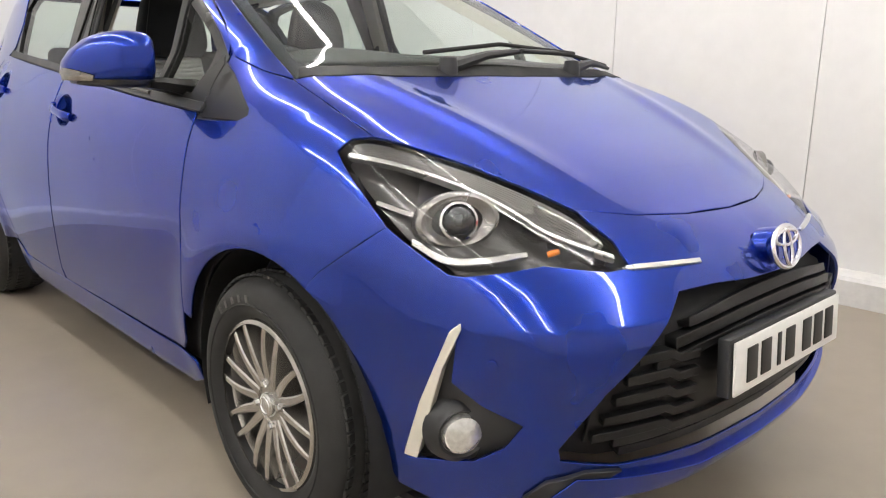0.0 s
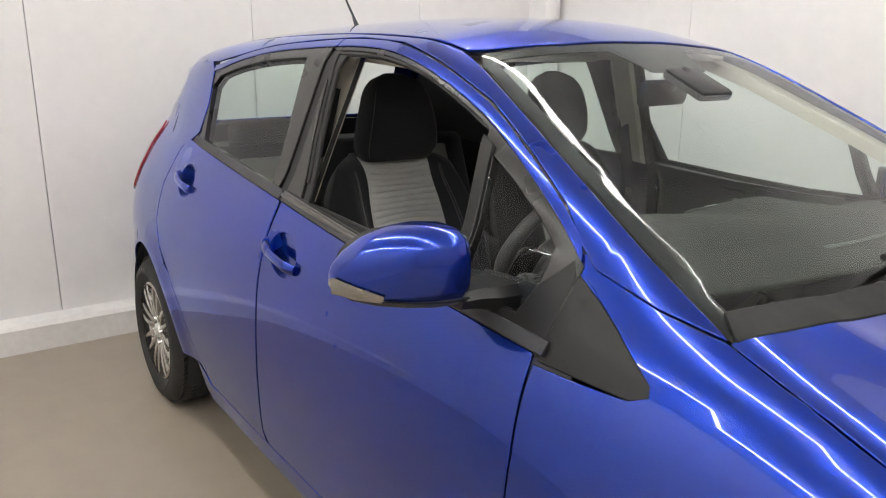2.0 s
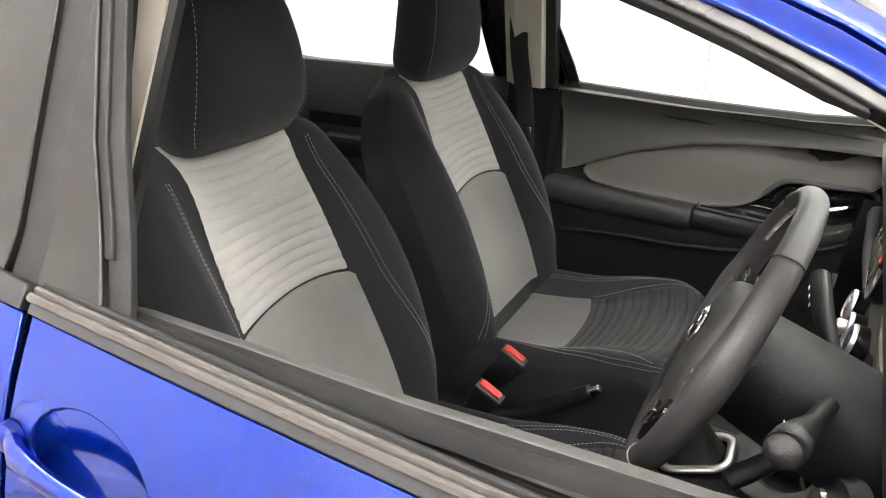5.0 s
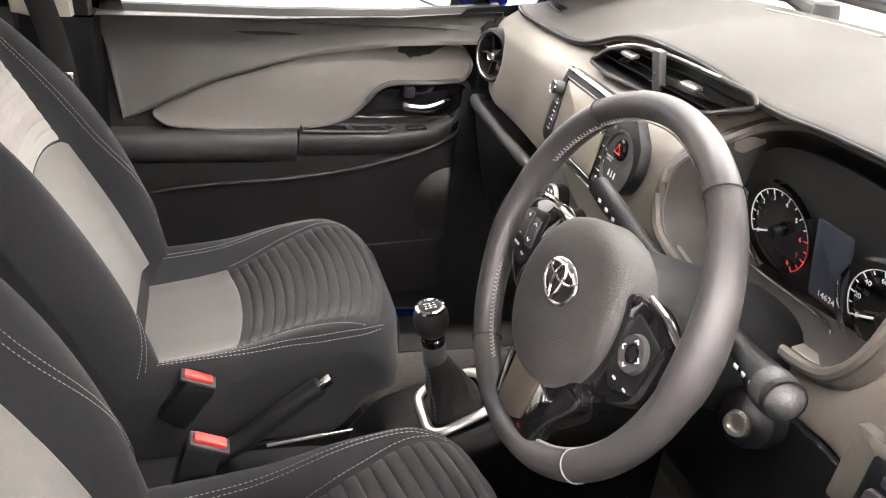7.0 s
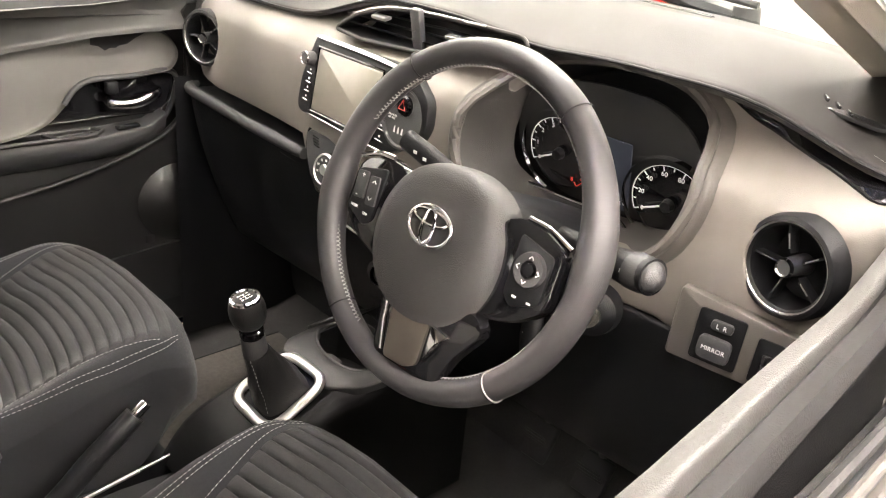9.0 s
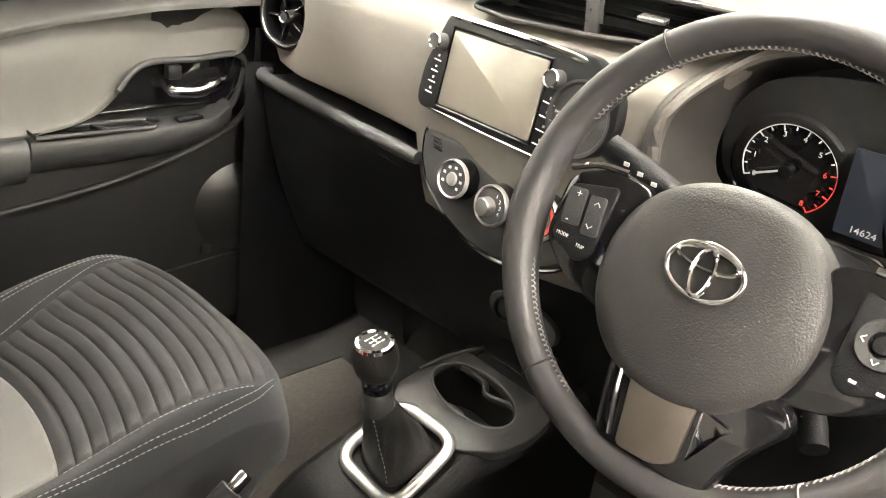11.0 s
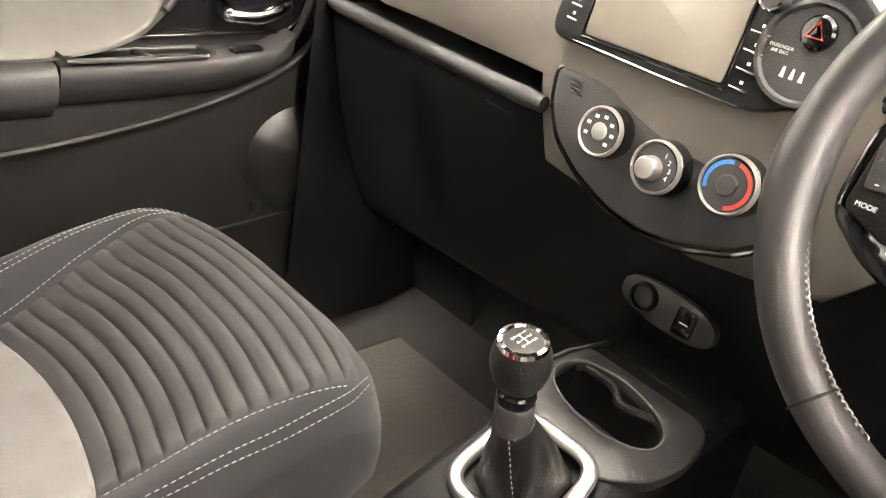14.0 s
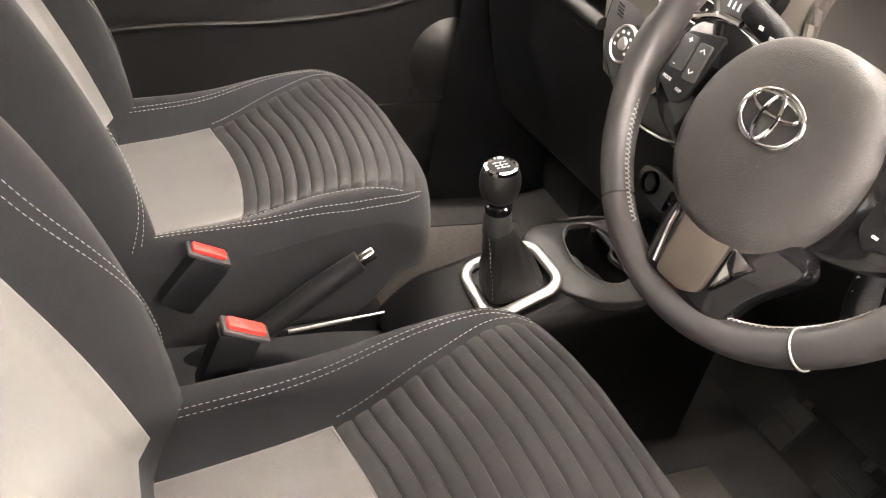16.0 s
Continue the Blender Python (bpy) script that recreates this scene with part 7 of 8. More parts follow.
def climate():
    Y, Z = 0.062, 0.855
    m = pose(-0.576, Y - 0.011, Z + 0.008, 0, 9, 0) @ FRONT
    q = lambda pts: [(-(y - Y), z - Z) for y, z in pts]
    out = q([(0.224, 0.905), (0.217, 0.866), (0.195, 0.832), (0.155, 0.806), (0.105, 0.787), (0.06, 0.781), (0.015, 0.786), (-0.035, 0.804), (-0.07, 0.833), (-0.088, 0.870), (-0.092, 0.905), (0.06, 0.912)])
    cp = part("climate_panel", slab(rounded(out, 0.012), 0.022, 0.006, m), TRIMDARK, dash, "charcoal climate panel with three dials")
    part("panel_edge", tube([tuple(m @ Vector((x, y, 0.012))) for x, y in rounded([(1.035 * a, 1.05 * b - 0.0015) for a, b in out], 0.012)][0:48], 0.0030, 6, False), GLOSS, cp)
    for k in range(4):
        part("sensor_slot", blk(0.016, 0.0018, 0.001, 0.0003, m @ pose(-0.132 + 0.002 * k, 0.043 - 0.0045 * k, 0.0225, 0, 0, -6)), GLOSS, cp)
    for i, (y, z) in enumerate(((0.131, 0.858), (0.058, 0.848), (-0.016, 0.861))):
        c = m @ pose(-(y - Y), z - Z + 0.003, 0.020) @ Matrix.Scale((1.03, 1.06, 1.12)[i], 4)
        dl = part("dial", moved(lathe([(0, 0.024), (0.020, 0.024), (0.0225, 0.0235), (0.0262, 0.020), (0.0275, 0.0), (0.031, -0.003)], 44), c), GLOSS, cp, "round rotary dial with chrome ring")
        c = c @ pose(0, 0, 0.008)
        part("dial_ring", moved(lathe([(0.0222, 0.0155), (0.0238, 0.0185), (0.0256, 0.0155), (0.0258, 0.0120)], 44), c), RINGSILVER, dl)
        part("dial_plate", moved(lathe([(0, 0.0166), (0.0218, 0.0164)], 36), c), TRIMDARK, dl)
        if i == 1:
            part("grip", moved(lathe([(0, 0.030), (0.0095, 0.0295), (0.0115, 0.027), (0.012, 0.016)], 28), c @ pose(-0.003, -0.002, 0)), SATIN, dl, "raised satin grip")
            for k in range(4):
                a = radians(62 - 28 * k)
                writing("figure", str(k + 1), 0.0068, c @ pose(0.0155 * math.cos(a), 0.0155 * math.sin(a), 0.0172), WHITEINK, dl)
        else:
            part("dial_button", moved(lathe([(0, 0.0195), (0.0078, 0.019), (0.0092, 0.0165)], 28), c), SATIN if i == 0 else TRIMDARK, dl)
        if i == 0:
            for k in range(7):
                a = radians(200 - 40 * k)
                part("mode_mark", blk(0.0045, 0.0035, 0.0005, 0.0001, c @ pose(0.0155 * math.cos(a), 0.0155 * math.sin(a), 0.0170)), WHITEINK, dl)
        if i == 2:
            part("cold_scale", moved(lathe([(0.0172, 0.0169), (0.0206, 0.0169)], 24, None, radians(95), radians(205)), c), BLUEINK, dl)
            part("warm_scale", moved(lathe([(0.0172, 0.0169), (0.0206, 0.0169)], 24, None, radians(-75), radians(80)), c), REDINK, dl)


climate()

# passenger shelf: dark slot with a grey lip, then the black lower dash
lip = curve_through([(-0.545, 0.672, 0.884), (-0.572, 0.650, 0.878), (-0.578, 0.55, 0.874), (-0.585, 0.40, 0.871), (-0.585, 0.222, 0.867)], 30)
part("shelf_lip", tube(lip, [0.010] + [0.0115] * 28 + [0.010], 10), TRIMDARK, dash, "charcoal shelf lip")
part("shelf_floor", skin([[(x + 0.0, y, z) for y, z in ((0.66, 0.876), (0.45, 0.871), (0.215, 0.864))] for x in (-0.575, -0.50, -0.44)]), TRIMBLACK, dash)
part("shelf_back", skin([[(-0.455, y, z) for y in (0.66, 0.215)] for z in (0.84, 0.92)]), TRIMBLACK, dash)


def low_place(uv):
    y, z = uv[:, 0], uv[:, 1]
    return np.stack([-0.565 + 0.45 * (0.855 - z) ** 1.0 * 0.35 + 0.55 * (0.855 - z) ** 2, y, z], 1)


sheet("lower_dash", [(0.66, 0.862), (0.215, 0.845), (0.10, 0.80), (-0.12, 0.82), (-0.18, 0.86), (-0.66, 0.862), (-0.66, 0.62), (-0.45, 0.58), (0.66, 0.52)], low_place, TRIMBLACK, dash, "black lower dash", step=0.03, flip=True)
part("glovebox_slit", tube([(-0.560, 0.33, 0.835), (-0.558, 0.26, 0.828)], 0.0022, 6), TRIMDARK, dash)
part("kick_panel", skin([[(x, s * 0.66, z) for x in (-0.60, -0.3, -0.05)] for s, z in ((1, 0.28), (1, 0.9))]), TRIMBLACK, car, "black kick panel")
part("kick_panel", skin([[(x, s * 0.66, z) for x in (-0.55, -0.3, -0.05)] for s, z in ((-1, 0.28), (-1, 0.9))]), TRIMBLACK, car, "black kick panel")

# driver switch panel, mirror switch
# hood colour here is the dash face's taupe with its shade mixed in
sp = part("switch_board", slab(rounded([(-0.055, -0.040), (0.095, -0.040), (0.10, 0.030), (-0.055, 0.045)], 0.006), 0.014, 0.003, pose(-0.570, -0.548, 0.890, 0, 2, 8) @ FRONT), HOOD, dash, "taupe switch board in a shaded tone")
SPM = pose(-0.585, -0.548, 0.890, 0, 2, 8) @ FRONT
ms = part("mirror_switch", slab(rounded([(-0.026, -0.030), (0.026, -0.030), (0.026, 0.032), (-0.026, 0.032)], 0.005), 0.002, 0.0008, SPM @ pose(0, 0, 0.001)), TRIMBLACK, sp, "black mirror switch")
part("rocker", slab(rounded([(-0.012, -0.006), (0.012, -0.006), (0.012, 0.006), (-0.012, 0.006)], 0.005), 0.005, 0.002, SPM @ pose(0.002, 0.018, 0.003)), TRIMDARK, ms)
part("joypad", slab(rounded([(-0.018, -0.014), (0.018, -0.014), (0.018, 0.014), (-0.018, 0.014)], 0.008), 0.006, 0.002, SPM @ pose(0, -0.010, 0.003)), TRIMDARK, ms)
writing("switch_word", "MIRROR", 0.0072, SPM @ pose(0, -0.010, 0.0095), WHITEINK, ms)
writing("switch_word", "L  R", 0.0072, SPM @ pose(0.002, 0.018, 0.0085), WHITEINK, ms)
part("level_switch", slab(rounded([(-0.018, -0.026), (0.018, -0.026), (0.018, 0.026), (-0.018, 0.026)], 0.004), 0.003, 0.001, SPM @ pose(0.058, -0.004, 0.001)), TRIMBLACK, sp, "black lamp level switch")
part("thumbwheel", blk(0.012, 0.024, 0.008, 0.003, SPM @ pose(0.054, -0.004, 0.004)), GLOSS, sp)


# ---- steering ----
SC, SN, SU = Vector((-0.7855, -0.313, 0.985)), Vector((-0.949, 0, 0.315)), Vector((0.315, 0, 0.949))
SM = Matrix(((0, SU.x, SN.x, SC.x), (-1, SU.y, SN.y, SC.y), (0, SU.z, SN.z, SC.z), (0, 0, 0, 1)))


SP = SM @ pose(0, -0.008, -0.012)


def steering_wheel():
    R = 0.1790
    a = np.linspace(0, 2 * math.pi, 96, endpoint=False)
    rad = 0.0150 + 0.0022 * np.exp(-(((np.mod(a, math.pi) - 0.15) / 0.25) ** 2)) + 0.001 * np.cos(2 * a)
    sw = part("steering_wheel", moved(tube([(R * math.cos(t), R * math.sin(t), 0) for t in a], rad, 18, True, flat=1.12), SM), LEATHER, car, "black leather steering wheel with gloss spokes")
    # seams: bound joints and stitches on the inner side
    for t in (54, 127, 234, 314):
        t = radians(t)
        part("seam", moved(tube([((R + 0.0158 * math.cos(b)) * math.cos(t), (R + 0.0158 * math.cos(b)) * math.sin(t), 0.0176 * math.sin(b)) for b in np.linspace(0, 2 * math.pi, 24, endpoint=False)], 0.0009, 6, True), SM), RUBBER, sw)
    runs = []
    for a0, a1 in ((26, 154), (198, 244), (290, 346)):
        for t in np.arange(a0, a1, 1.7):
            r0 = R - 0.0158
            for s in (-1, 1):
                u, v = radians(t), radians(t + 1.1 * s)
                runs.append(tube([(r0 * math.cos(u), r0 * math.sin(u), 0.0005), ((r0 - 0.0002) * math.cos((u + v) / 2), (r0 - 0.0002) * math.sin((u + v) / 2), 0.003), ((r0 + 0.0010) * math.cos(v), (r0 + 0.0010) * math.sin(v), 0.0056)], 0.00055, 4))
    tagged(part("rim_stitching", moved(join(*runs), SM), STITCH, sw, "pale cross stitching"), kind="stuff")
    # airbag boss
    rows = []
    for s, h in ((1.0, -0.030), (1.0, -0.002), (0.975, 0.008), (0.92, 0.0145), (0.80, 0.0185), (0.60, 0.0205), (0.35, 0.0215), (0.02, 0.022)):
        ring = []
        for t in np.linspace(0, 2 * math.pi, 48, endpoint=False):
            c, q = math.cos(t), math.sin(t)
            w = 0.090 * math.copysign(abs(c) ** 0.92, c)
            hgt = (0.089 if q > 0 else 0.087) * math.copysign(abs(q) ** 0.92, q)
            w *= 1 - 0.05 * max(0, -q)
            ring.append((w * s, hgt * s - 0.030, h))
        rows.append(ring)
    hub = part("airbag_cover", moved(skin(rows, False, True), SM), LEATHER2, sw, "charcoal airbag cover", angle=60)
    emblem("wheel_badge", SM @ pose(0, -0.009, 0.0235), 0.060, hub, "chrome oval badge")
    for s in (-1, 1):
        arm = rounded([(0.070, 0.040), (0.112, 0.046), (0.150, 0.030), (0.152, -0.030), (0.120, -0.055), (0.070, -0.070)], 0.014)
        sp_ = part("spoke", slab([(s * x, y) for x, y in arm], 0.018, 0.005, SM @ pose(0, -0.008, -0.014)), GLOSS, sw, "gloss black spoke")
        part("spoke_trim", moved(tube(curve_through([(s * 0.098, 0.046, 0.014), (s * 0.125, 0.044, 0.015), (s * 0.152, 0.034, 0.012)], 12), 0.0032, 8), SP), CHROME, sp_)
        pad = part("key_pad", slab(rounded([(s * 0.098, 0.032), (s * 0.142, 0.022), (s * 0.144, -0.026), (s * 0.112, -0.040), (s * 0.100, -0.030)], 0.006), 0.005, 0.002, SM @ pose(0, -0.008, 0.002)), TRIMBLACK, sp_, "black key pad")
        if s > 0:
            part("cursor_ring", moved(lathe([(0.009, 0.004), (0.0165, 0.005), (0.018, 0.0)], 32), SP @ pose(0.122, 0.002, 0.019)), TRIMDARK, pad)
            part("cursor_key", moved(lathe([(0, 0.005), (0.006, 0.0045), (0.007, 0.0)], 20), SP @ pose(0.122, 0.002, 0.019)), TRIMBLACK, pad)
            for k in range(4):
                t = math.pi / 2 * k
                part("arrow", moved(tube([(-0.0025, -0.002, 0), (0, 0.001, 0), (0.0025, -0.002, 0)], 0.0006, 5), SP @ pose(0.122 + 0.0128 * math.cos(t), 0.002 + 0.0128 * math.sin(t), 0.0243) @ Matrix.Rotation(t - math.pi / 2, 4, "Z")), WHITEINK, pad)
            for x in (0.115, 0.133):
                part("key_mark", blk(0.005, 0.0022, 0.0006, 0.0002, SP @ pose(x, -0.028, 0.0195)), WHITEINK, pad)
        else:
            for x, y, w, h in ((-0.131, 0.004, 0.018, 0.032), (-0.110, 0.002, 0.016, 0.034)):
                part("rocker_key", slab(rounded([(-w / 2, -h / 2), (w / 2, -h / 2), (w / 2, h / 2), (-w / 2, h / 2)], 0.003), 0.003, 0.001, SP @ pose(x, y, 0.0185, 0, 0, 6)), TRIMDARK, pad)
            writing("key_word", "+", 0.010, SP @ pose(-0.130, 0.015, 0.0220), WHITEINK, pad)
            writing("key_word", "-", 0.010, SP @ pose(-0.132, -0.008, 0.0220), WHITEINK, pad)
            writing("key_word", "MODE", 0.0044, SP @ pose(-0.132, -0.022, 0.0196), WHITEINK, pad)
            writing("key_word", "TRIP", 0.0044, SP @ pose(-0.112, -0.026, 0.0196), WHITEINK, pad)
            for y, r in ((0.013, 0), (-0.008, 180)):
                part("arrow", moved(tube([(-0.003, -0.002, 0), (0, 0.001, 0), (0.003, -0.002, 0)], 0.0006, 5), SP @ pose(-0.110, y, 0.0218, 0, 0, r)), WHITEINK, pad)
    low = rounded([(-0.050, -0.080), (0.085, -0.070), (0.100, -0.085), (0.072, -0.128), (0.062, -0.166), (-0.034, -0.166), (-0.044, -0.120)], 0.012)
    ls = part("lower_spoke", slab(low, 0.016, 0.005, SM @ pose(0, 0, -0.006)), GLOSS, sw, "gloss black lower spoke")
    part("spoke_plate", slab(rounded([(-0.024, -0.094), (0.034, -0.098), (0.036, -0.150), (0.020, -0.160), (-0.012, -0.162)], 0.006), 0.004, 0.0015, SM @ pose(0, 0, 0.010)), BRONZE, ls, "dark bronze spoke plate")
    part("plate_edge", moved(tube([(-0.033, -0.098, 0.011), (-0.028, -0.125, 0.012), (-0.020, -0.158, 0.010)], 0.0024, 8), SM), CHROME, ls)
    part("plate_wedge", slab(rounded([(0.038, -0.102), (0.064, -0.106), (0.050, -0.122), (0.042, -0.145)], 0.004), 0.005, 0.0015, SM @ pose(0, 0, 0.0095)), CHROME, ls, "chrome wedge")
    part("rim_tab", moved(tube([((R + 0.0158 * math.cos(b)) * 0.700, -(R + 0.0158 * math.cos(b)) * 0.714, 0.0178 * math.sin(b)) for b in np.linspace(0, 2 * math.pi, 24, endpoint=False)], 0.0008, 6, True), SM), STITCH, sw)
    return sw


LEATHER2 = material("charcoal_airbag_skin", (0.038, 0.037, 0.036), rough=0.5, vary=0.08, bump=0.35, bump_scale=650)
BRONZE = material("bronze_grey_metal", (0.16, 0.14, 0.12), rough=0.3, metal=0.7, vary=0.08)
steering_wheel()
# column, stalks, ignition
col = part("column_shroud", moved(skin([[(w * math.copysign(abs(math.cos(t)) ** 0.7, math.cos(t)), h * math.copysign(abs(math.sin(t)) ** 0.7, math.sin(t)) + dy, z) for t in np.linspace(0, 2 * math.pi, 28, endpoint=False)] for w, h, dy, z in ((0.055, 0.050, -0.015, -0.012), (0.066, 0.062, -0.020, -0.045), (0.070, 0.066, -0.022, -0.12), (0.075, 0.070, -0.025, -0.24))], False, True), SM), TRIMBLACK, car, "black steering column shroud")
ig = part("ignition", moved(lathe([(0, 0.014), (0.008, 0.014), (0.0085, 0.018), (0.0125, 0.018), (0.0145, 0.012), (0.020, 0.008), (0.028, 0.004), (0.034, -0.02)], 32), pose(-0.628, -0.415, 0.874, 0, -90, 0) @ pose(0, 0, 0, 25, 12, 0)), TRIMBLACK, col, "round ignition lock")
part("lock_face", moved(lathe([(0, 0.0145), (0.0072, 0.0145), (0.0080, 0.0185), (0.0122, 0.0185), (0.0140, 0.0125)], 28), pose(-0.6330, -0.415, 0.874, 0, -90, 0) @ pose(0, 0, 0, 25, 12, 0)), ALLOY, ig)
part("lock_slot", blk(0.003, 0.002, 0.010, 0.0005, pose(-0.6445, -0.412, 0.880)), INK, ig)


def stalk(pts, radii, label):
    st = part("stalk", tube(curve_through(pts, 16), np.interp(np.linspace(0, 1, 16), np.linspace(0, 1, len(radii)), radii), 18), TRIMBLACK, col, label)
    d = Vector(pts[-1]) - Vector(pts[-2])
    for k in range(3):
        c = Vector(pts[-1]) - d.normalized() * (0.030 + 0.016 * k)
        part("stalk_mark", blk(0.0012, 0.006, 0.004, 0.0003, Matrix.Translation(c + Vector((-radii[-2] - 0.0005, 0, 0.002)))), WHITEINK, st)
    return st


r_st = stalk([(-0.66, -0.375, 0.965), (-0.675, -0.43, 0.970), (-0.69, -0.475, 0.976), (-0.70, -0.512, 0.982)], [0.010, 0.012, 0.018, 0.019], "black wiper stalk")
part("stalk_end", moved(lathe([(0, 0.014), (0.010, 0.012), (0.017, 0.004), (0.0195, -0.006), (0.0195, -0.022)], 24), Matrix.Translation((-0.699, -0.508, 0.981)) @ Vector((-0.25, -0.95, 0.15)).to_track_quat("Z", "Y").to_matrix().to_4x4()), TRIMDARK, r_st)
l_st = stalk([(-0.66, -0.25, 0.965), (-0.675, -0.21, 0.985), (-0.685, -0.175, 1.000), (-0.69, -0.140, 1.012)], [0.010, 0.012, 0.014, 0.013], "black lamp stalk")
stalk([(-0.66, -0.36, 0.90), (-0.70, -0.385, 0.875), (-0.72, -0.40, 0.862), (-0.735, -0.412, 0.852)], [0.010, 0.012, 0.013, 0.011], "black cruise stalk")

# pedals and mats
for y, w in ((-0.20, 0.055), (-0.32, 0.060), (-0.46, 0.045)):
    pd = part("pedal", blk(0.02, w, 0.075, 0.006, pose(-0.33, y, 0.40, 0, 30, 0)), RUBBER, car, "black ribbed pedal")
    for k in range(5):
        part("pedal_rib", blk(0.006, w * 0.85, 0.004, 0.001, pose(-0.344 - 0.0065 * (k - 2) * 0.9, y, 0.406 + 0.0115 * (k - 2), 0, 30, 0)), RUBBER, pd)
    part("pedal_arm", tube([(-0.32, y, 0.42), (-0.22, y, 0.58), (-0.18, y, 0.75)], 0.008, 8), DARKSTEEL, pd)
for y in (-0.36, 0.36):
    mt = thing("floor_mat", "charcoal carpet floor mat lying on the car floor", "mat", (-0.62, y, 0.262), "car floor mats")
    part("mat_carpet", slab(rounded([(-0.32, -0.21), (0.30, -0.20), (0.30, 0.20), (-0.32, 0.21)], 0.06), 0.010, 0.004), MAT, mt)
    part("binding", tube([(x, yy, 0.007) for x, yy in rounded([(-0.322, -0.212), (0.302, -0.202), (0.302, 0.202), (-0.322, 0.212)], 0.06)], 0.005, 6, True), RUBBER, mt)

# ---- console ----
CON = lambda x: 0.604 + 0.36 * (x + 0.70) * (x < -0.70) + 0.06 * (x + 0.70) * (x >= -0.70)
rows = []
for x in np.linspace(-0.44, -0.93, 24):
    z = CON(x)
    w = 0.088 - 0.010 * abs(math.sin((x + 0.44) * 6))
    drop = 0.05 * max(0, (-0.86 - x) / 0.07) ** 2
    pit = 0.085 if -0.70 < x < -0.56 else 0.0
    rows.append([(x, -w - 0.022, 0.30), (x, -w - 0.012, z - 0.035 - drop), (x, -w, z - 0.006 - drop), (x, -w + 0.012, z - drop), (x, -w + 0.013, z - drop - pit), (x, 0, z - drop - pit), (x, w - 0.013, z - drop - pit), (x, w - 0.012, z - drop), (x, w, z - 0.006 - drop), (x, w + 0.012, z - 0.035 - drop), (x, w + 0.022, 0.30)])
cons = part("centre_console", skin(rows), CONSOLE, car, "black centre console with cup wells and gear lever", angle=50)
# plate with its raised band round the twin cup opening
def twin(t, k=1.0):
    """Outline of the two overlapping cup circles, round their middle."""
    c, q = math.cos(t), math.sin(t)
    return (-0.638 + k * 0.047 * math.copysign(abs(c) ** 0.9, c) + 0.010 * q * k, 0.004 + k * 0.073 * q)


cup_plate = rounded([(-0.578, -0.088), (-0.575, 0.086), (-0.62, 0.098), (-0.70, 0.086), (-0.728, 0.062), (-0.728, -0.056), (-0.700, -0.086), (-0.64, -0.096)], 0.02)
RING = np.linspace(0, 2 * math.pi, 40, endpoint=False)
sheet("cup_plate", [(x, y) for x, y in cup_plate], lambda uv: np.stack([uv[:, 0], uv[:, 1], np.array([CON(x) for x in uv[:, 0]]) + 0.005], 1), CUPPLATE, cons, "charcoal cup holder plate", holes=[[twin(t) for t in RING]], step=0.014, thick=0.01, relief=lambda uv: -0.010 * smooth01((np.abs(uv[:, 1]) - 0.070) / 0.028))
well = [[(*twin(t, k), z) for t in RING] for z, k in ((0.611, 1.0), (0.60, 0.97), (0.545, 0.90), (0.54, 0.0))]
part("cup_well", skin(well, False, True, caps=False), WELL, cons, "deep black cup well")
part("well_rim", tube(well[0], 0.0020, 6, True), TRIMDARK, cons)
part("well_divider", tube(curve_through([(-0.600, 0.060, 0.607), (-0.598, 0.020, 0.604), (-0.612, 0.000, 0.600), (-0.608, -0.04, 0.605), (-0.622, -0.066, 0.608)], 18), 0.005, 8), TRIMBLACK, cons, "black cup grip")
part("cup_tongue", slb(rounded([(-0.016, -0.020), (0.012, -0.016), (0.014, 0.014), (-0.016, 0.020)], 0.008), 0.006, 0.002, pose(-0.668, 0.012, 0.588, 0, 20, 0)), TRIMDARK, cons)
part("plate_crease", tube([(-0.545, 0.072, 0.616), (-0.60, 0.090, 0.611), (-0.655, 0.094, 0.606)], 0.003, 8), CUPPLATE, cons)
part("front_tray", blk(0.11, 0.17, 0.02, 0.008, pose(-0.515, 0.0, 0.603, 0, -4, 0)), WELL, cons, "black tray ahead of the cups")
part("tray_edge", tube([(-1.060, 0.064, 0.471), (-0.985, 0.066, 0.478), (-0.875, 0.070, 0.486)], 0.0030, 8), SATIN, cons, "bright edge of the console tray")
part("tray_wall", blk(0.24, 0.006, 0.05, 0.002, pose(-0.97, 0.068, 0.456, 0, -4, 0)), TRIMBLACK, cons)
# gate ring and lever
GM = pose(-0.775, -0.003, 0.582, 0, -24, 0)
gate = rounded([(0.056, -0.050), (0.054, 0.050), (-0.054, 0.054), (-0.056, -0.054)], 0.030, 6)
part("gate_ring", moved(tube([(x, y, 0.004) for x, y in gate], 0.0085, 12, True, flat=0.75), GM), SATIN, cons, "satin silver gate ring")
part("gate_lip", moved(skin([[(x * k, y * k, h) for x, y in gate] for k, h in ((0.90, 0.004), (0.84, -0.004), (0.78, -0.012), (0.0, -0.013))], False, True, caps=False), GM), GLOSS, cons, "black gate frame")
gear = part("gear_lever", moved(tube([(0, 0, 0), (-0.002, 0.001, 0.05), (-0.003, 0.002, 0.105)], [0.012, 0.010, 0.010], 12), GM), TRIMBLACK, car, "black gear lever with leather gaiter")
rows = []
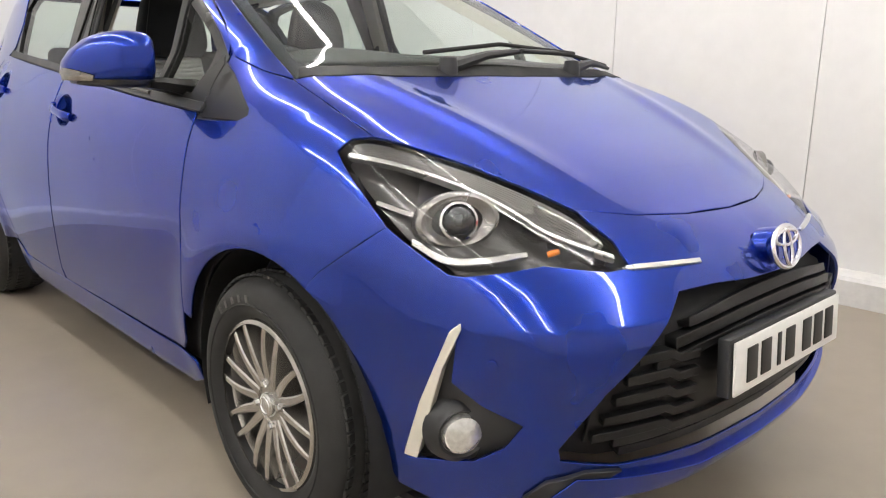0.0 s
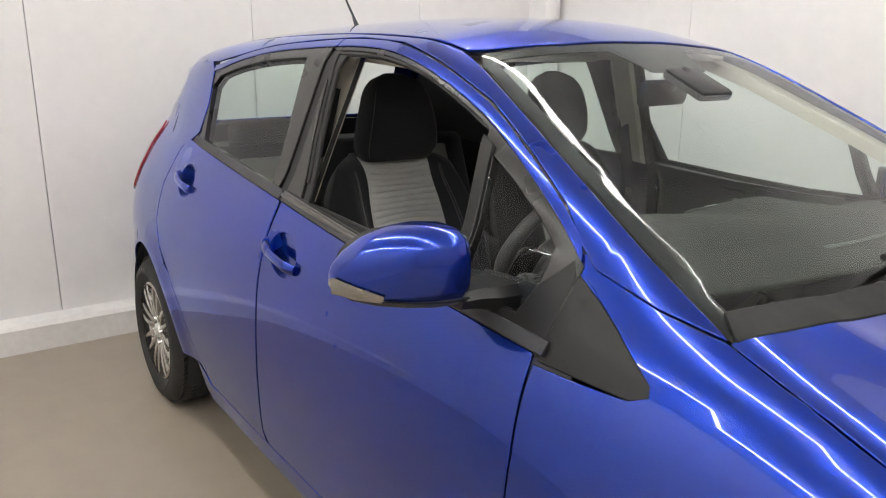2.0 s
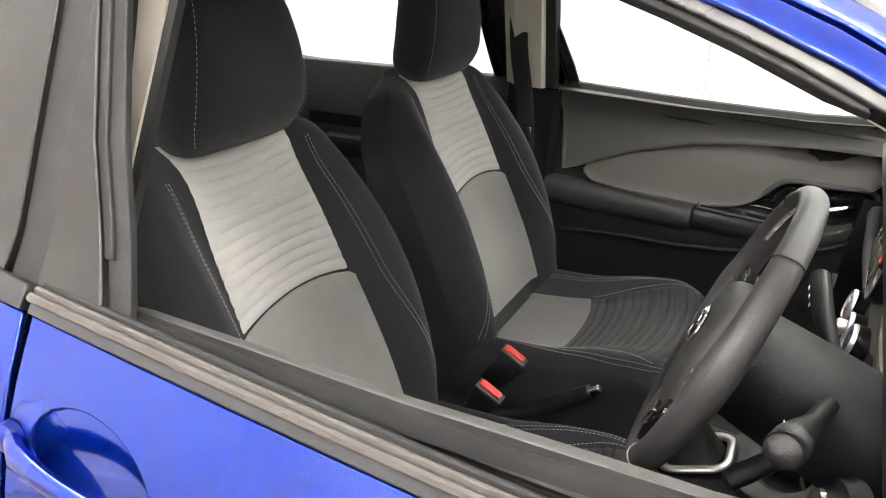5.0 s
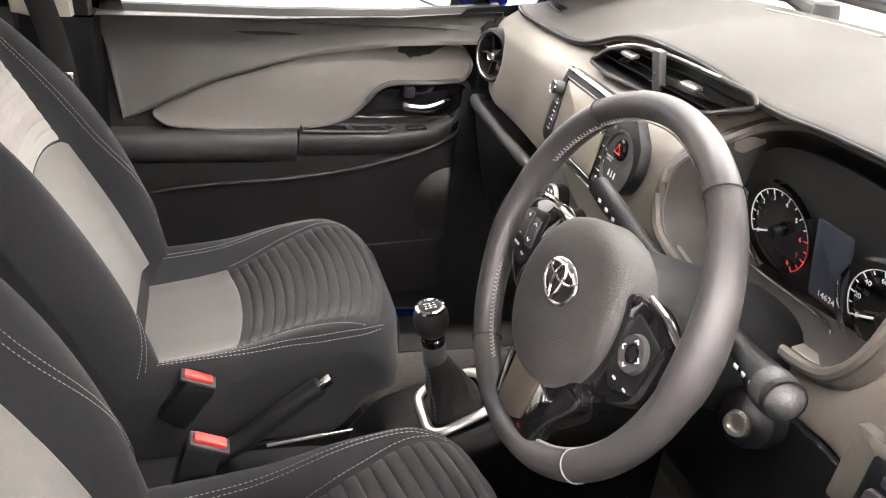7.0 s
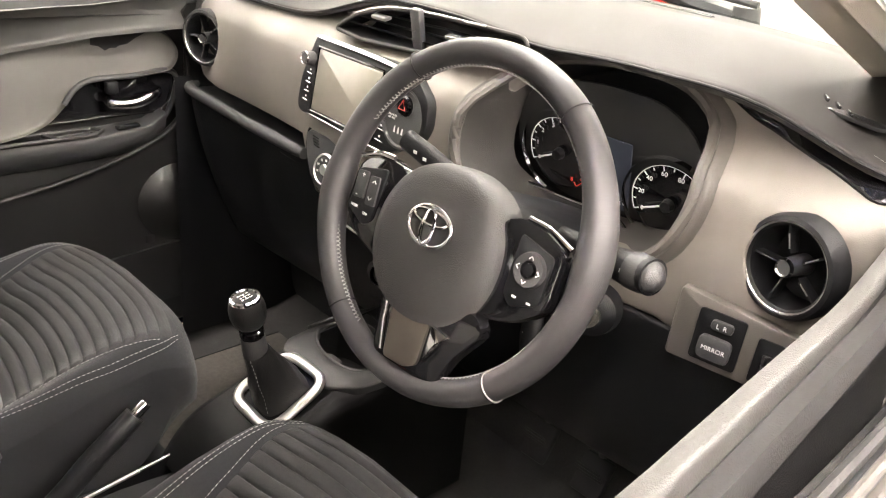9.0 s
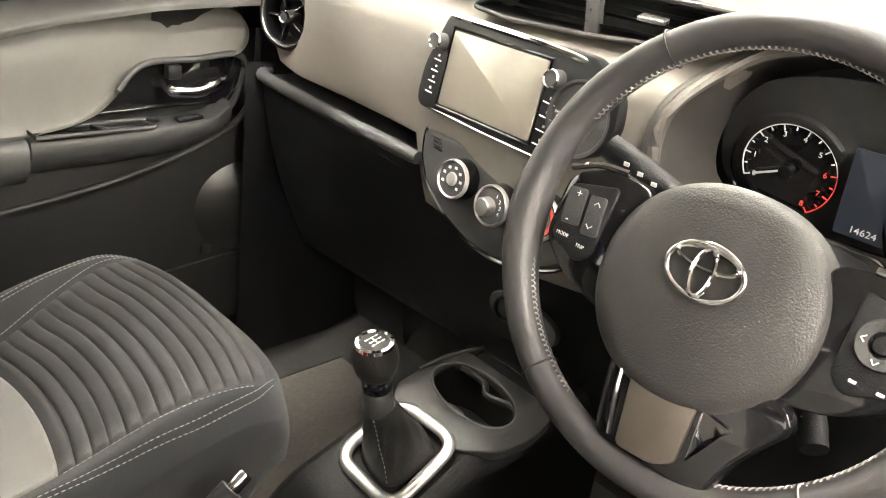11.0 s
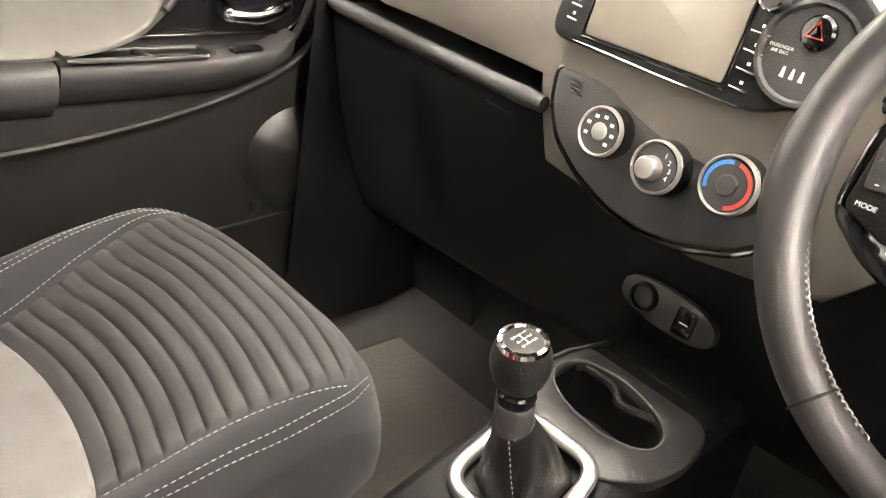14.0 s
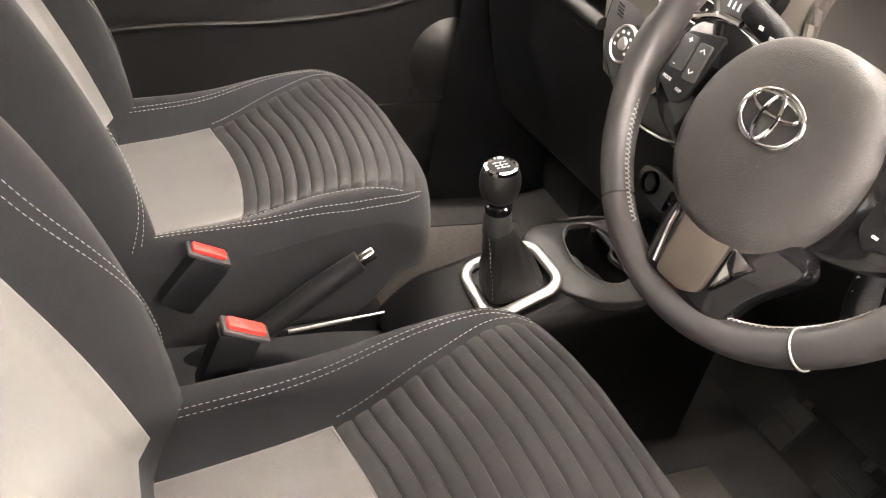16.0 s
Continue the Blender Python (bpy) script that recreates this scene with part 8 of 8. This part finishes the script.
for t in np.linspace(0, 1, 16):
    k = float(smooth_tab(t, [0, 0.15, 0.45, 0.75, 0.92, 1.0], [1.0, 0.92, 0.76, 0.58, 0.50, 0.46]))
    ring = []
    for a in np.linspace(0, 2 * math.pi, 48, endpoint=False):
        c, q = math.cos(a), math.sin(a)
        fold = 1 + 0.045 * math.sin(4 * a + 6 * t) * (1 - t) + 0.030 * math.sin(9 * a - 11 * t) * math.sin(math.pi * t)
        e = 0.62 + 0.38 * t
        ring.append((0.042 * k * math.copysign(abs(c) ** e, c) * fold - 0.003 * t, 0.040 * k * math.copysign(abs(q) ** e, q) * fold, 0.000 + 0.098 * t))
    rows.append(ring)
gt = part("gaiter", moved(skin(rows, False, True), GM), GAITER, gear, "black leather gaiter", angle=60)
tagged(part("gaiter_stitching", moved(dashes([(r[28][0] - 0.001, r[28][1] - 0.001, r[28][2]) for r in rows[1:]], 0.004, 0.003, 0.0007), GM), STITCH, gt), kind="stuff")
KM = pose(-0.8185, -0.002, 0.670, 0, -11, 0)
part("lever_collar", moved(lathe([(0.0190, -0.004), (0.0178, 0.012), (0.0178, 0.026), (0.0165, 0.028)], 28), KM), TRIMDARK, gear, "satin grey collar")
part("lever_flange", moved(lathe([(0.0150, 0.027), (0.0172, 0.029), (0.0180, 0.034), (0.0172, 0.039), (0.0150, 0.041), (0.0145, 0.050)], 32), KM), GLOSS, gear, "gloss black flange")
kb = part("gear_knob", moved(lathe([(0.0145, 0.045), (0.0185, 0.048), (0.0235, 0.056), (0.0258, 0.066), (0.0262, 0.074), (0.0250, 0.083), (0.0215, 0.0925)], 36), KM), GAITER, gear, "black leather gear knob")
part("knob_ring", moved(lathe([(0.0222, 0.0915), (0.0212, 0.0955), (0.0180, 0.0965), (0.0165, 0.0945)], 36), KM), CHROME, kb, "chrome knob ring")
part("knob_cap", moved(lathe([(0, 0.0958), (0.010, 0.0955), (0.0168, 0.0945)], 30), KM), CAP, kb, "gloss black shift cap")
CM = KM @ pose(0, 0, 0.0962, 0, 0, -90)
for i, tx in enumerate(("1", "3", "5")):
    writing("figure", tx, 0.0058, CM @ pose(-0.006 + 0.006 * i, 0.0065, 0), WHITEINK, kb)
for i, tx in enumerate(("2", "4", "6")):
    writing("figure", tx, 0.0058, CM @ pose(-0.006 + 0.006 * i, -0.0065, 0), WHITEINK, kb)
part("shift_lines", moved(join(*[blk(0.0007, 0.006, 0.0004, 0, pose(-0.006 + 0.006 * i, 0, 0)) for i in range(3)], blk(0.0125, 0.0007, 0.0004, 0)), CM), WHITEINK, kb)
# rear part of the console, handbrake, buckles
part("rear_console", skin([[(x, y, z) for y, z in ((-0.085, 0.28), (-0.075, h - 0.02), (-0.055, h), (0.055, h), (0.075, h - 0.02), (0.085, 0.28))] for x, h in ((-0.92, 0.46), (-1.0, 0.47), (-1.2, 0.475), (-1.45, 0.48), (-1.6, 0.47))]), TRIMBLACK, cons, "black rear console")
hb = part("handbrake", tube(curve_through([(-1.20, 0.030, 0.455), (-1.10, 0.030, 0.515), (-1.04, 0.030, 0.567), (-0.985, 0.030, 0.610)], 16), np.interp(np.linspace(0, 1, 16), [0, 0.3, 0.6, 1], [0.018, 0.0155, 0.016, 0.0145]), 14), TRIMBLACK, car, "black handbrake lever with chrome button")
part("brake_button", moved(lathe([(0, 0.018), (0.007, 0.0175), (0.0085, 0.015), (0.0085, -0.006), (0.0125, -0.008), (0.0135, -0.014)], 20), Matrix.Translation((-0.982, 0.030, 0.613)) @ Vector((0.78, 0, 0.62)).to_track_quat("Z", "Y").to_matrix().to_4x4()), CHROME, hb)
for x, y, z, lean in ((-1.152, -0.068, 0.600, -8), (-1.168, 0.096, 0.584, 10)):
    bk = part("belt_buckle", blk(0.030, 0.050, 0.085, 0.006, pose(x - 0.012, y, z - 0.035, 0, 24, 0) @ pose(0, 0, 0, lean, 0, 90)), TRIMBLACK, car, "black belt buckle with red button")
    part("buckle_rim", blk(0.056, 0.029, 0.006, 0.0025, pose(x + 0.006, y, z + 0.005, 0, 24, 0)), TRIMDARK, bk)
    part("red_button", blk(0.046, 0.019, 0.012, 0.004, pose(x + 0.006, y, z + 0.008, 0, 24, 0)), REDBUTTON, bk, "red release button")
# power socket and USB plate under the dash
UM = pose(-0.538, 0.015, 0.695, 0, 8, 0) @ FRONT
us = part("socket_plate", slab([(0.062 * math.copysign(abs(math.cos(t)) ** 0.8, math.cos(t)), 0.024 * math.copysign(abs(math.sin(t)) ** 0.8, math.sin(t)) - 0.06 * 0.062 * math.cos(t)) for t in np.linspace(0, 2 * math.pi, 32, endpoint=False)], 0.012, 0.004, UM), TRIMDARK, dash, "charcoal socket plate")
part("power_socket", moved(lathe([(0, -0.01), (0.012, -0.01), (0.0135, 0.014), (0.0165, 0.014), (0.018, 0.008)], 28), UM @ pose(-0.030, 0.002, 0.004)), GLOSS, us, "round power socket")
part("usb_flap", slab(rounded([(-0.012, -0.016), (0.012, -0.016), (0.012, 0.016), (-0.012, 0.016)], 0.003), 0.004, 0.001, UM @ pose(0.025, -0.001, 0.011)), GLOSS, us, "black usb flap")
part("usb_mark", blk(0.010, 0.0012, 0.0005, 0, UM @ pose(0.025, -0.002, 0.0153)), WHITEINK, us)
part("dash_foot", skin([[(x, y, z) for x, z in ((-0.50, 0.78), (-0.525, 0.70), (-0.49, 0.60))] for y in (-0.13, -0.06, 0.06, 0.13)]), TRIMBLACK, dash, "black dash centre foot")

# rear-view mirror and camera pod, sun visors
rv = part("rear_view_mirror", blk(0.03, 0.20, 0.065, 0.018, pose(-0.72, -0.02, 1.315, 0, 12, 8)), TRIMBLACK, car, "black rear-view mirror")
part("mirror_stem", tube([(-0.708, -0.01, 1.325), (-0.69, 0, 1.350), (-0.675, 0, 1.372)], 0.010, 10), TRIMBLACK, rv)
part("camera_pod", blk(0.13, 0.12, 0.028, 0.012, pose(-0.640, 0.0, 1.338, 0, 25, 0)), TRIMBLACK, car, "black camera pod at the windscreen")
for s in (-1, 1):
    part("sun_visor", blk(0.15, 0.34, 0.016, 0.007, pose(-0.945, s * 0.26, 1.405, 0, 10, 0)), HEADLINER, car, "pale fabric sun visor")

# the fittings measured from the seats sit a little nose-down against the body
SETTLE = pose(0.012, 0.012, 0.006) @ pose(-1.39, 0, 0.843) @ pose(0, 0, 0, 0, 4.8, 0) @ pose(1.39, 0, -0.843)
FIXED = ("seat_cushion", "ribbed_panel", "plain_panel", "cushion_stitching", "headliner", "sun_visor", "rear_view_mirror", "mirror_stem", "camera_pod", "bulkhead", "under_tray", "rear_", "bench_back", "back_panel", "parcel_shelf", "pillar_cover", "mirror_corner")
for ob in set(bpy.data.objects) - BEFORE:
    if ob.name.startswith(FIXED) and not ob.name.startswith("rear_console"):
        continue
    if ob.type == "MESH" and not (ob.parent and ob.parent.name.startswith("floor_mat")):
        ob.data.transform(SETTLE)
    elif ob.type == "EMPTY":
        ob.matrix_basis = SETTLE @ ob.matrix_basis
